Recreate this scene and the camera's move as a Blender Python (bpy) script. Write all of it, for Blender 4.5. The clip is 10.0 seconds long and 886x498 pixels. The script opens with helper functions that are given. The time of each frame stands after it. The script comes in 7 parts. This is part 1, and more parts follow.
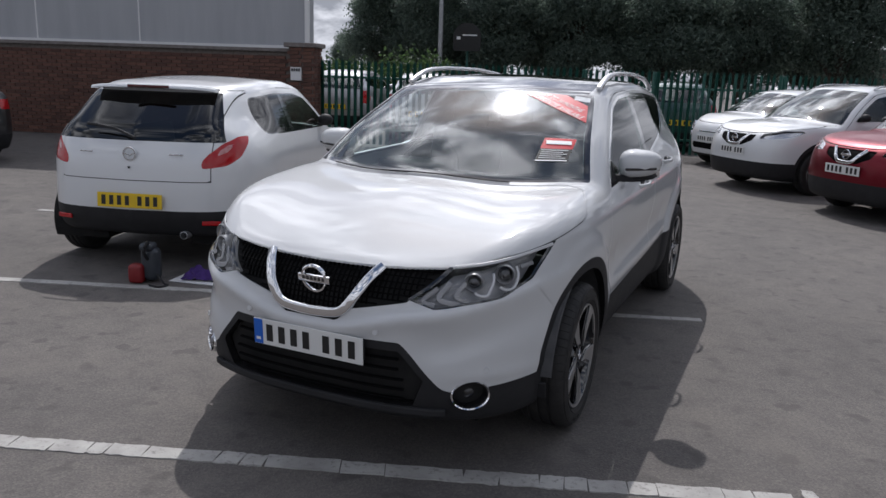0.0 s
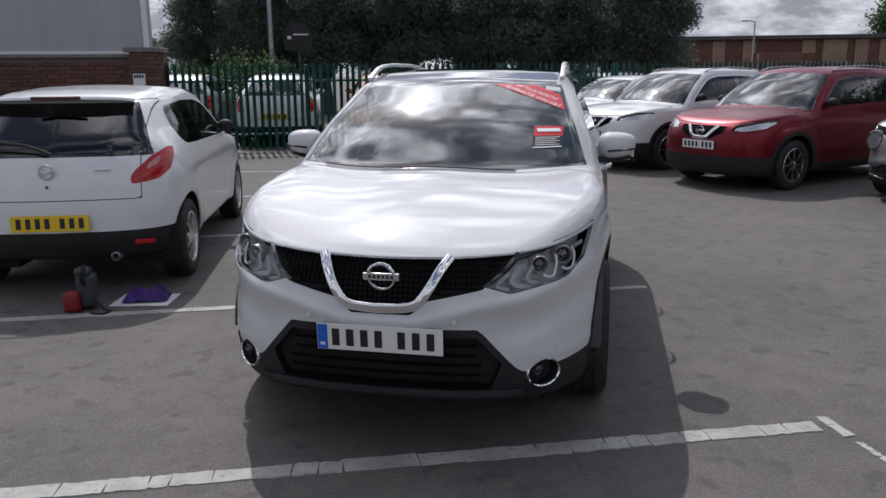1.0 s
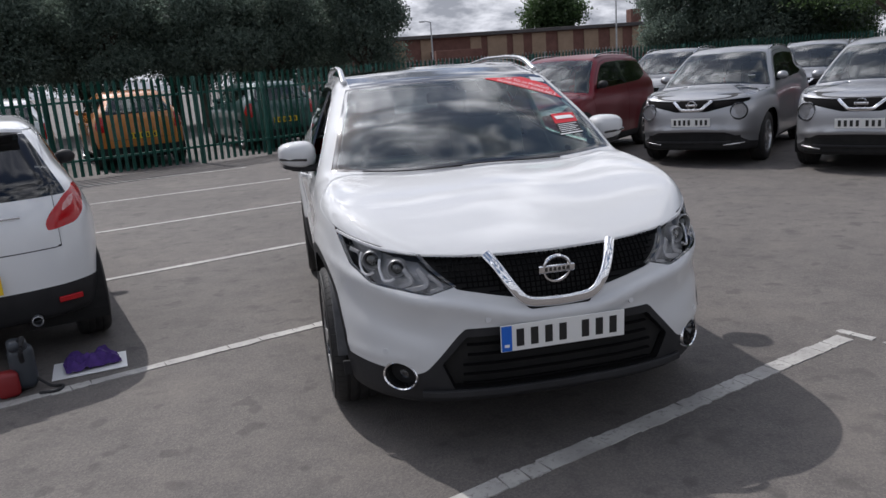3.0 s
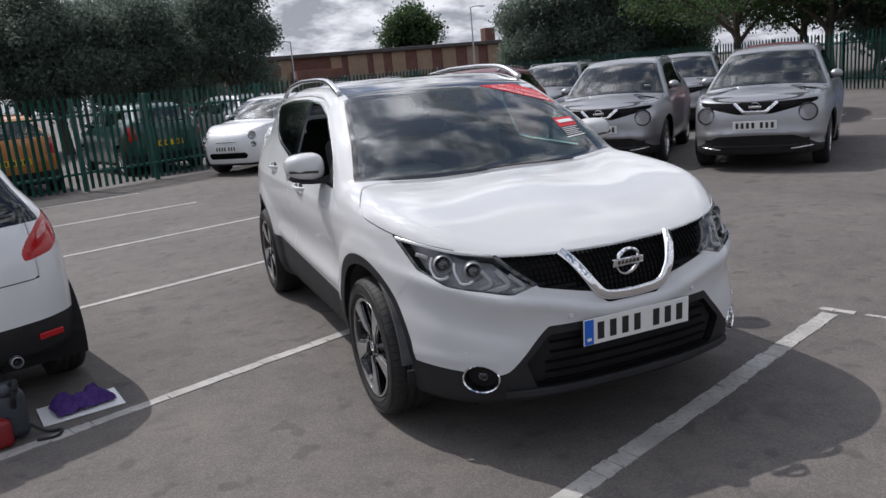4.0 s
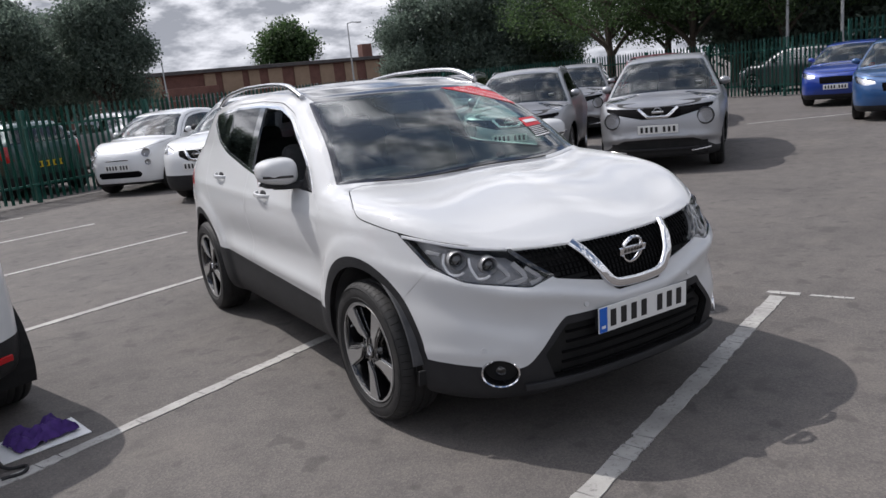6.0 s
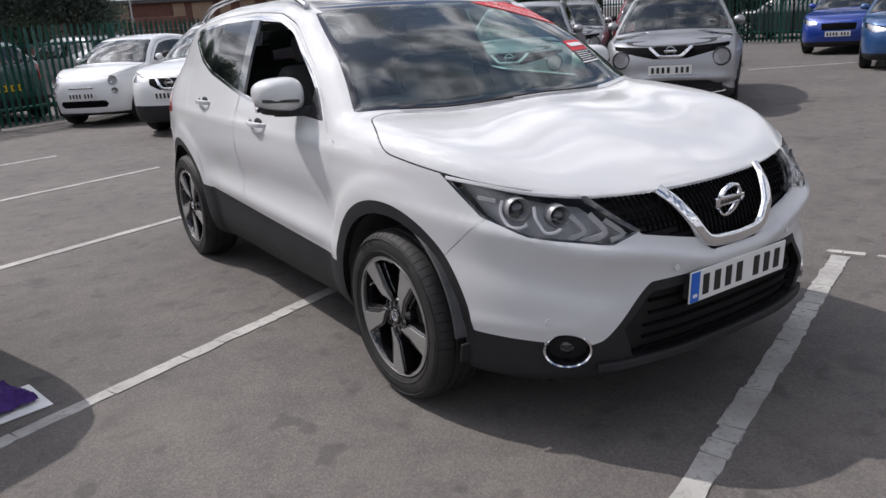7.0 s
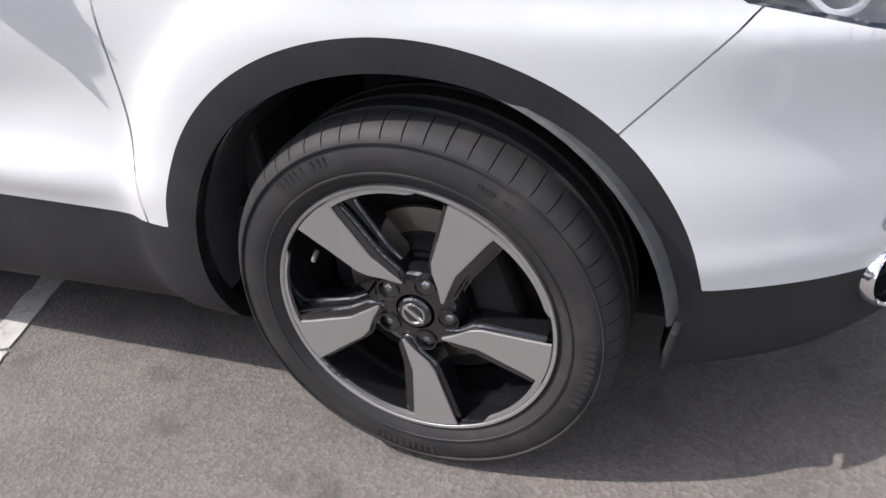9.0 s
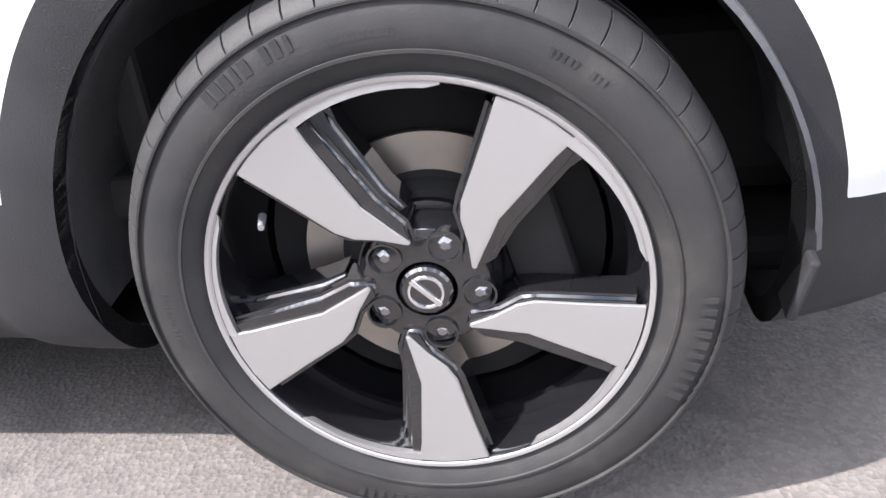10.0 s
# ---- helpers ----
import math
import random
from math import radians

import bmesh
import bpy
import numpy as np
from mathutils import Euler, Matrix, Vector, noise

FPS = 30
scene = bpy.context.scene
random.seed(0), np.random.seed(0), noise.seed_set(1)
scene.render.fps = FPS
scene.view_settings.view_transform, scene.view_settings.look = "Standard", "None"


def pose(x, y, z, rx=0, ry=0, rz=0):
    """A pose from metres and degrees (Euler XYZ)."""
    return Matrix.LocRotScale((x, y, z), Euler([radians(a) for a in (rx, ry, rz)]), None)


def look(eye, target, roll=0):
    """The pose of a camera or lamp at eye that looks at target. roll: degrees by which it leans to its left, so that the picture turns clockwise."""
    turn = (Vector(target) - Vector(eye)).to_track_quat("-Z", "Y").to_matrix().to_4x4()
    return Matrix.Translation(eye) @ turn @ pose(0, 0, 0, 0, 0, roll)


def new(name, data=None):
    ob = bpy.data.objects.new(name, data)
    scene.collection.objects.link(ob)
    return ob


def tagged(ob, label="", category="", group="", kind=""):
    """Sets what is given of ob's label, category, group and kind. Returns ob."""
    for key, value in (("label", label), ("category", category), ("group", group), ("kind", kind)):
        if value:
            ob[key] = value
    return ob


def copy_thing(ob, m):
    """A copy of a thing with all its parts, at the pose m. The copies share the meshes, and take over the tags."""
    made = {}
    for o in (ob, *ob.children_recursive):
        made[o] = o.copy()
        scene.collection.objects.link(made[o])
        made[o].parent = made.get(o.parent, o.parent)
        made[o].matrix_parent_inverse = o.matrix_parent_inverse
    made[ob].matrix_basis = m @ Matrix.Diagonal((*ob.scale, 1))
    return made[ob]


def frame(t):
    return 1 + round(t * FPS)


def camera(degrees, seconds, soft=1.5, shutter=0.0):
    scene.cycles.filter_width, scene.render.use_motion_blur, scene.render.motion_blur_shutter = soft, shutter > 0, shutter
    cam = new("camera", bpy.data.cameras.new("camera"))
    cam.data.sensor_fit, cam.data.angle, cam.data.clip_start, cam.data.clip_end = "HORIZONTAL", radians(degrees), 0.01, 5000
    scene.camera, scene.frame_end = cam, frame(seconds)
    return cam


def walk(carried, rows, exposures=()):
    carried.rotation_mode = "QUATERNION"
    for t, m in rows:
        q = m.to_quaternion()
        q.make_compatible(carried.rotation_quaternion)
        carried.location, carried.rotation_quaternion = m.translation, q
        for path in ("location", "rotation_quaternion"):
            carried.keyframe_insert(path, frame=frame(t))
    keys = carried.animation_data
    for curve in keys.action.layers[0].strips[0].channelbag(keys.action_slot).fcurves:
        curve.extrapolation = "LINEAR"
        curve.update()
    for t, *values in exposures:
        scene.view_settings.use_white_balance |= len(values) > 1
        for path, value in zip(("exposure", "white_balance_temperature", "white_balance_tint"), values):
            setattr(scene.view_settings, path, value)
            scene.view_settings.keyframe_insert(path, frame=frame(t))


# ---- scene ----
cam = camera(60.5, 10.0)
PATH = [
    (0, (1.688, -2.377, 1.577), (0.867, -0.611, 1.125), 2.0),
    (0.5, (1.263, -2.611, 1.556), (0.66, -0.753, 1.127), 0.5),
    (1, (0.824, -2.765, 1.551), (0.436, -0.856, 1.1), -0.4),
    (1.5, (0.4, -2.839, 1.579), (0.218, -0.897, 1.135), -1.9),
    (2, (-0.117, -2.909, 1.589), (-0.062, -0.958, 1.149), -2.7),
    (2.5, (-0.547, -2.828, 1.58), (-0.334, -0.895, 1.114), -3.6),
    (3.8, (-1.686, -2.52, 1.566), (-1.02, -0.688, 1.12), -4.9),
    (4, (-1.815, -2.464, 1.571), (-1.089, -0.654, 1.125), -5.2),
    (4.5, (-2.16, -2.375, 1.579), (-1.311, -0.618, 1.14), -5.8),
    (5, (-2.286, -2.312, 1.587), (-1.337, -0.603, 1.162), -6.1),
    (6.5, (-2.281, -1.997, 1.487), (-1.262, -0.337, 1.033), -5.4),
    (7, (-2.194, -1.526, 1.426), (-1.156, 0.08, 0.842), -4.0),
    (7.5, (-2.182, -1.014, 1.366), (-1.055, 0.482, 0.665), -4.1),
    (8, (-2.049, -0.496, 1.294), (-0.743, 0.773, 0.467), -4.6),
    (8.5, (-1.912, -0.015, 1.216), (-0.476, 1.053, 0.323), -4.9),
    (9, (-1.764, 0.39, 1.056), (-0.218, 1.126, 0.023), -8.0),
    (9.5, (-1.643, 0.624, 0.874), (0.022, 1.114, -0.119), -6.9),
    (10, (-1.571, 0.738, 0.752), (0.177, 1.033, -0.174), -6.3),
]
EXPOSURES = [(0.0, -0.1, 6250, 13), (1.0, -0.15, 6250, 13), (2.5, 0.0, 6280, 13), (5.0, 0.16, 6380, 13), (6.5, 0.19, 6400, 13), (7.0, 0.23, 6430, 14), (7.5, 0.42, 6450, 14), (8.5, 0.75, 6450, 14), (9.0, 1.08, 6420, 14), (9.5, 1.66, 6350, 14), (10.0, 2.28, 6300, 15)]
walk(cam, [(t, look(eye, target, roll)) for t, eye, target, roll in PATH], EXPOSURES)

# ---- sky, sun ----
SUN = Vector((-0.43, 0.83, 1.12)).normalized()
world = bpy.data.worlds.new("sky")
scene.world = world
world.use_nodes = True
wt = world.node_tree
wt.nodes.clear()


def wn(kind, **kw):
    n = wt.nodes.new(kind)
    for k, v in kw.items():
        setattr(n, k, v)
    return n


def wl(a, b):
    wt.links.new(a, b)


w_out = wn("ShaderNodeOutputWorld")
w_bg = wn("ShaderNodeBackground")
w_sky = wn("ShaderNodeTexSky")
w_sky.sky_type = "NISHITA"
w_sky.sun_disc = False
w_sky.sun_elevation = math.asin(SUN.z)
w_sky.sun_rotation = math.atan2(SUN.x, SUN.y)
w_sky.air_density, w_sky.dust_density, w_sky.ozone_density = 1.0, 1.5, 1.0
w_tc = wn("ShaderNodeTexCoord")
# clouds: the direction is laid on a flat ceiling, so that they crowd towards the horizon
w_sep = wn("ShaderNodeSeparateXYZ")
wl(w_tc.outputs["Generated"], w_sep.inputs[0])
w_add = wn("ShaderNodeMath", operation="ADD")
wl(w_sep.outputs["Z"], w_add.inputs[0])
w_add.inputs[1].default_value = 0.34
w_max = wn("ShaderNodeMath", operation="MAXIMUM")
wl(w_add.outputs[0], w_max.inputs[0])
w_max.inputs[1].default_value = 0.08
w_dx = wn("ShaderNodeMath", operation="DIVIDE")
wl(w_sep.outputs["X"], w_dx.inputs[0])
wl(w_max.outputs[0], w_dx.inputs[1])
w_dy = wn("ShaderNodeMath", operation="DIVIDE")
wl(w_sep.outputs["Y"], w_dy.inputs[0])
wl(w_max.outputs[0], w_dy.inputs[1])
w_comb = wn("ShaderNodeCombineXYZ")
wl(w_dx.outputs[0], w_comb.inputs[0])
wl(w_dy.outputs[0], w_comb.inputs[1])
w_n1 = wn("ShaderNodeTexNoise")
w_n1.inputs["Scale"].default_value = 4.6
w_n1.inputs["Detail"].default_value = 6.0
w_n1.inputs["Roughness"].default_value = 0.48
w_n1.inputs["Distortion"].default_value = 0.3
wl(w_comb.outputs[0], w_n1.inputs["Vector"])
w_r1 = wn("ShaderNodeValToRGB")
w_r1.color_ramp.elements[0].position = 0.42
w_r1.color_ramp.elements[1].position = 0.56
# towards the horizon the gaps close
w_low = wn("ShaderNodeMapRange")
w_low.inputs["From Min"].default_value, w_low.inputs["From Max"].default_value = 0.0, 0.45
w_low.inputs["To Min"].default_value, w_low.inputs["To Max"].default_value = 0.30, 0.0
wl(w_sep.outputs["Z"], w_low.inputs["Value"])
w_cov = wn("ShaderNodeMath", operation="ADD")
wl(w_n1.outputs["Fac"], w_cov.inputs[0])
wl(w_low.outputs[0], w_cov.inputs[1])
wl(w_cov.outputs[0], w_r1.inputs[0])
w_n2 = wn("ShaderNodeTexNoise")
w_n2.inputs["Scale"].default_value = 6.4
w_n2.inputs["Detail"].default_value = 7.0
w_n2.inputs["Roughness"].default_value = 0.56
wl(w_comb.outputs[0], w_n2.inputs["Vector"])
w_r2 = wn("ShaderNodeValToRGB")
w_r2.color_ramp.elements[0].position = 0.41
w_r2.color_ramp.elements[0].color = (2.0, 2.2, 2.55, 1)
w_r2.color_ramp.elements[1].position = 0.61
w_r2.color_ramp.elements[1].color = (14.0, 14.2, 14.6, 1)
wl(w_n2.outputs["Fac"], w_r2.inputs[0])
w_mix = wn("ShaderNodeMix", data_type="RGBA")
wl(w_r1.outputs[0], w_mix.inputs["Factor"])
wl(w_sky.outputs[0], w_mix.inputs["A"])
# clouds glow towards the sun
w_dot = wn("ShaderNodeVectorMath", operation="DOT_PRODUCT")
wl(w_tc.outputs["Generated"], w_dot.inputs[0])
w_dot.inputs[1].default_value = SUN
w_pos = wn("ShaderNodeMath", operation="MAXIMUM")
wl(w_dot.outputs["Value"], w_pos.inputs[0])
w_pow = wn("ShaderNodeMath", operation="POWER")
wl(w_pos.outputs[0], w_pow.inputs[0])
w_pow.inputs[1].default_value = 10.0
w_gain = wn("ShaderNodeMath", operation="MULTIPLY_ADD")
wl(w_pow.outputs[0], w_gain.inputs[0])
w_gain.inputs[1].default_value = 3.6
w_gain.inputs[2].default_value = 1.0
w_glow = wn("ShaderNodeVectorMath", operation="SCALE")
# low clouds run together into a pale grey bank
w_bank = wn("ShaderNodeMapRange")
w_bank.inputs["From Min"].default_value, w_bank.inputs["From Max"].default_value = 0.03, 0.38
w_bank.inputs["To Min"].default_value, w_bank.inputs["To Max"].default_value = 0.66, 0.0
wl(w_sep.outputs["Z"], w_bank.inputs["Value"])
w_soft = wn("ShaderNodeMix", data_type="RGBA")
wl(w_bank.outputs[0], w_soft.inputs["Factor"])
wl(w_r2.outputs[0], w_soft.inputs["A"])
w_soft.inputs["B"].default_value = (4.6, 4.8, 5.25, 1)
wl(w_soft.outputs["Result"], w_glow.inputs[0])
wl(w_gain.outputs[0], w_glow.inputs["Scale"])
wl(w_glow.outputs[0], w_mix.inputs["B"])
wl(w_mix.outputs["Result"], w_bg.inputs["Color"])
w_bg.inputs["Strength"].default_value = 0.093
wl(w_bg.outputs[0], w_out.inputs[0])

sun = new("sun", bpy.data.lights.new("sun", "SUN"))
sun.data.energy = 2.95
sun.data.angle = radians(0.53)
sun.data.color = (1.0, 0.965, 0.91)
sun.matrix_world = look(SUN * 50, (0, 0, 0))

# ---- materials ----


class Mat:
    """A small writer of node materials."""

    def __init__(self, name, color=(0.5, 0.5, 0.5), rough=0.5, metal=0.0, coat=0.0, spec=0.5):
        self.m = bpy.data.materials.new(name)
        self.m.use_nodes = True
        self.t = self.m.node_tree
        self.b = self.t.nodes["Principled BSDF"]
        self.out = self.t.nodes["Material Output"]
        self.b.inputs["Base Color"].default_value = (*color, 1)
        self.b.inputs["Roughness"].default_value = rough
        self.b.inputs["Metallic"].default_value = metal
        self.b.inputs["Coat Weight"].default_value = coat
        self.b.inputs["Coat Roughness"].default_value = 0.02
        self.b.inputs["Specular IOR Level"].default_value = spec
        self.co = None

    def node(self, kind, **kw):
        n = self.t.nodes.new(kind)
        for k, v in kw.items():
            setattr(n, k, v)
        return n

    def link(self, a, b):
        self.t.links.new(a, b)

    def coord(self, space="Object"):
        n = self.node("ShaderNodeTexCoord")
        return n.outputs[space]

    def noise(self, scale, detail=4.0, rough=0.55, vec=None, stretch=None):
        n = self.node("ShaderNodeTexNoise")
        n.inputs["Scale"].default_value = scale
        n.inputs["Detail"].default_value = detail
        n.inputs["Roughness"].default_value = rough
        v = vec or self.coord()
        if stretch:
            mp = self.node("ShaderNodeMapping")
            mp.inputs["Scale"].default_value = stretch
            self.link(v, mp.inputs["Vector"])
            v = mp.outputs[0]
        self.link(v, n.inputs["Vector"])
        return n.outputs["Fac"]

    def ramp(self, fac, stops):
        r = self.node("ShaderNodeValToRGB")
        e = r.color_ramp.elements
        e[0].position, e[0].color = stops[0][0], (*stops[0][1], 1)
        e[1].position, e[1].color = stops[-1][0], (*stops[-1][1], 1)
        for p, c in stops[1:-1]:
            x = e.new(p)
            x.color = (*c, 1)
        self.link(fac, r.inputs[0])
        return r.outputs[0]

    def mix(self, a, b, fac, mode="MIX"):
        n = self.node("ShaderNodeMix", data_type="RGBA", blend_type=mode)
        for sock, v in (("A", a), ("B", b)):
            if isinstance(v, tuple):
                n.inputs[sock].default_value = (*v, 1)
            else:
                self.link(v, n.inputs[sock])
        if isinstance(fac, float):
            n.inputs["Factor"].default_value = fac
        else:
            self.link(fac, n.inputs["Factor"])
        return n.outputs["Result"]

    def color(self, sock):
        self.link(sock, self.b.inputs["Base Color"])
        return self

    def roughness(self, fac, lo, hi):
        n = self.node("ShaderNodeMapRange")
        n.inputs["To Min"].default_value = lo
        n.inputs["To Max"].default_value = hi
        self.link(fac, n.inputs["Value"])
        self.link(n.outputs[0], self.b.inputs["Roughness"])
        return self

    def bump(self, fac, dist, strength=1.0):
        n = self.node("ShaderNodeBump")
        n.inputs["Distance"].default_value = dist
        n.inputs["Strength"].default_value = strength
        self.link(fac, n.inputs["Height"])
        if self.b.inputs["Normal"].links:
            self.link(self.b.inputs["Normal"].links[0].from_socket, n.inputs["Normal"])
        self.link(n.outputs[0], self.b.inputs["Normal"])
        return self


def speckled(name, c0, c1, scale, rough=0.5, bump=0.0, bscale=None, metal=0.0, coat=0.0, spec=0.5):
    """A material whose colour wanders between two tones, with optional fine relief."""
    a = Mat(name, c0, rough, metal, coat, spec)
    f = a.noise(scale, 5.0)
    a.color(a.ramp(f, [(0.3, c0), (0.7, c1)]))
    if bump:
        a.bump(a.noise(bscale or scale * 6, 3.0), bump)
    return a.m


def paint(name, c, flake=0.0, dust_veil=0.015, rough=0.35, coat=1.0):
    """Car paint under clear coat, a little dusty."""
    a = Mat(name, c, rough, 0.0, coat)
    f = a.noise(2.2, 6.0)
    d = tuple(v * 0.92 + 0.018 for v in c)
    a.color(a.mix(c, d, a.ramp(f, [(0.4, (0, 0, 0)), (0.75, (dust_veil * 8,) * 3)])))
    a.b.inputs["Metallic"].default_value = flake
    a.b.inputs["Coat Roughness"].default_value = 0.03
    return a.m


def glass(name, tint, rough=0.025, gloss=1.0, ior=1.75, dust_veil=0.0, haze=0.0):
    """A thin pane: mirrors by Fresnel, the rest passes tinted."""
    m = bpy.data.materials.new(name)
    m.use_nodes = True
    t = m.node_tree
    t.nodes.clear()
    out = t.nodes.new("ShaderNodeOutputMaterial")
    mix = t.nodes.new("ShaderNodeMixShader")
    tr = t.nodes.new("ShaderNodeBsdfTransparent")
    gl = t.nodes.new("ShaderNodeBsdfGlossy")
    # the mirror's share grows towards grazing, alike from both faces
    lw = t.nodes.new("ShaderNodeLayerWeight")
    lw.inputs["Blend"].default_value = 0.5
    pw = t.nodes.new("ShaderNodeMath")
    pw.operation = "POWER"
    t.links.new(lw.outputs["Facing"], pw.inputs[0])
    pw.inputs[1].default_value = 5.0
    f0 = ((ior - 1) / (ior + 1)) ** 2
    fr = t.nodes.new("ShaderNodeMath")
    fr.operation = "MULTIPLY_ADD"
    t.links.new(pw.outputs[0], fr.inputs[0])
    fr.inputs[1].default_value = 1 - f0
    fr.inputs[2].default_value = f0
    tr.inputs["Color"].default_value = (*tint, 1)
    gl.inputs["Roughness"].default_value = rough
    gl.inputs["Color"].default_value = (gloss, gloss, gloss, 1)
    t.links.new(fr.outputs[0], mix.inputs[0])
    t.links.new(tr.outputs[0], mix.inputs[1])
    if haze:
        # part of the mirror image is softened, to spread a glow round the sun's glint
        gh = t.nodes.new("ShaderNodeBsdfGlossy")
        gh.inputs["Roughness"].default_value = 0.11
        mh = t.nodes.new("ShaderNodeMixShader")
        mh.inputs[0].default_value = haze
        t.links.new(gl.outputs[0], mh.inputs[1])
        t.links.new(gh.outputs[0], mh.inputs[2])
        t.links.new(mh.outputs[0], mix.inputs[2])
    else:
        t.links.new(gl.outputs[0], mix.inputs[2])
    last = mix
    if dust_veil:
        # an even pale teal haze, mixed in to brighten the dark pane
        df = t.nodes.new("ShaderNodeBsdfDiffuse")
        df.inputs["Color"].default_value = (0.50, 0.66, 0.64, 1)
        last = t.nodes.new("ShaderNodeMixShader")
        last.inputs[0].default_value = dust_veil
        t.links.new(mix.outputs[0], last.inputs[1])
        t.links.new(df.outputs[0], last.inputs[2])
    t.links.new(last.outputs[0], out.inputs[0])
    return m


M_white = paint("pearl_white_paint", (0.582, 0.588, 0.594), 0.0, 0.02, rough=0.6)
M_white.node_tree.nodes["Principled BSDF"].inputs["Specular IOR Level"].default_value = 0.10
M_white.node_tree.nodes["Principled BSDF"].inputs["Coat Roughness"].default_value = 0.05
M_white2 = paint("plain_white_paint", (0.70, 0.71, 0.72))
M_red = paint("dark_red_paint", (0.16, 0.003, 0.012), 0.7, coat=0.3)
M_silver = paint("silver_paint", (0.34, 0.345, 0.36), 0.75, rough=0.40, coat=0.6)
M_grey = paint("grey_paint", (0.16, 0.165, 0.175), 0.5)
M_blue = paint("blue_paint", (0.008, 0.040, 0.27), 0.3)
M_teal = paint("blue_teal_paint", (0.02, 0.08, 0.22), 0.3)
M_orange = paint("orange_paint", (0.50, 0.17, 0.02), 0.1)
M_darkgreen = paint("dark_green_paint", (0.02, 0.06, 0.055), 0.3)
M_black = paint("black_paint", (0.012, 0.012, 0.014))
M_gloss = Mat("gloss_black", (0.008, 0.008, 0.009), 0.08, 0.0, 1.0, 0.7).m
M_wheel = Mat("gloss_black_wheel", (0.007, 0.007, 0.008), 0.10, 0.0, 1.0, 0.4).m
M_wheel.node_tree.nodes["Principled BSDF"].inputs["Coat IOR"].default_value = 1.6
M_plastic = speckled("black_grained_plastic", (0.019, 0.019, 0.0205), (0.027, 0.027, 0.029), 9.0, 0.6, 0.0006, 420.0, spec=0.24)
M_under = speckled("underbody", (0.014, 0.014, 0.0145), (0.024, 0.0235, 0.023), 8.0, 0.85, spec=0.15)
M_liner = speckled("arch_liner", (0.045, 0.046, 0.050), (0.080, 0.080, 0.082), 14.0, 0.75, 0.001, 160.0)
M_gap = Mat("panel_gap", (0.02, 0.02, 0.02), 0.7).m
M_chrome = Mat("chrome", (0.82, 0.82, 0.83), 0.06, 1.0).m
M_satin = Mat("satin_silver", (0.62, 0.62, 0.63), 0.26, 1.0).m
M_glass = glass("windscreen_glass", (0.80, 0.93, 0.88), 0.010, ior=2.2, dust_veil=0.02, haze=0.13)
M_pane = glass("parked_car_glass", (0.55, 0.62, 0.60), 0.03, ior=1.9, dust_veil=0.012)
M_tint = glass("side_glass", (0.50, 0.56, 0.54))
M_clear = glass("front_door_glass", (0.62, 0.84, 0.76), ior=1.5)
M_privacy = glass("privacy_glass", (0.06, 0.065, 0.07))
M_lens = glass("lamp_lens", (0.97, 0.97, 0.975), ior=1.38)
M_chevron = speckled("lamp_chevron", (0.26, 0.26, 0.265), (0.32, 0.32, 0.325), 12.0, 0.35, metal=0.3)
M_lampback = speckled("lamp_back", (0.23, 0.231, 0.236), (0.31, 0.311, 0.316), 14.0, 0.35, metal=0.3)
M_guide = Mat("light_guide", (0.62, 0.62, 0.63), 0.25, 0.2).m
M_nut = Mat("dark_steel", (0.30, 0.30, 0.31), 0.25, 1.0).m
M_grille = Mat("black_mesh", (0.004, 0.004, 0.0045), 0.8, spec=0.06).m
M_smoke = glass("smoked_lens", (0.5, 0.5, 0.52))
M_redlens = Mat("red_lens", (0.40, 0.006, 0.010), 0.15, 0.0, 0.15).m
M_core = speckled("pale_lens", (0.42, 0.10, 0.10), (0.60, 0.34, 0.33), 30.0, 0.2, coat=0.3)
M_housing = speckled("lamp_housing", (0.20, 0.20, 0.205), (0.28, 0.28, 0.285), 12.0, 0.25, metal=0.5)
M_seat = speckled("seat_fabric", (0.018, 0.018, 0.02), (0.035, 0.035, 0.037), 30.0, 0.9)
M_dash = speckled("dashboard", (0.016, 0.016, 0.017), (0.026, 0.026, 0.027), 30.0, 0.7)
M_plate_w = Mat("white_plate", (0.74, 0.74, 0.72), 0.35).m
M_plate_y = Mat("yellow_plate", (0.75, 0.50, 0.01), 0.35).m
M_bar = Mat("black_print", (0.012, 0.012, 0.012), 0.5).m
M_barw = Mat("white_print", (0.78, 0.78, 0.78), 0.5).m
M_eu = Mat("blue_band", (0.01, 0.12, 0.55), 0.4).m
M_sash = Mat("red_sash", (0.62, 0.02, 0.03), 0.45).m
M_label = Mat("white_label", (0.7, 0.72, 0.74), 0.45).m
M_disc = speckled("brake_disc", (0.30, 0.27, 0.24), (0.42, 0.38, 0.34), 12.0, 0.4, metal=0.9)

a = Mat("machined_alloy", (0.46, 0.455, 0.45), 0.4, 0.85)
a.b.inputs["Coat Weight"].default_value = 0.5
f = a.noise(90.0, 2.0, stretch=(1, 1, 1))
a.roughness(f, 0.36, 0.5)
M_alloy = a.m
a = Mat("rubber", (0.022, 0.022, 0.023), 0.66, spec=0.35)
f = a.noise(12.0, 6.0)
a.color(a.ramp(f, [(0.3, (0.016, 0.016, 0.0165)), (0.6, (0.026, 0.025, 0.0245)), (0.8, (0.050, 0.046, 0.042))]))
a.bump(a.noise(260.0, 2.0), 0.0004)
M_rubber = a.m

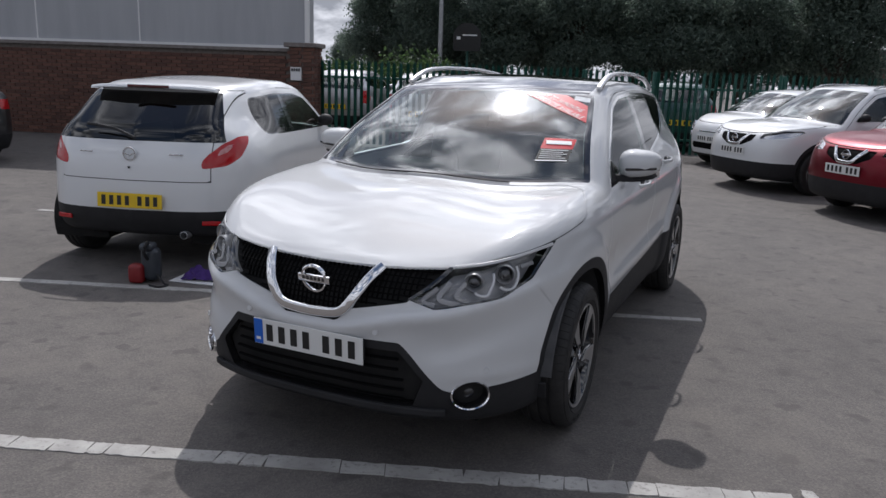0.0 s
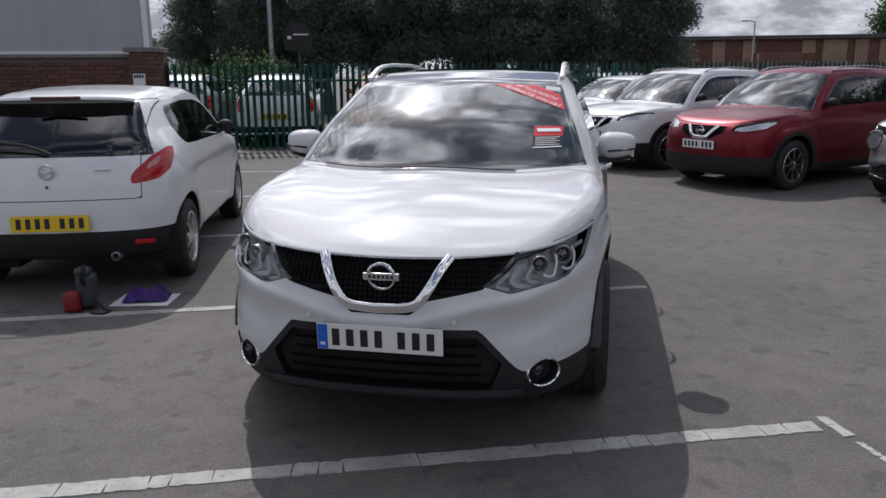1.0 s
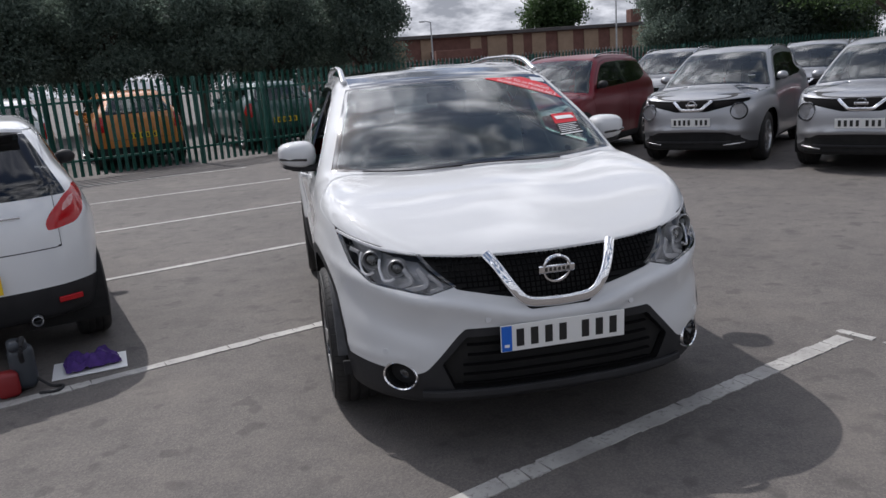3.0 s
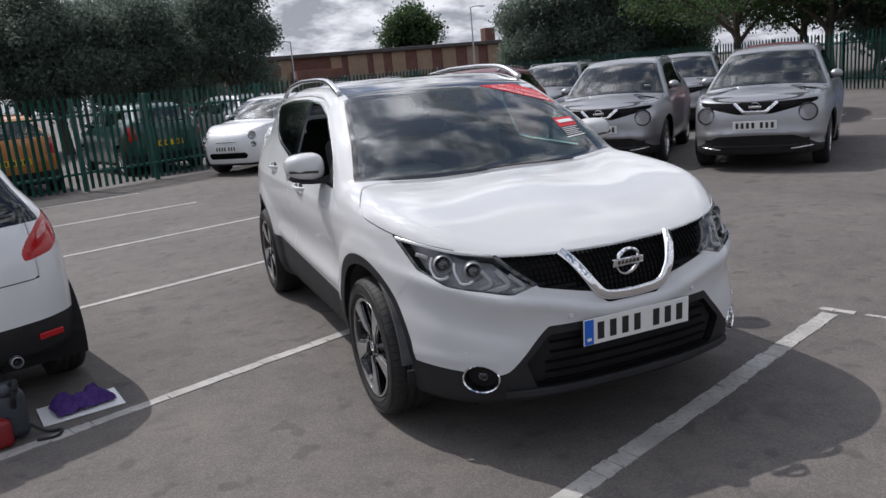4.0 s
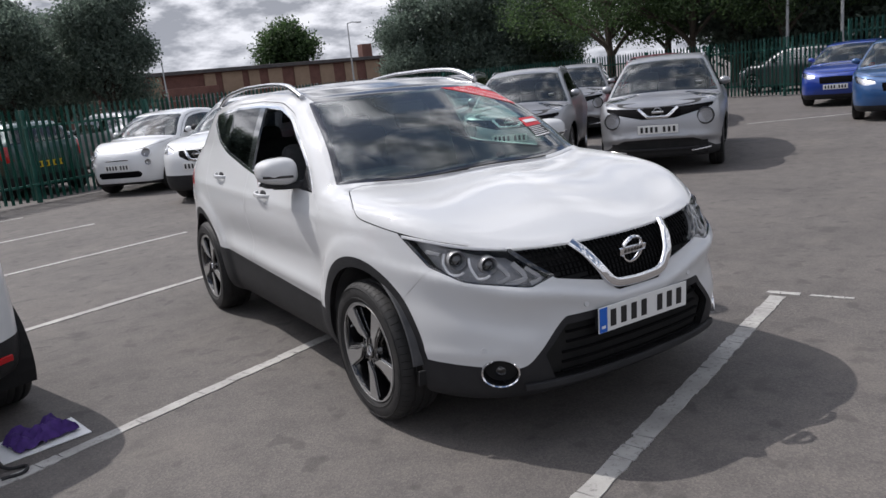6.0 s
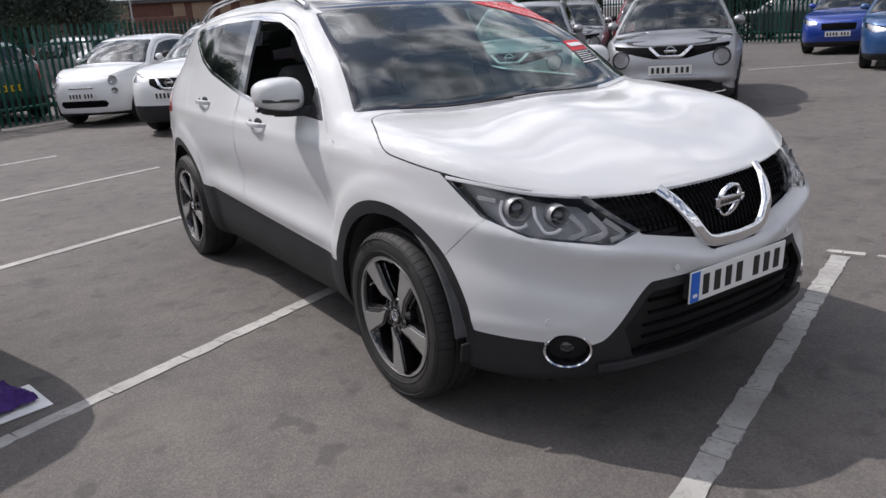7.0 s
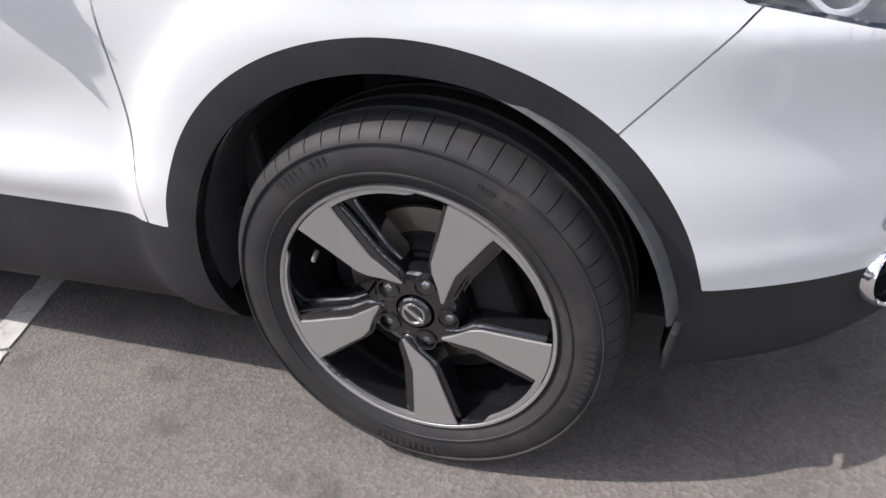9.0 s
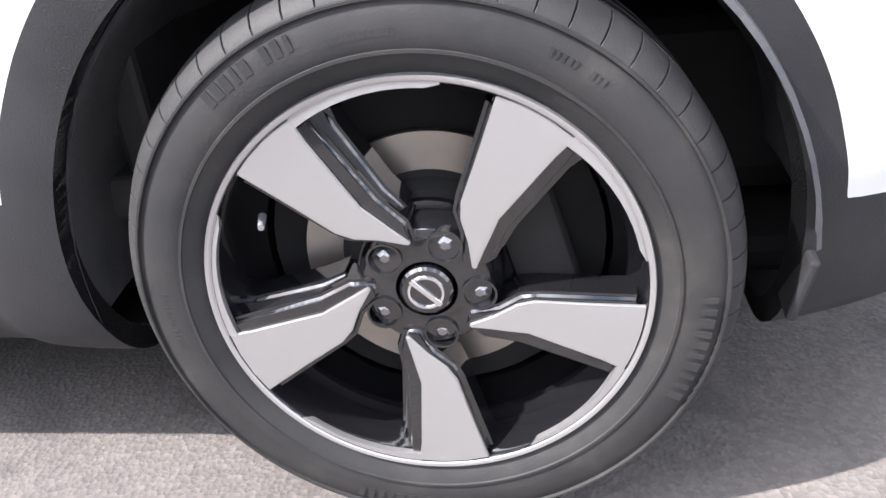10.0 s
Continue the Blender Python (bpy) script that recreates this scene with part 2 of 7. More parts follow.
# asphalt: stone grain, wide worn tracks, damp-looking blotches and oil spots
a = Mat("asphalt", (0.1, 0.1, 0.1), 0.85)
o = a.coord()
grain = a.noise(190.0, 3.0, 0.7, o)
stone = a.node("ShaderNodeTexVoronoi")
stone.inputs["Scale"].default_value = 130.0
a.link(o, stone.inputs["Vector"])
blotch = a.noise(0.55, 6.0, 0.6, o)
fine = a.noise(5.0, 6.0, 0.65, o)
base = a.ramp(blotch, [(0.25, (0.084, 0.076, 0.072)), (0.5, (0.110, 0.100, 0.094)), (0.8, (0.135, 0.122, 0.113))])
tone = a.ramp(fine, [(0.25, (0.72, 0.72, 0.72)), (0.5, (0.98, 0.98, 0.98)), (0.75, (1.14, 1.13, 1.11))])
speck = a.ramp(stone.outputs["Color"], [(0.15, (0.62, 0.62, 0.63)), (0.55, (1.0, 0.99, 0.98)), (0.95, (1.5, 1.46, 1.42))])
col = a.mix(base, tone, 1.0, "MULTIPLY")
col = a.mix(col, speck, 0.55, "MULTIPLY")
spots = a.noise(2.3, 3.0, 0.5, o)
spot = a.ramp(spots, [(0.64, (0, 0, 0)), (0.73, (0.6, 0.6, 0.6))])
col = a.mix(col, (0.045, 0.042, 0.04), spot)
drops = a.ramp(a.noise(6.5, 2.0, 0.4, o), [(0.62, (0, 0, 0)), (0.69, (0.55, 0.55, 0.55))])
col = a.mix(col, (0.05, 0.046, 0.043), drops)
dusty = a.ramp(a.noise(1.3, 5.0, 0.65, o), [(0.52, (0, 0, 0)), (0.72, (0.35, 0.35, 0.35))])
col = a.mix(col, (0.165, 0.145, 0.128), dusty)
a.color(col)
a.bump(stone.outputs["Distance"], 0.003, 0.5)
a.bump(grain, 0.0015, 0.5)
M_asphalt = a.m

# worn thermoplastic paint
a = Mat("road_paint", (0.6, 0.6, 0.58), 0.7)
o = a.coord("Object")
f = a.noise(34.0, 6.0, 0.7, o)
g = a.noise(4.0, 5.0, 0.6, o)
a.color(a.mix(a.ramp(g, [(0.3, (0.25, 0.24, 0.228)), (0.65, (0.41, 0.40, 0.378))]), (0.16, 0.15, 0.145),
              a.ramp(f, [(0.54, (0, 0, 0)), (0.68, (0.8, 0.8, 0.8))])))
a.bump(f, 0.002)
M_roadpaint = a.m

# brick: the wall's bricks vary one by one
a = Mat("brown_brick", (0.1, 0.05, 0.04), 0.85)
oi = a.node("ShaderNodeObjectInfo")
f = a.noise(14.0, 5.0)
a.color(a.mix(a.ramp(oi.outputs["Random"], [(0.0, (0.085, 0.042, 0.032)), (0.5, (0.12, 0.058, 0.042)), (1.0, (0.16, 0.078, 0.056))]),
              a.ramp(f, [(0.2, (0.55, 0.55, 0.55)), (0.8, (1.25, 1.2, 1.2))]), 0.8, "MULTIPLY"))
a.bump(f, 0.003)
M_brick = a.m
M_mortar = speckled("mortar", (0.10, 0.085, 0.075), (0.16, 0.14, 0.125), 20.0, 0.9)
M_coping = speckled("coping_stone", (0.14, 0.12, 0.11), (0.22, 0.2, 0.19), 9.0, 0.85, 0.003, 60.0)
a = Mat("grey_cladding", (0.36, 0.37, 0.39), 0.5)
f = a.noise(1.2, 6.0, stretch=(3.0, 3.0, 0.4))
a.color(a.ramp(f, [(0.25, (0.33, 0.34, 0.36)), (0.75, (0.40, 0.41, 0.43))]))
M_clad = a.m
M_trim_w = Mat("white_trim", (0.72, 0.72, 0.72), 0.45).m
a = Mat("green_fence_paint", (0.012, 0.09, 0.062), 0.42)
f = a.noise(6.0, 5.0)
a.color(a.ramp(f, [(0.3, (0.009, 0.072, 0.056)), (0.7, (0.019, 0.110, 0.086))]))
M_fence = a.m
a = Mat("bark", (0.06, 0.045, 0.035), 0.9)
f = a.noise(9.0, 6.0, stretch=(3, 3, 0.5))
a.color(a.ramp(f, [(0.3, (0.035, 0.027, 0.021)), (0.7, (0.10, 0.08, 0.062))]))
a.bump(f, 0.02)
M_bark = a.m


def leaf_mat(name, c0, c1):
    a = Mat(name, c0, 0.55)
    g = a.node("ShaderNodeNewGeometry")
    a.color(a.ramp(g.outputs["Random Per Island"], [(0.0, c0), (1.0, c1)]))
    a.b.inputs["Subsurface Weight"].default_value = 0.0
    tl = a.node("ShaderNodeBsdfTranslucent")
    a.link(a.b.inputs["Base Color"].links[0].from_socket, tl.inputs["Color"])
    mx = a.node("ShaderNodeMixShader")
    mx.inputs[0].default_value = 0.55
    a.link(a.b.outputs[0], mx.inputs[1])
    a.link(tl.outputs[0], mx.inputs[2])
    a.link(mx.outputs[0], a.out.inputs[0])
    return a.m


M_leaf = leaf_mat("dark_leaves", (0.085, 0.118, 0.098), (0.18, 0.235, 0.185))
M_leaf2 = leaf_mat("green_leaves", (0.036, 0.068, 0.024), (0.078, 0.130, 0.048))
M_farbrick = speckled("far_brick", (0.12, 0.055, 0.045), (0.17, 0.085, 0.066), 1.5, 0.9)
M_tan = speckled("tan_panel", (0.25, 0.175, 0.12), (0.32, 0.225, 0.155), 1.2, 0.8)
M_roof = speckled("felt_roof", (0.06, 0.055, 0.055), (0.10, 0.09, 0.088), 2.0, 0.9)
M_steel = speckled("galvanised_steel", (0.30, 0.31, 0.32), (0.42, 0.43, 0.44), 6.0, 0.45, metal=0.7)

# ---- builders ----


def part(name, bm, material, parent=None, label="", smooth=False):
    """Links a bmesh as one mesh object, under a thing or a part."""
    me = bpy.data.meshes.new(name)
    bm.to_mesh(me)
    bm.free()
    me.materials.append(material)
    if smooth:
        me.shade_smooth()
        if smooth != "all":
            me.set_sharp_from_angle(angle=radians(38))
    ob = new(name, me)
    if parent:
        ob.parent = parent
    if label:
        tagged(ob, label)
    return ob


def share(name, me, parent, m):
    """One more object on a mesh that is there already."""
    ob = new(name, me)
    ob.parent = parent
    ob.matrix_basis = m
    return ob


def thing(name, m, label, category, group="", kind=""):
    e = new(name)
    e.matrix_basis = m
    e.empty_display_size = 0.2
    return tagged(e, label, category, group, kind)


def box(size, at=(0, 0, 0), bevel=0.0, bm=None, rot=None, segments=2):
    bm = bm or bmesh.new()
    r = bmesh.ops.create_cube(bm, size=1)
    vs = r["verts"]
    bmesh.ops.scale(bm, vec=size, verts=vs)
    if bevel:
        es = list({e for v in vs for e in v.link_edges})
        rb = bmesh.ops.bevel(bm, geom=es, offset=bevel, segments=segments, affect="EDGES", profile=0.5)
        vs = list({v for f in rb["faces"] for v in f.verts} | {v for v in vs if v.is_valid})
    if rot:
        bmesh.ops.rotate(bm, matrix=Euler([radians(q) for q in rot]).to_matrix(), verts=vs)
    bmesh.ops.translate(bm, vec=at, verts=vs)
    return bm


def prism(poly, y0, y1, bm=None, m=None):
    """A polygon of (x, z) drawn out from y0 to y1."""
    bm = bm or bmesh.new()
    a = [bm.verts.new((x, y0, z)) for x, z in poly]
    b = [bm.verts.new((x, y1, z)) for x, z in poly]
    n = len(poly)
    fs = [bm.faces.new(a), bm.faces.new(b[::-1])]
    for i in range(n):
        fs.append(bm.faces.new((a[i], b[i], b[(i + 1) % n], a[(i + 1) % n])))
    if m:
        bmesh.ops.transform(bm, matrix=m, verts=a + b)
    bmesh.ops.recalc_face_normals(bm, faces=fs)
    return bm


def lathe(profile, n, bm=None, closed=False):
    """Turns a profile of (x, r) round the x axis."""
    bm = bm or bmesh.new()
    rings = []
    for i in range(n):
        c, s = math.cos(2 * math.pi * i / n), math.sin(2 * math.pi * i / n)
        rings.append([bm.verts.new((x, r * s, r * c)) for x, r in profile])
    k = len(profile)
    for i in range(n):
        p, q = rings[i], rings[(i + 1) % n]
        for j in range(k if closed else k - 1):
            j2 = (j + 1) % k
            bm.faces.new((p[j], p[j2], q[j2], q[j]))
    return bm


def tube(points, radius, n=8, bm=None, cap=True):
    """A round bar along points; radius is a number or one for each point."""
    bm = bm or bmesh.new()
    pts = [Vector(p) for p in points]
    rings = []
    up = Vector((0, 0, 1))
    for i, p in enumerate(pts):
        d = (pts[min(i + 1, len(pts) - 1)] - pts[max(i - 1, 0)]).normalized()
        u = d.cross(up if abs(d.z) < 0.95 else Vector((1, 0, 0))).normalized()
        v = u.cross(d)
        r = radius[i] if isinstance(radius, (list, tuple)) else radius
        rings.append([bm.verts.new(p + (u * math.cos(6.28319 * k / n) + v * math.sin(6.28319 * k / n)) * r) for k in range(n)])
    for a, b in zip(rings, rings[1:]):
        for k in range(n):
            bm.faces.new((a[k], a[(k + 1) % n], b[(k + 1) % n], b[k]))
    if cap:
        bm.faces.new(rings[0][::-1])
        bm.faces.new(rings[-1])
    return bm


def soft(points, n=24):
    """A smooth run of points through the given ones (Catmull-Rom)."""
    p = [Vector(q) for q in points]
    p = [p[0] * 2 - p[1]] + p + [p[-1] * 2 - p[-2]]
    out = []
    for i in range(1, len(p) - 2):
        for k in range(n):
            t = k / n
            out.append(0.5 * ((2 * p[i]) + (p[i + 1] - p[i - 1]) * t + (2 * p[i - 1] - 5 * p[i] + 4 * p[i + 1] - p[i + 2]) * t * t
                              + (3 * p[i] - p[i - 1] - 3 * p[i + 1] + p[i + 2]) * t ** 3))
    out.append(p[-2])
    return out


# ---- bodywork: a smooth hull as the meeting of a side view, a plan and a section, then cut into panels ----


class Curve:
    """A soft curve through (in, out) pairs."""

    def __init__(self, pts, blur):
        xs, ys = zip(*pts)
        self.lo, self.hi = xs[0] - 0.5, xs[-1] + 0.5
        g = np.linspace(self.lo, self.hi, 6000)
        s0 = (ys[1] - ys[0]) / (xs[1] - xs[0])
        s1 = (ys[-1] - ys[-2]) / (xs[-1] - xs[-2])
        v = np.interp(g, xs, ys)
        v = np.where(g < xs[0], ys[0] + s0 * (g - xs[0]), np.where(g > xs[-1], ys[-1] + s1 * (g - xs[-1]), v))
        step = g[1] - g[0]
        m = int(3.5 * blur / step) + 1
        k = np.exp(-0.5 * (np.arange(-m, m + 1) * step / blur) ** 2)
        pad = np.concatenate([v[0] + (np.arange(-m, 0)) * (v[1] - v[0]), v, v[-1] + np.arange(1, m + 1) * (v[-1] - v[-2])])
        self.g, self.v = g, np.convolve(pad, k / k.sum(), "valid")
        self.s = np.gradient(self.v, step)

    def __call__(self, x):
        return np.interp(x, self.g, self.v)

    def slope(self, x):
        return np.interp(x, self.g, self.s)


def smax(a, b, k):
    h = np.maximum(k - np.abs(a - b), 0) / k
    return np.maximum(a, b) + h * h * k * 0.25


class Hull:
    """The outline of a car: front(z), tail(z), top(y), side(z), nose(x), rump(x); metres, the front bumper at y = 0, x from the middle."""

    def __init__(self, front, tail, top, side, nose, rump, bottom, wheels, arch, crown=0.09, bow=0.35, bow_end=2.3, bow_start=0.4, taper=0.10, edge=0.08, extra=None, blur=0.04, ledge=None, flank=None):
        self.front, self.tail, self.top = Curve(front, blur), Curve(tail, blur), Curve(top, blur * 1.1)
        self.side, self.nose, self.rump = Curve(side, blur * 0.8), Curve(nose, blur), Curve(rump, blur)
        self.bottom, self.wheels, self.arch = bottom, wheels, arch
        self.crown, self.bow, self.bow_end, self.bow_start, self.taper, self.edge, self.extra = crown, bow, bow_end, bow_start, taper, edge, extra
        self.ledge, self.flank = ledge, flank
        self.length = tail[1][1]
        self.width = max(w for _, w in side)
        self.height = max(h for _, h in top)

    def lag(self, x, y):
        """The plan curve of the windscreen: how far forward a point off the middle counts."""
        f = np.clip((self.bow_end + 0.5 - y) / 1.0, 0, 1)
        g = np.clip((y - self.bow_start) / 0.7, 0, 1)
        return y - self.bow * x * x * (0.6 + 0.6 * x * x) * f * f * (3 - 2 * f) * g * g * (3 - 2 * g)

    def topz(self, x, y):
        return self.top(self.lag(x, y)) - self.crown * x * x

    def halfw(self, y, z):
        w = self.side(z)
        t = np.clip((y - self.length * 0.68) / (self.length * 0.32), 0, 1) * np.clip((z - 0.62 * self.height) / 0.25, 0, 1)
        w = w - self.taper * t * t * (3 - 2 * t)
        if self.flank:
            w = w + self.flank(y, z)
        for wy in self.wheels:
            r = np.hypot(y - wy, z - 0.36)
            w = w + 0.016 * np.exp(-((r - self.arch) / 0.10) ** 2)
        return w

    def dist(self, p):
        x, y, z = np.abs(p[..., 0]), p[..., 1], p[..., 2]
        fr = self.front(z) + self.nose(x)
        if self.ledge:
            fr = fr - self.ledge(x, z)
        d1 = (fr - y) / np.sqrt(1 + self.front.slope(z) ** 2 + self.nose.slope(x) ** 2)
        d2 = (y - self.tail(z) + self.rump(x)) / np.sqrt(1 + self.tail.slope(z) ** 2 + self.rump.slope(x) ** 2)
        yy = self.lag(x, y)
        t = self.top(yy) - self.crown * x * x
        if self.extra:
            t = t + self.extra(x, y)
        d3 = (z - t) / np.sqrt(1 + self.top.slope(yy) ** 2)
        d4 = (x - self.halfw(y, z)) / np.sqrt(1 + self.side.slope(z) ** 2)
        d = smax(smax(d1, d4, 0.10), smax(d2, d4, 0.12), 0.02)
        d = smax(d, d3, self.edge)
        return smax(d, self.bottom - z, 0.05)


class Shell:
    """Triangles with smooth normals and a panel name each, for x >= 0."""

    def __init__(self, hull, step):
        self.hull = hull
        nx, ny, nz = int((hull.width + 0.12) / step) + 3, int((hull.length + 0.2) / step) + 2, int((hull.height + 0.2 - hull.bottom) / step) + 3
        o = np.array((-1.5 * step, -0.1, hull.bottom - 1.6 * step))
        ax = [o[i] + step * np.arange(n) for i, n in enumerate((nx, ny, nz))]
        g = np.stack(np.meshgrid(*ax, indexing="ij"), -1)
        d = np.concatenate([hull.dist(g[i:i + 8]) for i in range(0, nx, 8)])
        inside = d < 0
        acc = np.zeros((nx - 1, ny - 1, nz - 1, 3))
        cnt = np.zeros((nx - 1, ny - 1, nz - 1))
        quads = []
        index = -np.ones((nx - 1, ny - 1, nz - 1), int)
        hits = []
        for k in range(3):
            lo = [slice(None)] * 3
            hi = [slice(None)] * 3
            lo[k], hi[k] = slice(0, -1), slice(1, None)
            a, b = inside[tuple(lo)], inside[tuple(hi)]
            w = np.argwhere(a != b)
            da, db = d[tuple(lo)][tuple(w.T)], d[tuple(hi)][tuple(w.T)]
            p = w.astype(float)
            p[:, k] += da / (da - db)
            hits.append((k, w, a[tuple(w.T)]))
            u, v = (k + 1) % 3, (k + 2) % 3
            for du in (0, -1):
                for dv in (0, -1):
                    c = w.copy()
                    c[:, u] += du
                    c[:, v] += dv
                    ok = (c >= 0).all(1) & (c < np.array(cnt.shape)).all(1)
                    np.add.at(acc, tuple(c[ok].T), p[ok])
                    np.add.at(cnt, tuple(c[ok].T), 1)
        cells = np.argwhere(cnt > 0)
        index[tuple(cells.T)] = np.arange(len(cells))
        V = o + step * acc[tuple(cells.T)] / cnt[tuple(cells.T)][:, None]
        for k, w, a in hits:
            u, v = (k + 1) % 3, (k + 2) % 3
            ok = (w[:, u] > 0) & (w[:, v] > 0) & (w[:, u] < cnt.shape[u]) & (w[:, v] < cnt.shape[v])
            w, a = w[ok], a[ok]
            q = []
            for du, dv in ((0, 0), (-1, 0), (-1, -1), (0, -1)):
                c = w.copy()
                c[:, u] += du
                c[:, v] += dv
                q.append(index[tuple(c.T)])
            q = np.stack(q, 1)
            q[~a] = q[~a][:, ::-1]
            quads.append(q)
        Q = np.concatenate(quads)
        for _ in range(4):
            n, dd = self.grad(V)
            V = V - n * dd[:, None] * 0.9
        V[np.abs(V[:, 0]) < 2e-4, 0] = 0.0
        self.V = V
        N = self.grad(V, 0.008)[0]
        for _ in range(2):
            M2 = N * 1.0
            for i in range(4):
                np.add.at(M2, Q[:, i], N[Q[:, (i + 1) % 4]])
            N = M2 / np.linalg.norm(M2, axis=1, keepdims=True)
        self.N = N
        self.F = np.concatenate([Q[:, (0, 1, 2)], Q[:, (0, 2, 3)]])
        self.R = np.zeros(len(self.F), int)
        self.names = ["body"]
        self.drop(lambda p: p[:, 0])

    def grad(self, V, e=0.004):
        h = self.hull
        d = h.dist(V)
        n = np.stack([h.dist(V + np.eye(3)[i] * e) - h.dist(V - np.eye(3)[i] * e) for i in range(3)], 1) / (2 * e)
        ln = np.linalg.norm(n, axis=1, keepdims=True) + 1e-9
        return n / ln, d / np.maximum(ln[:, 0], 0.4)

    def label(self, name):
        if name not in self.names:
            self.names.append(name)
        return self.names.index(name)

    def split(self, s, mask):
        """Splits the triangles in mask along s = 0."""
        s = np.where(np.abs(s) < 2e-4, 0.0, s)
        sg = np.sign(s)[self.F]
        mixed = mask & (sg.min(1) < 0) & (sg.max(1) > 0)
        if not mixed.any():
            return s
        T, G, L = self.F[mixed], sg[mixed], self.R[mixed]
        keep, keepr = self.F[~mixed], self.R[~mixed]
        E = np.concatenate([T[:, (0, 1)], T[:, (1, 2)], T[:, (2, 0)]])
        E.sort(1)
        E = E[(s[E[:, 0]] * s[E[:, 1]]) < 0]
        E = np.unique(E, axis=0)
        w = (s[E[:, 0]] / (s[E[:, 0]] - s[E[:, 1]]))[:, None]
        base = len(self.V)
        nv = self.V[E[:, 0]] * (1 - w) + self.V[E[:, 1]] * w
        nn = self.N[E[:, 0]] * (1 - w) + self.N[E[:, 1]] * w
        nn /= np.linalg.norm(nn, axis=1, keepdims=True)
        nv[np.abs(nv[:, 0]) < 1e-7, 0] = 0.0
        key = E[:, 0] * base + E[:, 1]
        self.V, self.N = np.concatenate([self.V, nv]), np.concatenate([self.N, nn])
        s = np.concatenate([s, np.zeros(len(nv))])

        def mid(a, b):
            return base + np.searchsorted(key, np.minimum(a, b) * base + np.maximum(a, b))

        out, outr = [keep], [keepr]
        for r in range(3):
            a, b, c = T[:, r], T[:, (r + 1) % 3], T[:, (r + 2) % 3]
            ga, gb, gc = G[:, r], G[:, (r + 1) % 3], G[:, (r + 2) % 3]
            z = (ga == 0) & (gb * gc < 0)
            if z.any():
                m = mid(b[z], c[z])
                out += [np.stack([a[z], b[z], m], 1), np.stack([a[z], m, c[z]], 1)]
                outr += [L[z], L[z]]
            one = (gb == gc) & (ga * gb < 0)
            if one.any():
                m1, m2 = mid(a[one], b[one]), mid(a[one], c[one])
                out += [np.stack([a[one], m1, m2], 1), np.stack([m1, b[one], c[one]], 1), np.stack([m1, c[one], m2], 1)]
                outr += [L[one]] * 3
        self.F, self.R = np.concatenate(out), np.concatenate(outr)
        return s

    def panel(self, name, fn, within=("body",), level=0.0):
        """The part of some panels where fn < level becomes the panel of that name."""
        ids = [self.label(n) for n in within]
        me = self.label(name)
        s = self.split(fn(self.V) - level, np.isin(self.R, ids))
        self.R[np.isin(self.R, ids) & (s[self.F].sum(1) < 0)] = me

    def seam(self, name, fn, within=("body",), width=0.005):
        """A panel with an open joint round it."""
        self.panel("gap", fn, within, width * 0.5)
        self.panel(name, fn, ("gap",), -width * 0.5)

    def drop(self, fn):
        """Cuts away where fn < 0."""
        s = self.split(fn(self.V), np.ones(len(self.F), bool))
        ok = s[self.F].sum(1) > 0
        self.F, self.R = self.F[ok], self.R[ok]

    def make(self, name, panel, material, parent, label="", side=0, skirt=0.014, lift=0.0):
        """A panel as a mesh: side 0 joins both halves, 1 and -1 are the halves with x > 0 and x < 0."""
        T = self.F[np.isin(self.R, [self.label(q) for q in ((panel,) if isinstance(panel, str) else panel)])]
        if not len(T):
            return None
        used, T = np.unique(T, return_inverse=True)
        T = T.reshape(-1, 3)
        V, N = self.V[used], self.N[used]
        V = V + N * lift
        if skirt:
            E = np.concatenate([T[:, (0, 1)], T[:, (1, 2)], T[:, (2, 0)]])
            k = E[:, 0] * len(V) + E[:, 1]
            rev = E[:, 1] * len(V) + E[:, 0]
            B = E[~np.isin(k, rev)]
            B = B[(V[B][:, :, 0] > 1e-5).any(1)]
            ids = np.unique(B)
            low = len(V) + np.arange(len(ids))
            pos = {q: l for q, l in zip(ids, low)}
            V2 = V[ids] - N[ids] * skirt
            wall = np.array([[e[1], e[0], pos[e[0]], pos[e[1]]] for e in B]) if len(B) else np.zeros((0, 4), int)
            if len(wall):
                T = np.concatenate([T, wall[:, (0, 1, 2)], wall[:, (0, 2, 3)]])
            V, N = np.concatenate([V, V2]), np.concatenate([N, N[ids]])
        parts = []
        if side >= 0:
            parts.append((V, N, T))
        if side <= 0:
            f = np.array((-1, 1, 1))
            parts.append((V * f, N * f, T[:, ::-1]))
        if len(parts) == 2:
            n = len(V)
            move = np.where(np.abs(V[:, 0]) < 1e-6, np.arange(n), n + np.arange(n))
            V, N, T = np.concatenate([parts[0][0], parts[1][0]]), np.concatenate([parts[0][1], parts[1][1]]), np.concatenate([parts[0][2], move[parts[1][2]]])
            N[np.abs(V[:, 0]) < 1e-6, 0] = 0.0
            used, T = np.unique(T, return_inverse=True)
            V, N, T = V[used], N[used], T.reshape(-1, 3)
        else:
            V, N, T = parts[0]
        me = bpy.data.meshes.new(name)
        me.from_pydata(V.tolist(), [], T.tolist())
        me.materials.append(material)
        me.shade_smooth()
        me.normals_split_custom_set_from_vertices(N.tolist())
        ob = new(name, me)
        ob.parent = parent
        if label:
            tagged(ob, label)
        return ob


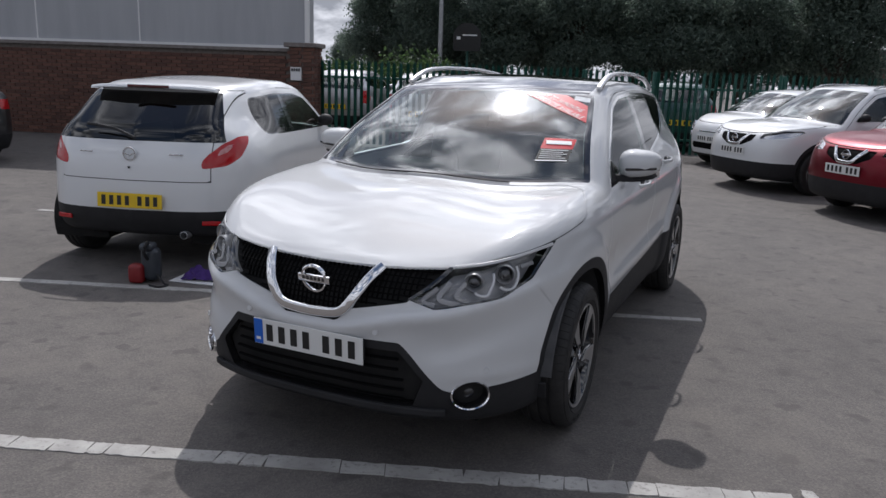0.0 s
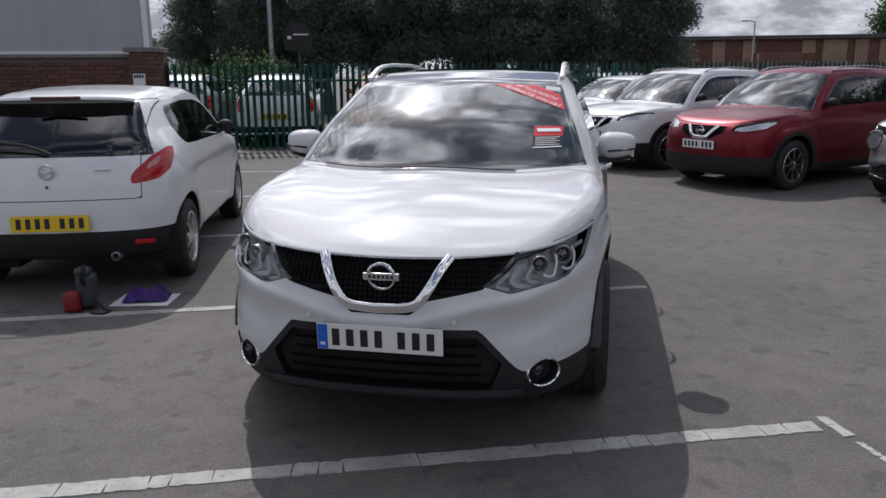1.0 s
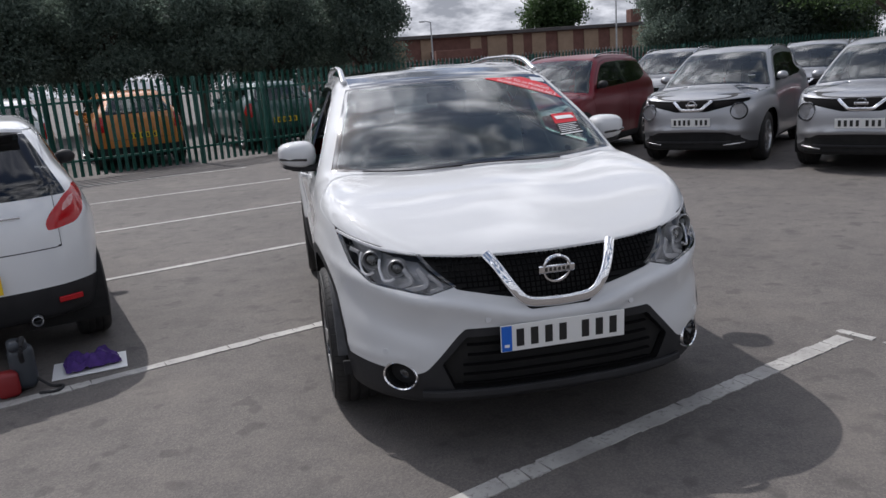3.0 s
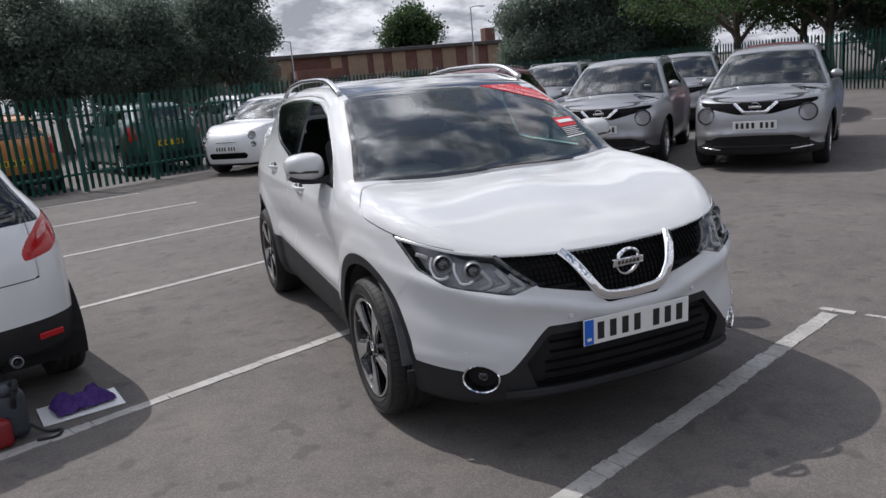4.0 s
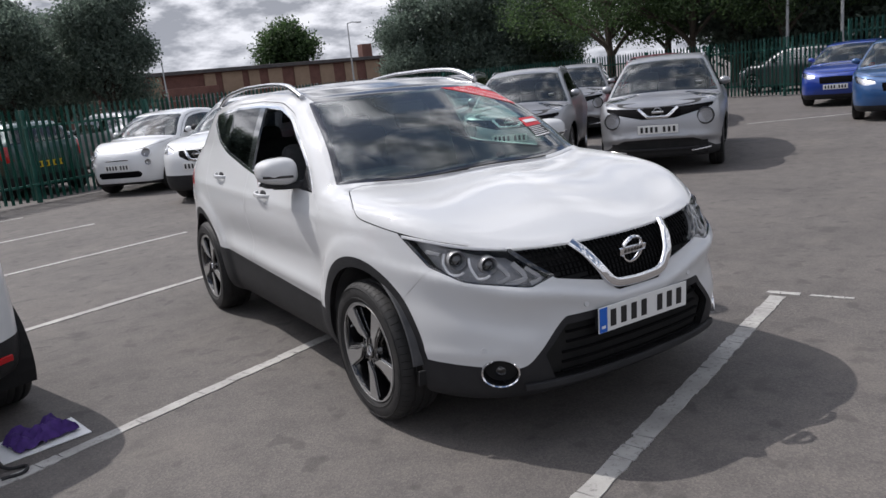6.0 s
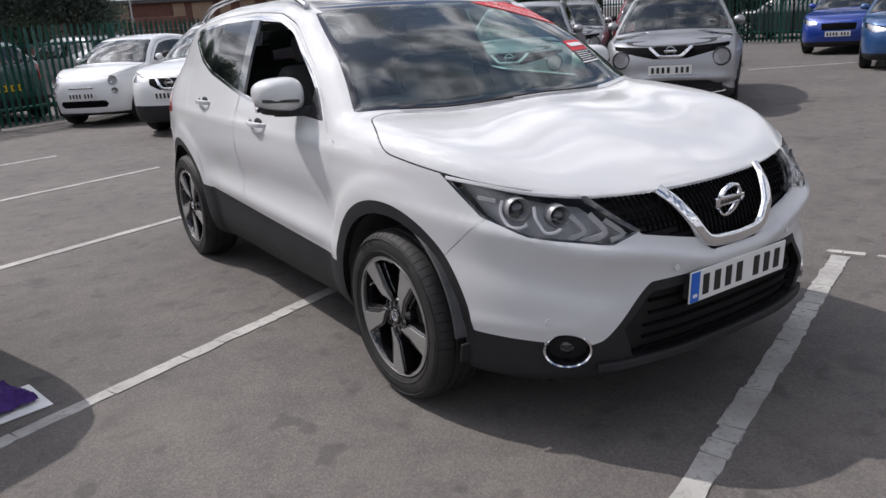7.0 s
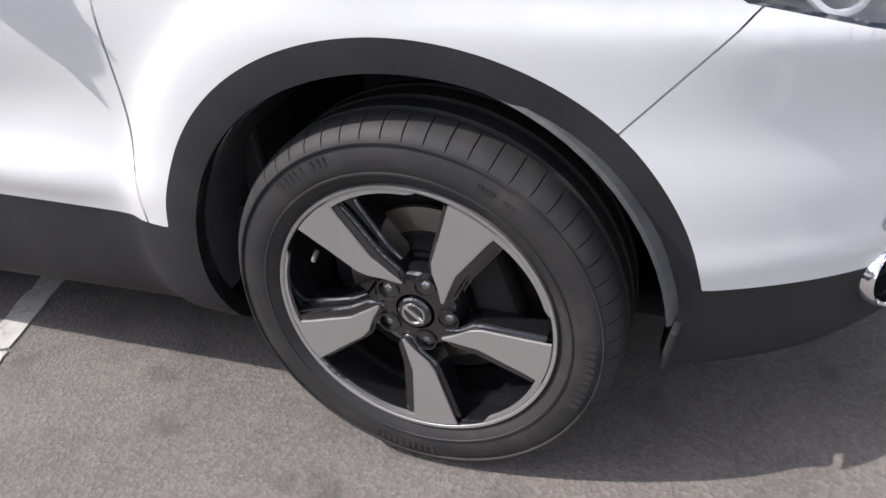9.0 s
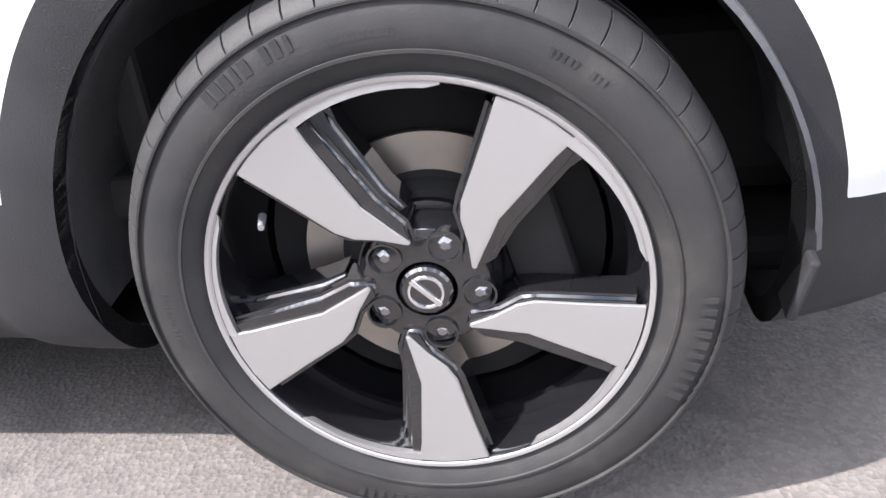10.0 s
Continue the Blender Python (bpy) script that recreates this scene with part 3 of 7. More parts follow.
def inside_poly(pts, a, b):
    """The signed distance to a polygon of points: inside is negative."""
    n = len(pts)
    best = np.full(a.shape, 1e9)
    par = np.zeros(a.shape, bool)
    for i in range(n):
        (x0, y0), (x1, y1) = pts[i], pts[(i + 1) % n]
        dx, dy = x1 - x0, y1 - y0
        t = np.clip(((a - x0) * dx + (b - y0) * dy) / (dx * dx + dy * dy + 1e-12), 0, 1)
        best = np.minimum(best, np.hypot(a - x0 - t * dx, b - y0 - t * dy))
        if y0 != y1:
            par ^= ((y0 > b) != (y1 > b)) & (a < (x1 - x0) * (b - y0) / (y1 - y0) + x0)
    return np.where(par, -best, best)


def rounded(pts, r=0.03, n=4):
    """A polygon with rounded corners."""
    out = []
    k = len(pts)
    for i in range(k):
        p, a, b = Vector(pts[i]), Vector(pts[i - 1]), Vector(pts[(i + 1) % k])
        ra = min(r, (a - p).length * 0.45)
        rb = min(r, (b - p).length * 0.45)
        s, e = p + (a - p).normalized() * ra, p + (b - p).normalized() * rb
        for j in range(n + 1):
            t = j / n
            q = s * (1 - t) ** 2 + p * 2 * t * (1 - t) + e * t * t
            out.append((q.x, q.y))
    return out

# ---- ground, lines ----
E1 = Vector((0.952, 0.306, 0.0))
E2 = Vector((-0.306, 0.952, 0.0))
bm = bmesh.new()
bmesh.ops.create_grid(bm, x_segments=60, y_segments=60, size=400)
ground = tagged(part("ground", bm, M_asphalt), "worn grey asphalt car park with faint stains", "ground", kind="structure")


def road_line(a, b, width=0.095, piece=0.19, seed=0):
    """A worn line of thermoplastic, cracked across into short lengths."""
    rnd = random.Random(seed)
    a, b = Vector((*a, 0)), Vector((*b, 0))
    d = (b - a).normalized()
    n = Vector((-d.y, d.x, 0))
    th = thing("parking_line", Matrix.Translation(a), "worn white painted parking line cracked across", "line", "parking lines", "structure")
    s, total = 0.0, (b - a).length
    while s < total:
        ln = min(piece * rnd.choice((0.5, 0.8, 1.0, 1.3, 1.9)) * rnd.uniform(0.8, 1.2), total - s)
        if ln < 0.03:
            break
        bm = bmesh.new()
        g = rnd.uniform(0.0012, 0.0035)
        w0, w1 = width * rnd.uniform(0.44, 0.53), width * rnd.uniform(0.44, 0.53)
        sk = rnd.uniform(-0.012, 0.012)
        k = 5
        lo, hi = [], []
        for i in range(k + 1):
            q = s + g + (ln - 2 * g) * i / k
            lo.append(d * (q - sk * 0.5) - n * (w0 + rnd.uniform(-0.006, 0.004)))
            hi.append(d * (q + sk * 0.5) + n * (w1 + rnd.uniform(-0.006, 0.004)))
        top = [bm.verts.new((p.x, p.y, 0.005)) for p in lo] + [bm.verts.new((p.x, p.y, 0.005)) for p in hi[::-1]]
        bot = [bm.verts.new((v.co.x, v.co.y, 0.0)) for v in top]
        bm.faces.new(top)
        for i in range(len(top)):
            j = (i + 1) % len(top)
            bm.faces.new((bot[i], bot[j], top[j], top[i]))
        part("stripe", bm, M_roadpaint, th)
        s += ln
    return th


road_line((-1.895, -0.758), (1.845, 0.637), 0.10, 0.165, 1)
road_line((1.872, 0.735), (1.95, 0.55), 0.055, 0.2, 2)
road_line((1.965, 0.50), (2.06, 0.27), 0.035, 0.07, 12)
road_line((-5.2, 0.43), (-0.3, 2.295), 0.085, 0.21, 3)
road_line((0.4, 2.53), (1.22, 2.83), 0.07, 0.25, 4)
road_line((-5.6, 3.02), (-0.25, 4.86), 0.085, 0.3, 5)
road_line((-5.6, 5.72), (-0.17, 7.42), 0.085, 0.35, 6)
road_line((-6.3, 8.33), (-0.93, 9.69), 0.085, 0.4, 7)
road_line((-6.3, 10.95), (-1.7, 11.98), 0.085, 0.5, 8)
road_line((9.0, 7.3), (12.3, 9.3), 0.09, 0.5, 9)
road_line((11.5, 8.0), (16.0, 5.0), 0.09, 0.6, 10)

# ---- wheels ----


def tyre_mesh(radius, half, rim_r, n, blocks, detail=True):
    """A tyre round the x axis, outside towards +x, with shoulder blocks and circling grooves."""
    bulge = half + 0.005
    h = radius - rim_r
    side = [(half * 0.86, rim_r - 0.006), (half * 0.93, rim_r + 0.006), (bulge * 0.985, rim_r + 0.2 * h), (bulge, rim_r + 0.42 * h), (bulge * 0.985, rim_r + 0.58 * h),
            (bulge * 0.95, rim_r + 0.72 * h), (bulge * 0.9, rim_r + 0.82 * h)]
    tread = [(half * 0.84, radius - 0.009), (half * 0.70, radius - 0.003), (half * 0.52, radius)]
    mids = []
    for c in (0.42, 0.0, -0.42):
        mids += [(half * (c + 0.07), radius), (half * (c + 0.05), radius - 0.007), (half * (c - 0.05), radius - 0.007), (half * (c - 0.07), radius)]
    prof = side + tread + mids + [(-x, r) for x, r in tread[::-1]] + [(-x, r) for x, r in side[::-1]]
    bm = bmesh.new()
    rings = []
    k = n // blocks
    for i in range(n):
        # the two rings beside a sipe stand close to it
        q = i + {1: -0.72, k - 1: 0.72}.get(i % k, 0.0) if detail else i
        c, s = math.cos(2 * math.pi * q / n), math.sin(2 * math.pi * q / n)
        g = detail and i % k == 0
        ring = []
        for j, (x, r) in enumerate(prof):
            if g and (6 <= j <= 8 or len(prof) - 9 <= j <= len(prof) - 7):
                r -= 0.005
            ring.append(bm.verts.new((x, r * s, r * c)))
        rings.append(ring)
    for i in range(n):
        p, q = rings[i], rings[(i + 1) % n]
        for j in range(len(prof) - 1):
            bm.faces.new((p[j], q[j], q[j + 1], p[j + 1]))
    return bm


def polar(pts, a0=0.0):
    return [(r * math.sin(radians(a + a0)), r * math.cos(radians(a + a0))) for r, a in pts]


def plate_yz(poly, x0, x1, bm=None):
    """A polygon of (y, z) drawn out along x."""
    bm = bm or bmesh.new()
    a = [bm.verts.new((x0, y, z)) for y, z in poly]
    b = [bm.verts.new((x1, y, z)) for y, z in poly]
    n = len(poly)
    fs = [bm.faces.new(a), bm.faces.new(b[::-1])]
    for i in range(n):
        fs.append(bm.faces.new((a[i], b[i], b[(i + 1) % n], a[(i + 1) % n])))
    bmesh.ops.recalc_face_normals(bm, faces=fs)
    return bm


def hero_wheel(parent, at, turn, spin):
    """An 18 inch five-spoke wheel, diamond cut on black; outside towards +x of its own frame."""
    w = new("wheel")
    w.parent = parent
    w.matrix_basis = pose(*at, 0, 0, turn)
    spun = pose(0, 0, 0, -spin, 0, 0)

    def piece(name, bm, mat, label="", smooth=True, up=w, turned=True):
        if turned:
            bmesh.ops.transform(bm, matrix=spun, verts=bm.verts)
        return part(name, bm, mat, up, label, smooth)

    key = "hero"
    if key in WHEEL_MESH:
        for nm, me, sub in WHEEL_MESH[key]:
            share(nm, me, w, Matrix.Identity(4))
        return w
    made = []
    made.append(piece("tyre", tyre_mesh(0.336, 0.108, 0.2385, 480, 60), M_rubber, "black road tyre with worn shoulder blocks", True))
    # raised ribs and letter bars on the sidewall
    bm = bmesh.new()
    for r, hw in ((0.262, 0.0016), (0.309, 0.0012)):
        x = 0.1125 if r < 0.3 else 0.1105
        lathe([(x - 0.004, r - hw * 2), (x + 0.0012, r - hw), (x + 0.0012, r + hw), (x - 0.004, r + hw * 2)], 120, bm)
    made.append(piece("sidewall_rib", bm, M_rubber))
    rnd = random.Random(5)
    for a0, k, r, hh in ((-38, 9, 0.292, 0.016), (-12, 13, 0.280, 0.007), (28, 12, 0.288, 0.008), (92, 10, 0.290, 0.018), (-100, 14, 0.284, 0.007), (180, 10, 0.290, 0.016), (225, 16, 0.28, 0.006)):
        bm = bmesh.new()
        for i in range(k):
            a = radians(a0 + i * hh * 150)
            wdt = hh * rnd.uniform(0.3, 0.62)
            if rnd.random() < 0.12:
                continue
            q = box((0.0016, wdt, hh), (0.1123, 0, r))
            bmesh.ops.rotate(q, matrix=Matrix.Rotation(-a, 3, "X"), verts=q.verts)
            tmp = bpy.data.meshes.new("tmp")
            q.to_mesh(tmp)
            q.free()
            bm.from_mesh(tmp)
            bpy.data.meshes.remove(tmp)
        made.append(piece("sidewall_lettering", bm, M_rubber, "", False))
        tagged(made[-1], kind="stuff")
    bm = lathe([(0.1045, 0.2312), (0.099, 0.2285), (0.088, 0.2255), (0.06, 0.216), (0.01, 0.206), (-0.06, 0.202), (-0.095, 0.21), (-0.1, 0.232)], 96)
    made.append(piece("rim", bm, M_wheel, "gloss black wheel barrel"))
    bm = lathe([(0.094, 0.2392), (0.1020, 0.2398), (0.1050, 0.2385), (0.1050, 0.2338), (0.1040, 0.2325), (0.098, 0.2300)], 144)
    made.append(piece("rim_edge", bm, M_alloy, "diamond cut rim edge"))

    def lean(bm, a):
        # spoke faces lie in a plane that sinks towards the hub
        for v in bm.verts:
            s = v.co.y * math.sin(radians(a)) + v.co.z * math.cos(radians(a))
            v.co.x -= 0.007 * (0.228 - s) / 0.17

    face = [(0.2310, -0.3), (0.2316, 7), (0.2316, 14), (0.2310, 20.8), (0.205, 20.4), (0.119, 21.5), (0.097, 26.0), (0.083, 30.0), (0.062, 41.0), (0.060, 37.0), (0.078, 17.0), (0.097, 4.5), (0.116, 0.8), (0.17, 0.3)]
    body = [(0.2275, -2.2), (0.2275, 24.5), (0.119, 31.0), (0.085, 42.0), (0.055, 46.0), (0.050, 25.0), (0.078, 10.0), (0.1, -1.5), (0.118, -2.6)]
    step = [(0.2265, 21.5), (0.2265, 28.5), (0.2, 28.0), (0.12, 34.0), (0.088, 44.0), (0.086, 32.0), (0.12, 23.0)]
    for i in range(5):
        a0 = 23 + 72 * i
        bm = plate_yz(polar(face, a0), 0.100, 0.1045)
        lean(bm, a0 + 10)
        bmesh.ops.bevel(bm, geom=[e for e in bm.edges if all(v.co.x > 0.0925 for v in e.verts) and len(e.link_faces) == 2 and e.calc_face_angle(0) > 1.0], offset=0.0013, segments=2, affect="EDGES")
        sp = piece("spoke", bm, M_alloy, "diamond cut spoke face" if i == 0 else "", False)
        made.append(sp)
        bm = plate_yz(polar(body, a0), 0.050, 0.1005)
        lean(bm, a0 + 10)
        plate_yz(polar(step, a0), 0.03, 0.078, bm)
        bmesh.ops.bevel(bm, geom=[e for e in bm.edges if len(e.link_faces) == 2 and e.calc_face_angle(0) > 1.0], offset=0.006, segments=3, affect="EDGES")
        made.append(piece("spoke_back", bm, M_wheel, "gloss black spoke flank" if i == 0 else ""))
        # the cut rim edge is wider after each spoke and steps in before the next
        arc = [(0.2334, 20.4 + 38 * k / 12) for k in range(13)] + [(0.2305, 58.6), (0.2262, 55.0)] + [(0.2262 - 0.005 * (k / 8) ** 2, 52 - 31.6 * k / 8) for k in range(9)]
        made.append(piece("rim_land", plate_yz(polar(arc, a0), 0.096, 0.1040), M_alloy, "", False))
        # wheel nut in its pocket
        y, z = polar([(0.057, a0 + 2)])[0]
        bm = lathe([(0.03, 0.017), (0.0905, 0.017), (0.0905, 0.0195), (0.03, 0.0195)], 20)
        bmesh.ops.translate(bm, vec=(0, y, z), verts=bm.verts)
        made.append(piece("nut_pocket", bm, M_wheel))
        bm = lathe([(0.045, 0.0125), (0.077, 0.0125), (0.084, 0.010), (0.087, 0.005), (0.0875, 0.0001)], 6)
        bmesh.ops.translate(bm, vec=(0, y, z), verts=bm.verts)
        made.append(piece("wheel_nut", bm, M_nut, "dark steel wheel nut" if i == 0 else "", False))
    bm = lathe([(0.03, 0.084), (0.070, 0.080), (0.083, 0.070), (0.087, 0.05), (0.087, 0.034), (0.03, 0.03)], 60)
    made.append(piece("hub", bm, M_wheel))
    bm = lathe([(0.07, 0.030), (0.090, 0.029), (0.093, 0.026), (0.094, 0.0001)], 40)
    made.append(piece("centre_cap", bm, M_gloss, "black centre cap with a plain silver ring badge"))
    bm = lathe([(0.0938, 0.0205), (0.0958, 0.0198), (0.0958, 0.0172), (0.0938, 0.0165)], 40)
    box((0.003, 0.044, 0.0062), (0.0950, 0, 0), 0.001, bm, rot=(-45, 0, 0))
    made.append(piece("cap_badge", bm, M_chrome))
    bm = tube([(0.075, *polar([(0.192, -62)])[0]), (0.098, *polar([(0.186, -62)])[0])], [0.0045, 0.0035], 10)
    made.append(piece("tyre_valve", bm, M_steel))
    bm = lathe([(0.0, 0.152), (0.010, 0.152), (0.010, 0.108)], 72)
    made.append(piece("brake_disc", bm, M_disc, "bare steel brake disc", turned=False))
    bm = lathe([(0.009, 0.110), (0.012, 0.100), (0.030, 0.092), (0.032, 0.06), (0.045, 0.05), (0.045, 0.001)], 48)
    made.append(piece("disc_hat", bm, M_under, turned=False))
    bm = box((0.06, 0.16, 0.07), (0.02, 0.0, 0.0), 0.015)
    bmesh.ops.transform(bm, matrix=pose(0, 0.12, 0.02, -75, 0, 0), verts=bm.verts)
    made.append(piece("brake_caliper", bm, M_under, turned=False))
    bm = lathe([(-0.02, 0.20), (-0.02, 0.001)], 40)
    made.append(piece("back_shield", bm, M_under))
    WHEEL_MESH[key] = [(o.name.split(".")[0], o.data, None) for o in made]
    return w


WHEEL_MESH = {}


def plain_wheel(parent, at, turn, r, rim_r, spokes, rim_mat, style=0):
    """A wheel of a parked car: tyre, rim with spokes."""
    w = new("wheel")
    w.parent = parent
    w.matrix_basis = pose(*at, 0, 0, turn)
    key = (round(r, 3), round(rim_r, 3), spokes, rim_mat.name)
    if key not in WHEEL_MESH:
        t = part("tyre", tyre_mesh(r, 0.098, rim_r - 0.006, 48, 48, False), M_rubber, w, "", "all")
        bm = lathe([(0.07, rim_r - 0.02), (0.094, rim_r), (0.097, rim_r - 0.004), (0.094, rim_r - 0.018), (0.04, rim_r - 0.03), (-0.05, rim_r - 0.035)], 40)
        for i in range(spokes):
            hw = 95.0 / spokes
            plate_yz(polar([(rim_r - 0.016, -hw * 0.45), (rim_r - 0.016, hw * 0.45), (0.05, hw * 0.9), (0.05, -hw * 0.9)], 360.0 / spokes * i), 0.06, 0.088, bm)
        lathe([(0.05, 0.065), (0.084, 0.06), (0.092, 0.03), (0.092, 0.0001)], 20, bm)
        k = part("rim", bm, rim_mat, w, "", True)
        bm = lathe([(0.035, rim_r - 0.03), (0.03, 0.001)], 24)
        b = part("brake_back", bm, M_under, w)
        WHEEL_MESH[key] = [(o.name.split(".")[0], o.data) for o in (t, k, b)]
    else:
        for nm, me in WHEEL_MESH[key]:
            share(nm, me, w, Matrix.Identity(4))
    return w


def number_plate(parent, m, mat, chars, band=False, w=0.52, h=0.111, tall=0.072):
    """A number plate whose characters are plain bars."""
    p = part("number_plate", box((w, 0.006, h), (0, 0, 0), 0.002), mat, parent)
    p.matrix_basis = m
    x0 = -w / 2 + (0.05 if band else 0.02)
    if band:
        part("band", box((0.042, 0.003, h - 0.006), (-w / 2 + 0.024, -0.0035, 0), 0.0), M_eu, p, "blue side band")
        part("print_bar", box((0.02, 0.002, 0.012), (-w / 2 + 0.024, -0.0055, -0.03)), M_barw, p)
    total = w / 2 - 0.02 - x0
    step = total / (chars + 0.6)
    for i in range(chars):
        x = x0 + step * (i + 0.5 + (0.6 if i >= 4 else 0.0))
        part("print_bar", box((step * 0.52, 0.002, tall), (x, -0.0042, 0)), M_bar, p)
    return p


# ---- the white crossover ----
crease = Curve([(0.0, 0.600), (0.15, 0.602), (0.4, 0.668), (0.6, 0.70), (0.8, 0.765), (1.0, 0.84)], 0.03)
hood_rise = Curve([(-0.3, -0.013), (-0.2, -0.006), (0.0, 0.0), (0.2, -0.004), (0.3, -0.005), (0.42, -0.002), (0.5, 0.006), (0.6, 0.019), (0.7, 0.034), (0.8, 0.045), (0.9, 0.050), (1.0, 0.050)], 0.05)
fade = Curve([(-0.2, 0.0), (0.1, 0.12), (0.35, 0.62), (0.75, 1.0), (1.2, 1.0), (1.6, 0.0), (5.0, 0.0)], 0.12)
Q = Hull(front=[(0.18, 0.12), (0.24, 0.055), (0.32, 0.025), (0.42, 0.012), (0.58, 0.012), (0.66, 0.02), (0.76, 0.045), (0.83, 0.09), (0.95, 0.155), (1.1, 0.24)],
         tail=[(0.2, 4.28), (0.4, 4.37), (0.6, 4.378), (0.85, 4.36), (1.0, 4.31), (1.1, 4.24), (1.45, 3.95), (1.58, 3.85)],
         top=[(-0.1, 0.735), (0.0, 0.778)] + [(0.108 + u, 0.828 + 0.46 * u - 0.225 * u * u) for u in np.linspace(0, 0.93, 16)] + [(1.05, 1.062), (1.2, 1.182), (1.35, 1.287), (1.5, 1.366), (1.66, 1.438), (1.82, 1.511), (2.1, 1.567), (2.5, 1.584), (3.0, 1.576), (3.5, 1.54), (4.05, 1.47), (4.4, 1.42)],
         side=[(0.2, 0.80), (0.28, 0.848), (0.36, 0.868), (0.5, 0.876), (0.62, 0.878), (0.75, 0.889), (0.86, 0.897), (0.93, 0.892), (1.0, 0.872), (1.06, 0.845), (1.3, 0.75), (1.45, 0.68), (1.56, 0.62)],
         nose=[(0.0, 0.0), (0.26, 0.008), (0.4, 0.03), (0.55, 0.075), (0.65, 0.15), (0.74, 0.25), (0.82, 0.40), (0.88, 0.60), (0.95, 0.95)],
         rump=[(0.0, 0.0), (0.4, 0.03), (0.6, 0.09), (0.75, 0.2), (0.85, 0.4), (0.92, 0.75)],
         bottom=0.215, wheels=(0.879, 3.525), arch=0.42, crown=0.055, bow=0.33, bow_end=2.2, edge=0.07,
         extra=lambda x, y: fade(y) * hood_rise(x),
         ledge=lambda x, z: 0.025 * np.exp(-((z - crease(x)) / np.where(z > crease(x), 0.015, 0.045)) ** 2) + 0.012 * np.exp(-((z - 0.435) / 0.022) ** 2) * np.clip((x - 0.55) / 0.15, 0, 1)
         - 0.024 * np.exp(-((z - crease(x) + 0.13) / 0.065) ** 2) * np.clip((x - 0.35) / 0.2, 0, 1),
         flank=lambda y, z: np.clip((y - 1.25) / 0.3, 0, 1) * np.clip((3.15 - y) / 0.3, 0, 1) * (0.016 * np.exp(-((z - 0.53 - 0.03 * (y - 1.3)) / 0.045) ** 2) - 0.014 * np.exp(-((z - 0.68) / 0.09) ** 2))
         + 0.006 * np.exp(-((z - 0.93 - 0.02 * (y - 1.0)) / 0.025) ** 2)
         + 0.007 * (1 - np.tanh((np.hypot(y - 0.879, z - 0.345) - 0.535) / 0.018)) + 0.007 * (1 - np.tanh((np.hypot(y - 3.525, z - 0.345) - 0.535) / 0.018)))
main_car = thing("crossover_car", Matrix.Identity(4), "white crossover car parked across a painted bay line", "car")
S = Shell(Q, 0.0145)
WF, WR, WZ = Q.wheels[0], Q.wheels[1], 0.345
radF = lambda p: np.hypot(p[:, 1] - WF, p[:, 2] - WZ)
radR = lambda p: np.hypot(p[:, 1] - WR, p[:, 2] - WZ)
S.drop(lambda p: np.minimum(np.maximum(0.398 - radF(p), 0.5 - p[:, 0]) * 0 + np.where(p[:, 0] > 0.5, radF(p) - 0.398, 1.0), np.where(p[:, 0] > 0.5, radR(p) - 0.398, 1.0)))
zh = Curve([(-0.1, 0.795), (0.0, 0.805), (0.108, 0.826), (0.2, 0.851), (0.35, 0.886), (0.58, 0.926), (0.8, 0.958), (0.95, 0.978), (1.1, 0.99), (1.3, 1.0)], 0.03)
zlow = Curve([(-0.2, 0.568), (0.39, 0.565), (0.548, 0.388), (0.585, 0.374), (0.66, 0.384), (0.857, 0.400), (1.0, 0.405)], 0.008)
zsill = Curve([(0.9, 0.445), (1.29, 0.462), (1.69, 0.482), (2.9, 0.535), (3.5, 0.56), (4.4, 0.55)], 0.03)
doorF = Curve([(0.2, 1.39), (0.45, 1.37), (0.85, 1.325), (1.0, 1.25), (1.10, 1.195), (1.2, 1.30), (1.5, 1.75)], 0.02)
doorR = Curve([(0.3, 3.04), (0.5, 3.06), (0.8, 3.18), (1.0, 3.34), (1.2, 3.48), (1.5, 3.52)], 0.03)
belt = Curve([(1.2, 1.045), (1.6, 1.062), (2.3, 1.088), (2.55, 1.125), (3.0, 1.205), (3.25, 1.27), (3.6, 1.40)], 0.03)


def f_hood(p):
    x, y, z = p.T
    return smax(smax(zh(y) - z, (x - 0.842) * 0.93 + (y - 0.954) * 0.37, 0.03), Q.lag(x, y) - 1.045, 0.16)


def f_clad(p):
    x, y, z = p.T
    ring = np.minimum(np.hypot(y - WF - 0.008, z - WZ), radR(p)) - 0.448
    low = np.where(y < 0.62, z - zlow(x), z - zsill(y))
    return np.minimum(ring, low)


def f_lamp(p):
    u = 0.66 * p[:, 0] + 0.75 * p[:, 1]
    return inside_poly([(0.322, 0.734), (0.405, 0.704), (0.52, 0.722), (0.67, 0.742), (0.83, 0.795), (0.99, 0.932), (0.90, 0.99), (0.55, 0.93), (0.505, 0.855)], u, p[:, 2])


def f_grille(p):
    return inside_poly([(-0.2, 0.62), (0.125, 0.62), (0.18, 0.672), (0.405, 0.722), (0.56, 0.87), (0.4, 0.94), (-0.2, 0.92)], p[:, 0], p[:, 2]) + np.where(p[:, 1] > 0.5, 5.0, 0.0)


def f_screen(p):
    x, y, z = p.T
    yy = Q.lag(x, y)
    return np.maximum(np.maximum(np.maximum(1.058 - yy, yy - 1.80), x - (Q.side(z) - 0.062)), 0.95 - z)


def f_roof(p):
    x, y, z = p.T
    yy = Q.lag(x, y)
    return np.maximum(np.maximum(1.80 - yy, y - 3.35), np.maximum(x - 0.575, 1.3 - z))


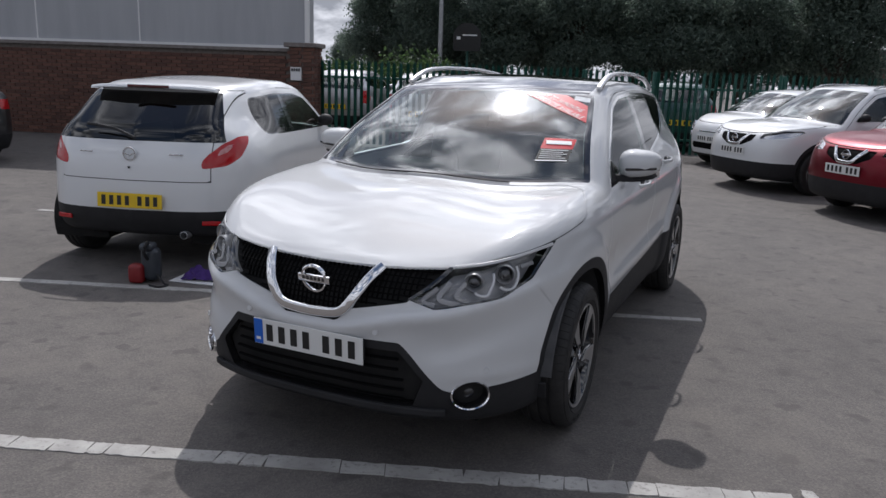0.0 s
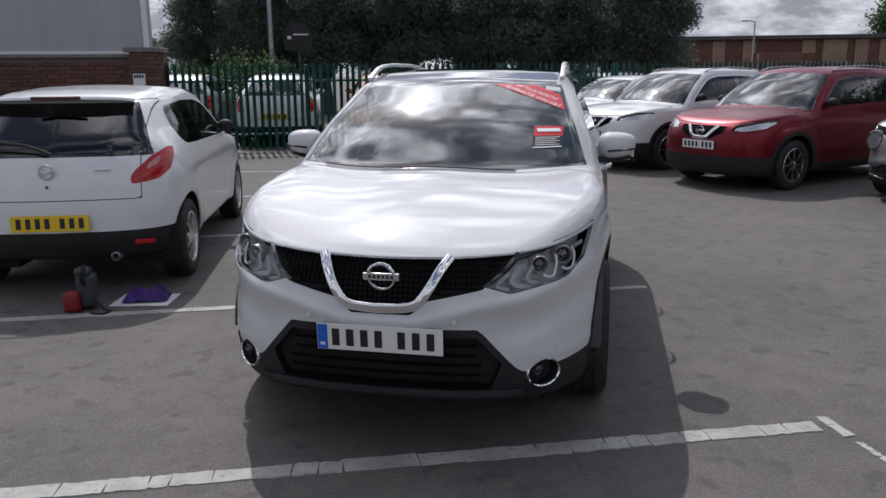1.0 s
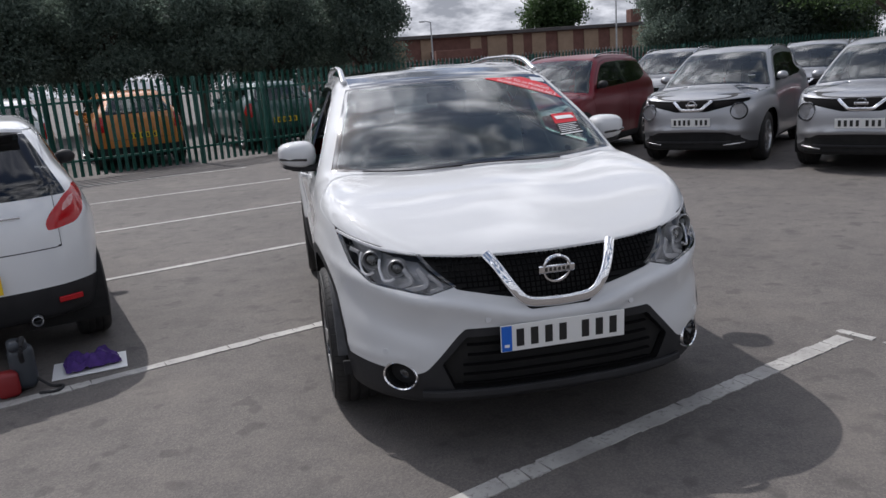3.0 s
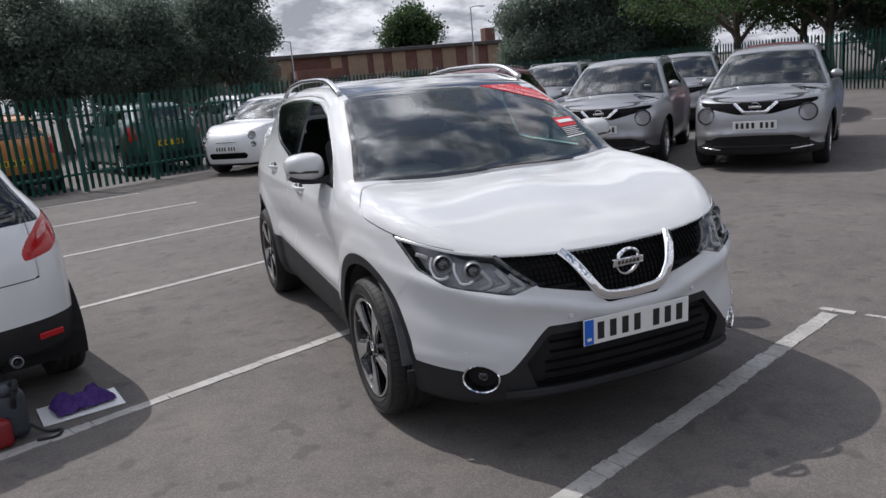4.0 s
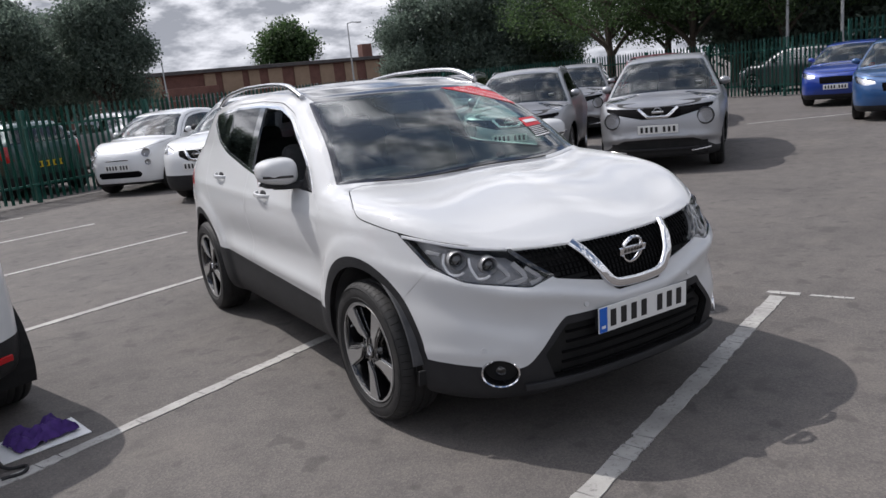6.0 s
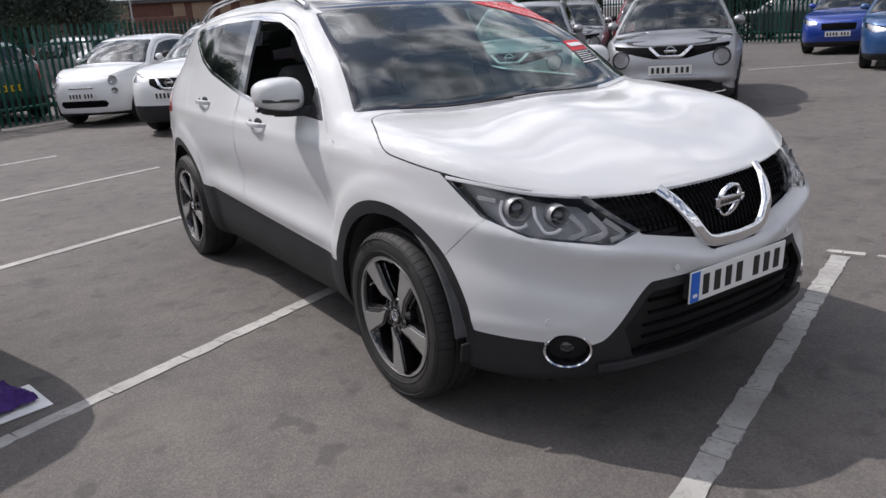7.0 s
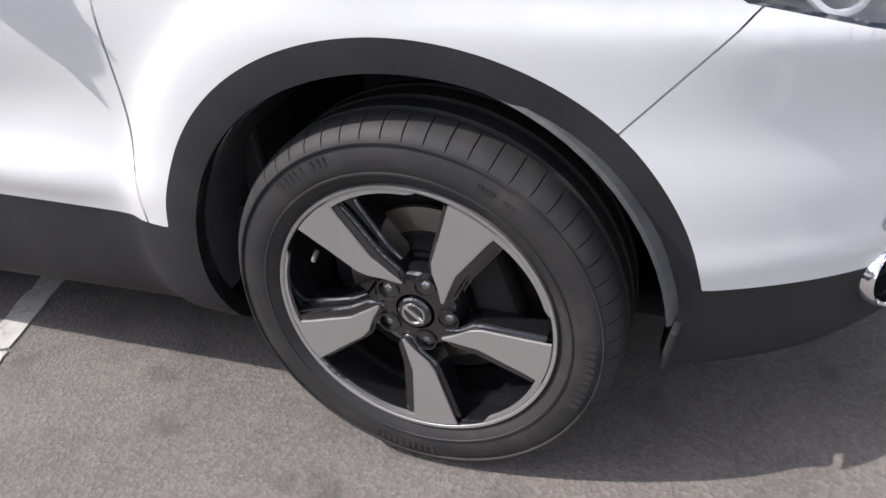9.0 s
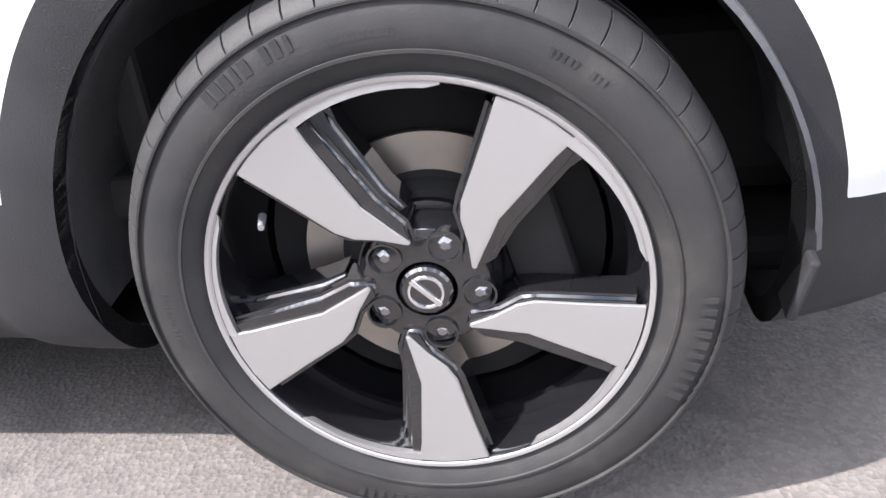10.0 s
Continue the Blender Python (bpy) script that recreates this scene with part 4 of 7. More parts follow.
def f_side(p):
    x, y, z = p.T
    return np.maximum(np.maximum(belt(y) - z, z - (Q.topz(x, y) - 0.078)), np.maximum(y - 3.56, 1.36 - y) + np.where(x < 0.4, 5.0, 0.0))


def f_backlight(p):
    x, y, z = p.T
    return np.maximum(np.maximum(1.06 - z, z - 1.42), np.maximum(x - (Q.side(z) - 0.16), 3.85 - y))


def f_tail(p):
    x, y, z = p.T
    return inside_poly(rounded([(3.72, 0.95), (4.5, 0.86), (4.5, 1.02), (3.85, 1.06)], 0.03), y, z) + np.where(x < 0.5, 5.0, 0.0)


S.panel("screen", f_screen)
S.panel("glass", f_screen, ("screen",), -0.028)
onglass = lambda pts: (lambda p: inside_poly(pts, p[:, 0], Q.lag(p[:, 0], p[:, 1])))
S.panel("sash", onglass([(0.15, 1.812), (0.41, 1.812), (0.72, 1.585), (0.72, 1.445)]), ("glass",))
S.panel("notice_red", onglass([(0.488, 1.268), (0.488, 1.342), (0.64, 1.342), (0.64, 1.268)]), ("glass",))
S.panel("notice_low", onglass([(0.488, 1.185), (0.488, 1.268), (0.64, 1.268), (0.64, 1.185)]), ("glass",))
S.panel("roof", f_roof)
S.panel("surround", f_side, ("body",), 0.011)
S.panel("window", f_side, ("surround",), -0.006)
S.panel("pillar", lambda p: np.abs(p[:, 1] - 2.46 - 0.10 * (p[:, 2] - 1.1)) - 0.048, ("window",))
S.panel("sail", lambda p: p[:, 1] - 1.56, ("window",))
S.panel("privacy", lambda p: 2.48 - p[:, 1], ("window",))
S.seam("bonnet", f_hood, ("body",), 0.006)
S.panel("lamp", f_lamp)
S.panel("lens", f_lamp, ("lamp",), -0.006)
S.panel("grille", f_grille)
S.panel("cladding", f_clad)
S.panel("intake", lambda p: inside_poly([(-0.3, 0.535), (0.385, 0.530), (0.485, 0.42), (0.44, 0.305), (-0.3, 0.295)], p[:, 0], p[:, 2]) + np.where(p[:, 1] > 0.4, 5, 0), ("cladding",))
S.panel("fog", lambda p: (np.hypot((0.66 * p[:, 0] + 0.75 * p[:, 1] - 0.556) / 0.076, (p[:, 2] - 0.360) / 0.056) - 1) * 0.06 + np.where(p[:, 1] > 0.5, 5, 0), ("cladding", "body"))
S.panel("backlight", f_backlight)
S.panel("taillamp", f_tail)
S.seam("bumper", lambda p: np.maximum(p[:, 2] - (0.782 - (p[:, 1] - 0.405) * 0.9), p[:, 1] - 0.62), ("body",), 0.004)
S.seam("front_door", lambda p: np.maximum(np.maximum(doorF(p[:, 2]) - p[:, 1], p[:, 1] - 2.46), np.maximum(p[:, 2] - (Q.topz(p[:, 0], p[:, 1]) - 0.05), 0.5 - p[:, 0])), ("body",), 0.005)
S.seam("rear_door", lambda p: np.maximum(np.maximum(2.464 - p[:, 1], p[:, 1] - doorR(p[:, 2])), np.maximum(p[:, 2] - (Q.topz(p[:, 0], p[:, 1]) - 0.05), np.maximum(0.5 - p[:, 0], 0.47 - radR(p)))), ("body",), 0.005)
S.panel("wing", lambda p: np.maximum(p[:, 1] - doorF(p[:, 2]) - 0.001, p[:, 2] - 1.12), ("body",))
S.seam("tailgate", lambda p: np.maximum(3.9 - p[:, 1], np.maximum(p[:, 0] - 0.62, 0.62 - p[:, 2])), ("body",), 0.005)

S.make("body_shell", "body", M_white, main_car, "white roof sides, pillars and rear quarters")
S.make("bonnet", "bonnet", M_white, main_car)
S.make("front_bumper", "bumper", M_white, main_car)
S.make("tailgate", "tailgate", M_white, main_car)
S.make("panel_gap", "gap", M_gap, main_car, lift=-0.007, skirt=0)
for sd in (-1, 1):
    S.make("front_wing", "wing", M_white, main_car, side=sd)
    S.make("front_door", "front_door", M_white, main_car, side=sd)
    S.make("rear_door", "rear_door", M_white, main_car, side=sd)
    S.make("window_surround", "surround", M_chrome, main_car, "thin chrome window surround" if sd < 0 else "", side=sd, lift=0.001)
    S.make("door_pillar", "pillar", M_gloss, main_car, side=sd)
    S.make("mirror_sail", "sail", M_plastic, main_car, side=sd)
    S.make("rear_side_window", "privacy", M_privacy, main_car, "dark privacy glass", side=sd, skirt=0.004)
    if sd > 0:
        # the other front window is wound down
        S.make("front_side_window", "window", M_clear, main_car, "faintly green clear glass", side=sd, skirt=0.004)
    S.make("tail_light", "taillamp", M_redlens, main_car, side=sd)
    S.make("headlight_lens", "lens", M_lens, main_car, "clear headlight cover", side=sd, skirt=0.004)
    S.make("headlight_rim", "lamp", M_gloss, main_car, side=sd)
    S.make("headlight_housing", "lens", M_lampback, main_car, "dark headlight housing", side=sd, skirt=0, lift=-0.055)
for sd in (-1, 1):
    S.make("fog_lamp_recess", "fog", M_under, main_car, "dark fog lamp recess", side=sd, skirt=0, lift=-0.03)
S.make("lower_cladding", "cladding", M_plastic, main_car, "unpainted black plastic bumper, arch and sill cladding", skirt=0.03)
S.make("lower_intake", "intake", M_under, main_car, lift=-0.035, skirt=0.0)
S.make("grille_back", "grille", M_under, main_car, lift=-0.03, skirt=0.0)
screen = S.make("windscreen", ("glass", "sash", "notice_red", "notice_low"), M_glass, main_car, "clear windscreen reflecting the clouds", skirt=0.004)
S.make("sash", "sash", M_sash, main_car, "red paper sash across the windscreen corner", side=1, skirt=0, lift=0.002)
S.make("notice", "notice_red", M_sash, main_car, "red and black sales notice", side=1, skirt=0, lift=0.002)
S.make("notice_text_field", "notice_low", M_bar, main_car, side=1, skirt=0, lift=0.002)
S.make("windscreen_edge", "screen", M_gloss, main_car)
S.make("glass_roof", "roof", M_gloss, main_car, "black panoramic glass roof")
S.make("rear_window", "backlight", M_privacy, main_car, skirt=0.004)


def surf_y(x, z, hull=Q):
    """Where the nose of a hull lies at x, z."""
    lo, hi = -0.2, 1.6
    for _ in range(40):
        mid = (lo + hi) / 2
        if hull.dist(np.array([[x, mid, z]]))[0] > 0:
            lo = mid
        else:
            hi = mid
    return hi


def surf_x(y, z, hull=Q):
    lo, hi = 0.0, 1.2
    for _ in range(40):
        mid = (lo + hi) / 2
        if hull.dist(np.array([[mid, y, z]]))[0] < 0:
            lo = mid
        else:
            hi = mid
    return lo


def surf_z(x, y, hull=Q):
    lo, hi = 0.5, 2.0
    for _ in range(40):
        mid = (lo + hi) / 2
        if hull.dist(np.array([[x, y, mid]]))[0] < 0:
            lo = mid
        else:
            hi = mid
    return lo


def sweep(points, w, t, bm=None, up=(0, -1, 0)):
    """A bar of rounded oblong section along points: w across, t along the direction up."""
    bm = bm or bmesh.new()
    pts = [Vector(p) for p in points]
    u = Vector(up)
    rings = []
    sec = rounded([(-w / 2, 0), (w / 2, 0), (w / 2 * 0.8, t), (-w / 2 * 0.8, t)], min(w, t) * 0.35, 3)
    for i, p in enumerate(pts):
        d = (pts[min(i + 1, len(pts) - 1)] - pts[max(i - 1, 0)]).normalized()
        s = d.cross(u).normalized()
        v = s.cross(d).normalized()
        if v.dot(u) < 0:
            v = -v
        rings.append([bm.verts.new(p + s * a + v * b) for a, b in sec])
    n = len(sec)
    fs = []
    for a, b in zip(rings, rings[1:]):
        for k in range(n):
            fs.append(bm.faces.new((a[k], a[(k + 1) % n], b[(k + 1) % n], b[k])))
    fs.append(bm.faces.new(rings[0][::-1]))
    fs.append(bm.faces.new(rings[-1]))
    bmesh.ops.recalc_face_normals(bm, faces=fs)
    return bm


def frame_at(p, n):
    """A frame at p whose -y looks along n, upright."""
    n = Vector(n).normalized()
    r = n.cross(Vector((0, 0, -1))).normalized()
    u = r.cross(-n).normalized()
    if u.z < 0:
        r, u = -r, -u
    m = Matrix((r, -n, u)).transposed().to_4x4()
    m.translation = p
    return m


def normal_at(x, y, z):
    n = S.grad(np.array([[x, y, z]]))[0][0]
    return Vector(n)


for sd in (-1, 1):
    for wy in (WF, WR):
        st = 1 if wy == WF else 0
        hero_wheel(main_car, (sd * 0.79, wy, 0.336), (180 + st) if sd < 0 else st, 0)
        # inner arch
        prof = [(0.30, 0.42), (0.60, 0.425), (0.78, 0.415), (0.868, 0.402), (0.872, 0.396)]
        bm = bmesh.new()
        rings = []
        for i in range(41):
            a = radians(-87 + 184 * i / 40)
            rings.append([bm.verts.new((sd * x, wy + r * math.sin(a), 0.345 + r * math.cos(a))) for x, r in prof])
        for a, b in zip(rings, rings[1:]):
            for k in range(len(prof) - 1):
                bm.faces.new((a[k], a[k + 1], b[k + 1], b[k]))
        cap = [bm.verts.new((sd * 0.30, wy + 0.42 * math.sin(radians(-87 + 184 * i / 40)), 0.345 + 0.42 * math.cos(radians(-87 + 184 * i / 40)))) for i in range(41)]
        bm.faces.new(cap)
        part("arch_liner", bm, M_liner, main_car, "black felted wheel arch liner" if (sd, wy) == (-1, WF) else "", True)
    # mud flap corner in front of the sill, behind the front bumper
    bm = box((0.06, 0.012, 0.075), (sd * 0.822, 0.480, 0.305), 0.004, rot=(14, 0, sd * 6))
    part("splash_guard", bm, M_plastic, main_car)

# underside
bm = box((1.30, 3.9, 0.05), (0, 2.2, 0.235), 0.015)
part("underbody", bm, M_under, main_car)
bm = box((1.1, 0.5, 0.25), (0, 0.55, 0.40), 0.05)
part("engine_tray", bm, M_under, main_car)

# grille: fine mesh bars, chrome V, ring badge
bm = bmesh.new()
for i in range(9):
    z = 0.655 + 0.021 * i
    half = np.interp(z, [0.63, 0.68, 0.72, 0.86], [0.12, 0.20, 0.40, 0.53])
    pts = [(x, surf_y(abs(x), z) + 0.034, z) for x in np.linspace(-half + 0.01, half - 0.01, 25)]
    sweep(pts, 0.005, 0.010, bm)
for i in range(-24, 25):
    x = i * 0.021
    zz = [z for z in np.linspace(0.64, 0.84, 9) if abs(x) < np.interp(z, [0.63, 0.68, 0.72, 0.86], [0.12, 0.20, 0.40, 0.53]) - 0.01]
    if len(zz) > 1:
        sweep([(x, surf_y(abs(x), z) + 0.032, z) for z in zz], 0.005, 0.009, bm)
part("grille_mesh", bm, M_grille, main_car, "gloss black honeycomb grille")
vx = [(-0.262, 0.828), (-0.235, 0.79), (-0.20, 0.73), (-0.168, 0.685), (-0.145, 0.662), (-0.11, 0.650), (-0.05, 0.645), (0.0, 0.644)]
vx = vx + [(-x, z) for x, z in vx[-2::-1]]
vpts = soft([(x, surf_y(abs(x), z) + 0.004, z) for x, z in vx], 5)
part("chrome_grille_bar", sweep(vpts, 0.046, 0.022), M_chrome, main_car, "V-shaped chrome grille bar", True)
bm = lathe([(0.0, 0.060), (0.010, 0.062), (0.015, 0.057), (0.013, 0.050), (0.004, 0.047), (0.0, 0.048)], 48)
bmesh.ops.rotate(bm, matrix=Matrix.Rotation(radians(-90), 3, "Z"), verts=bm.verts)
box((0.150, 0.014, 0.032), (0, -0.008, 0), 0.004, bm)
bmesh.ops.transform(bm, matrix=pose(0, surf_y(0, 0.765) - 0.002, 0.765, 12, 0, 0), verts=bm.verts)
part("badge", bm, M_chrome, main_car, "plain chrome ring and bar badge", True)
for i in range(6):
    q = part("badge_bar", box((0.011, 0.003, 0.015), (-0.046 + 0.0184 * i, surf_y(0, 0.765) - 0.018, 0.765)), M_gloss, main_car)
number_plate(main_car, pose(0, surf_y(0, 0.52) - 0.014, 0.519, 3, 0, 0), M_plate_w, 7, True)
part("plate_holder", box((0.50, 0.03, 0.09), (0, surf_y(0, 0.52) + 0.006, 0.519), 0.004), M_plastic, main_car)
bm = bmesh.new()
for i in range(5):
    z = 0.325 + 0.042 * i
    half = 0.40 if i < 3 else 0.38
    sweep([(x, surf_y(abs(x), z) + 0.024, z) for x in np.linspace(-half, half, 25)], 0.010, 0.014, bm)
part("intake_slats", bm, M_grille, main_car, "black slats of the lower intake")
pts = [(x, surf_y(abs(x), 0.29) - 0.006, 0.288) for x in np.linspace(-0.56, 0.56, 33)]
part("bumper_lip", sweep(pts, 0.035, 0.016), M_plastic, main_car)

for sd in (-1, 1):
    # fog lamp: chrome ring round a dark recess
    fx, fz = 0.642, 0.360
    fy = surf_y(fx, fz)
    fm = frame_at((sd * fx, fy, fz), Vector((sd * 0.62, -0.78, 0.05)))
    bm = lathe([(-0.014, 1.0), (0.002, 1.0), (0.009, 0.94), (0.005, 0.87), (-0.014, 0.85)], 48)
    bmesh.ops.rotate(bm, matrix=Matrix.Rotation(radians(-90), 3, "Z"), verts=bm.verts)
    bmesh.ops.scale(bm, vec=(0.083, 1, 0.062), verts=bm.verts)
    bmesh.ops.transform(bm, matrix=fm, verts=bm.verts)
    fog = part("fog_lamp_ring", bm, M_chrome, main_car, "chrome ring of the front fog lamp", True)
    bm = lathe([(-0.008, 0.88), (-0.05, 0.7), (-0.055, 0.001)], 36)
    bmesh.ops.rotate(bm, matrix=Matrix.Rotation(radians(-90), 3, "Z"), verts=bm.verts)
    bmesh.ops.scale(bm, vec=(0.083, 1, 0.062), verts=bm.verts)
    bmesh.ops.transform(bm, matrix=fm @ pose(0, 0.004, 0), verts=bm.verts)
    part("fog_lamp_bowl", bm, M_gloss, fog, "", True)
    bm = lathe([(-0.02, 0.030), (-0.006, 0.028), (0.002, 0.017), (0.004, 0.0001)], 28)
    bmesh.ops.rotate(bm, matrix=Matrix.Rotation(radians(-90), 3, "Z"), verts=bm.verts)
    bmesh.ops.transform(bm, matrix=fm @ pose(0, 0.03, 0), verts=bm.verts)
    part("fog_lamp_lens", bm, M_smoke, fog, "", True)
    # inside of the headlight
    for hx, hz, r in ((0.700, 0.818, 0.040), (0.612, 0.795, 0.037)):
        hy = surf_y(hx, hz) + 0.040
        hm = frame_at((sd * hx, hy, hz), Vector((sd * 0.30, -0.95, 0.05)))
        bm = lathe([(-0.03, r * 1.05), (0.012, r), (0.016, r * 0.92), (0.008, r * 0.8), (-0.02, r * 0.72)], 36)
        bmesh.ops.rotate(bm, matrix=Matrix.Rotation(radians(-90), 3, "Z"), verts=bm.verts)
        bmesh.ops.transform(bm, matrix=hm, verts=bm.verts)
        rg = part("projector_ring", bm, M_chevron, main_car, "silver headlight projector ring", True)
        bm = lathe([(-0.02, r * 0.74), (-0.002, r * 0.66), (0.010, r * 0.4), (0.014, 0.0001)], 28)
        bmesh.ops.rotate(bm, matrix=Matrix.Rotation(radians(-90), 3, "Z"), verts=bm.verts)
        bmesh.ops.transform(bm, matrix=hm, verts=bm.verts)
        part("projector_lens", bm, M_gloss, rg, "", True)
    # light guides hooked round the projectors, strip under the bonnet edge, chevrons in the inner corner
    nose = Vector((sd * 0.55, -0.80, 0.2))

    def strip(name, pts, w, d, mat, label="", steps=5):
        path = soft([(sd * x, surf_y(x, z) + d, z) for x, z in pts], steps)
        return part(name, sweep(path, w, 0.006, up=nose), mat, main_car, label)

    strip("light_guide", [(0.733, 0.848), (0.744, 0.815), (0.743, 0.785), (0.735, 0.766), (0.715, 0.766), (0.70, 0.777)], 0.012, 0.014, M_guide, "clear running light guide" if sd < 0 else "")
    strip("light_guide", [(0.672, 0.828), (0.678, 0.797), (0.674, 0.770), (0.667, 0.750), (0.645, 0.751), (0.628, 0.762)], 0.012, 0.014, M_guide)
    strip("light_strip", [(0.815, 0.911), (0.767, 0.896), (0.697, 0.875), (0.628, 0.860), (0.535, 0.848)], 0.014, 0.010, M_guide, "clear strip along the top of the headlight")
    strip("indicator_block", [(0.772, 0.852), (0.755, 0.847), (0.742, 0.842)], 0.018, 0.024, M_chevron)
    strip("reflector_strip", [(0.588, 0.795), (0.568, 0.748), (0.615, 0.726)], 0.020, 0.026, M_chevron)
    strip("reflector_strip", [(0.538, 0.796), (0.512, 0.738), (0.59, 0.717)], 0.024, 0.022, M_chevron)
    strip("reflector_strip", [(0.500, 0.775), (0.455, 0.728), (0.50, 0.712)], 0.020, 0.022, M_chevron)
    # mirror
    bm = bmesh.new()
    bmesh.ops.create_uvsphere(bm, u_segments=40, v_segments=24, radius=1)
    for v in bm.verts:
        x, y, z = v.co
        q = lambda a, e: math.copysign(abs(a) ** e, a)
        x, y, z = q(x, 0.72), q(y, 0.8), q(z, 0.70)
        if y > 0.35:
            y = 0.35 + (y - 0.35) * 0.25
        z *= 1.0 - 0.14 * x
        y += 0.22 * x * x * (1 if x > 0 else 0.2)
        v.co = (sd * (0.930 + 0.106 * x), 1.655 + 0.100 * y, 1.150 + 0.073 * z + 0.006 * x)
    if sd < 0:
        bmesh.ops.reverse_faces(bm, faces=bm.faces)
    mir = part("door_mirror", bm, M_white, main_car, "white door mirror with black underside", "all")
    bm = bmesh.new()
    bmesh.ops.create_uvsphere(bm, u_segments=24, v_segments=12, radius=1)
    for v in bm.verts:
        x, y, z = v.co
        v.co = (sd * (0.930 + 0.085 * x), 1.665 + 0.072 * y, 1.084 + 0.022 * z)
    part("mirror_underside", bm, M_plastic, mir, "", "all")
    part("mirror_arm", sweep([(sd * 0.955, 1.66, 1.060), (sd * 0.90, 1.63, 1.055), (sd * 0.845, 1.60, 1.055), (sd * 0.80, 1.58, 1.06)], 0.07, 0.035, up=(0, 0, 1)), M_plastic, mir)
    gl = [(sd * (0.880 + 0.145 * k / 12), 1.655 - 0.101 + 0.05 * (k / 12) ** 2.5, 1.124 + 0.010 * k / 12) for k in range(13)]
    part("mirror_indicator", sweep(gl, 0.015, 0.006), M_gloss, mir, "thin dark indicator strip")
    bm = box((0.16, 0.004, 0.115), (sd * 0.95, 1.690, 1.137), 0.0015)
    part("mirror_glass", bm, M_chrome, mir)
    # roof rail
    rp = []
    for k in range(41):
        t = k / 40
        y = 1.985 + 1.72 * t
        up = math.sin(math.pi * min(1, t * 5.0) / 2) * math.sin(math.pi * min(1, (1 - t) * 5.0) / 2)
        rx = 0.602 - 0.035 * t
        rp.append((sd * rx, y, surf_z(rx, y) + 0.004 + 0.040 * up))
    part("roof_rail", sweep(rp, 0.036, 0.024, up=(0, 0, 1)), M_satin, main_car, "satin silver roof rail", True)
    # door handles
    for hy, hz in ((2.12, 0.985), (3.02, 1.045)):
        x0 = surf_x(hy, hz)
        hp = soft([(sd * (surf_x(hy - 0.10, hz) - 0.004), hy - 0.10, hz - 0.006), (sd * (x0 + 0.022), hy - 0.07, hz - 0.002), (sd * (x0 + 0.034), hy, hz), (sd * (x0 + 0.022), hy + 0.07, hz + 0.002), (sd * (surf_x(hy + 0.10, hz) - 0.004), hy + 0.10, hz + 0.006)], 6)
        part("door_handle", sweep(hp, 0.026, 0.012, up=(sd, 0, 0)), M_white, main_car, "", True)
        # a flat black ellipsoid gives the shade of the hollow behind the handle
        bm = bmesh.new()
        bmesh.ops.create_uvsphere(bm, u_segments=20, v_segments=10, radius=1)
        for v in bm.verts:
            v.co = (sd * (x0 - 0.004 + 0.008 * v.co.x), hy + 0.055 * v.co.y, hz + 0.026 * v.co.z)
        part("handle_recess", bm, M_plastic, main_car, "", "all")
    # wing splash, parking sensor
    for px, pz in ((0.69, 0.46), (0.30, 0.60)):
        bm = lathe([(0.0, 0.012), (0.004, 0.011), (0.004, 0.0001)], 20)
        bmesh.ops.rotate(bm, matrix=Matrix.Rotation(radians(-90), 3, "Z"), verts=bm.verts)
        bmesh.ops.transform(bm, matrix=frame_at((sd * px, surf_y(px, pz) - 0.001, pz), Vector((sd * (0.5 if px > 0.5 else 0.1), -0.9, 0.1))), verts=bm.verts)
        part("parking_sensor", bm, M_white, main_car)

# wipers
for x0, x1 in ((0.42, -0.28), (-0.12, -0.62)):
    wp = []
    for k in range(12):
        x = x0 + (x1 - x0) * k / 11
        y = 1.050 + 0.33 * x * x * (0.6 + 0.6 * x * x) + 0.003 * math.sin(math.pi * k / 11)
        wp.append((x, y, surf_z(abs(x), y) + 0.002 + 0.003 * k / 11))
    part("wiper", sweep(wp, 0.007, 0.007, up=(0, -0.5, 0.85)), M_plastic, main_car, "slim black wiper")

# cabin
part("dashboard", box((1.36, 0.48, 0.20), (0, 1.46, 0.93), 0.07, segments=4), M_dash, main_car)
part("instrument_hood", box((0.40, 0.22, 0.07), (-0.37, 1.62, 1.045), 0.03, segments=3), M_dash, main_car)
bm = bmesh.new()
ringp = [(0.185 * math.cos(a), 0.0, 0.185 * math.sin(a)) for a in np.linspace(0, 2 * math.pi, 37)]
tube(ringp, 0.016, 8, bm, False)
for a in (0, 180, 270):
    tube([(0, 0.02, 0), (0.18 * math.cos(radians(a)), 0, 0.18 * math.sin(radians(a)))], 0.02, 6, bm)
box((0.15, 0.05, 0.12), (0, 0.01, 0), 0.02, bm)
bmesh.ops.transform(bm, matrix=pose(-0.37, 1.80, 1.0, -24, 0, 0), verts=bm.verts)
part("steering_wheel", bm, M_dash, main_car, "", True)


def seat(x, y, bench=False):
    w = 1.20 if bench else 0.50
    bm = box((w, 0.50, 0.16), (x, y, 0.62), 0.06, segments=3)
    part("seat_cushion", bm, M_seat, main_car, "", True)
    part("seat_back", box((w, 0.14, 0.62), (x, y + 0.30, 0.93), 0.06, rot=(-16, 0, 0), segments=3), M_seat, main_car, "", True)
    for hx in ((x,) if not bench else (-0.38, 0.38)):
        part("headrest", box((0.26, 0.10, 0.17), (hx, y + 0.42, 1.31 if not bench else 1.24), 0.045, rot=(-12, 0, 0), segments=3), M_seat, main_car, "", True)


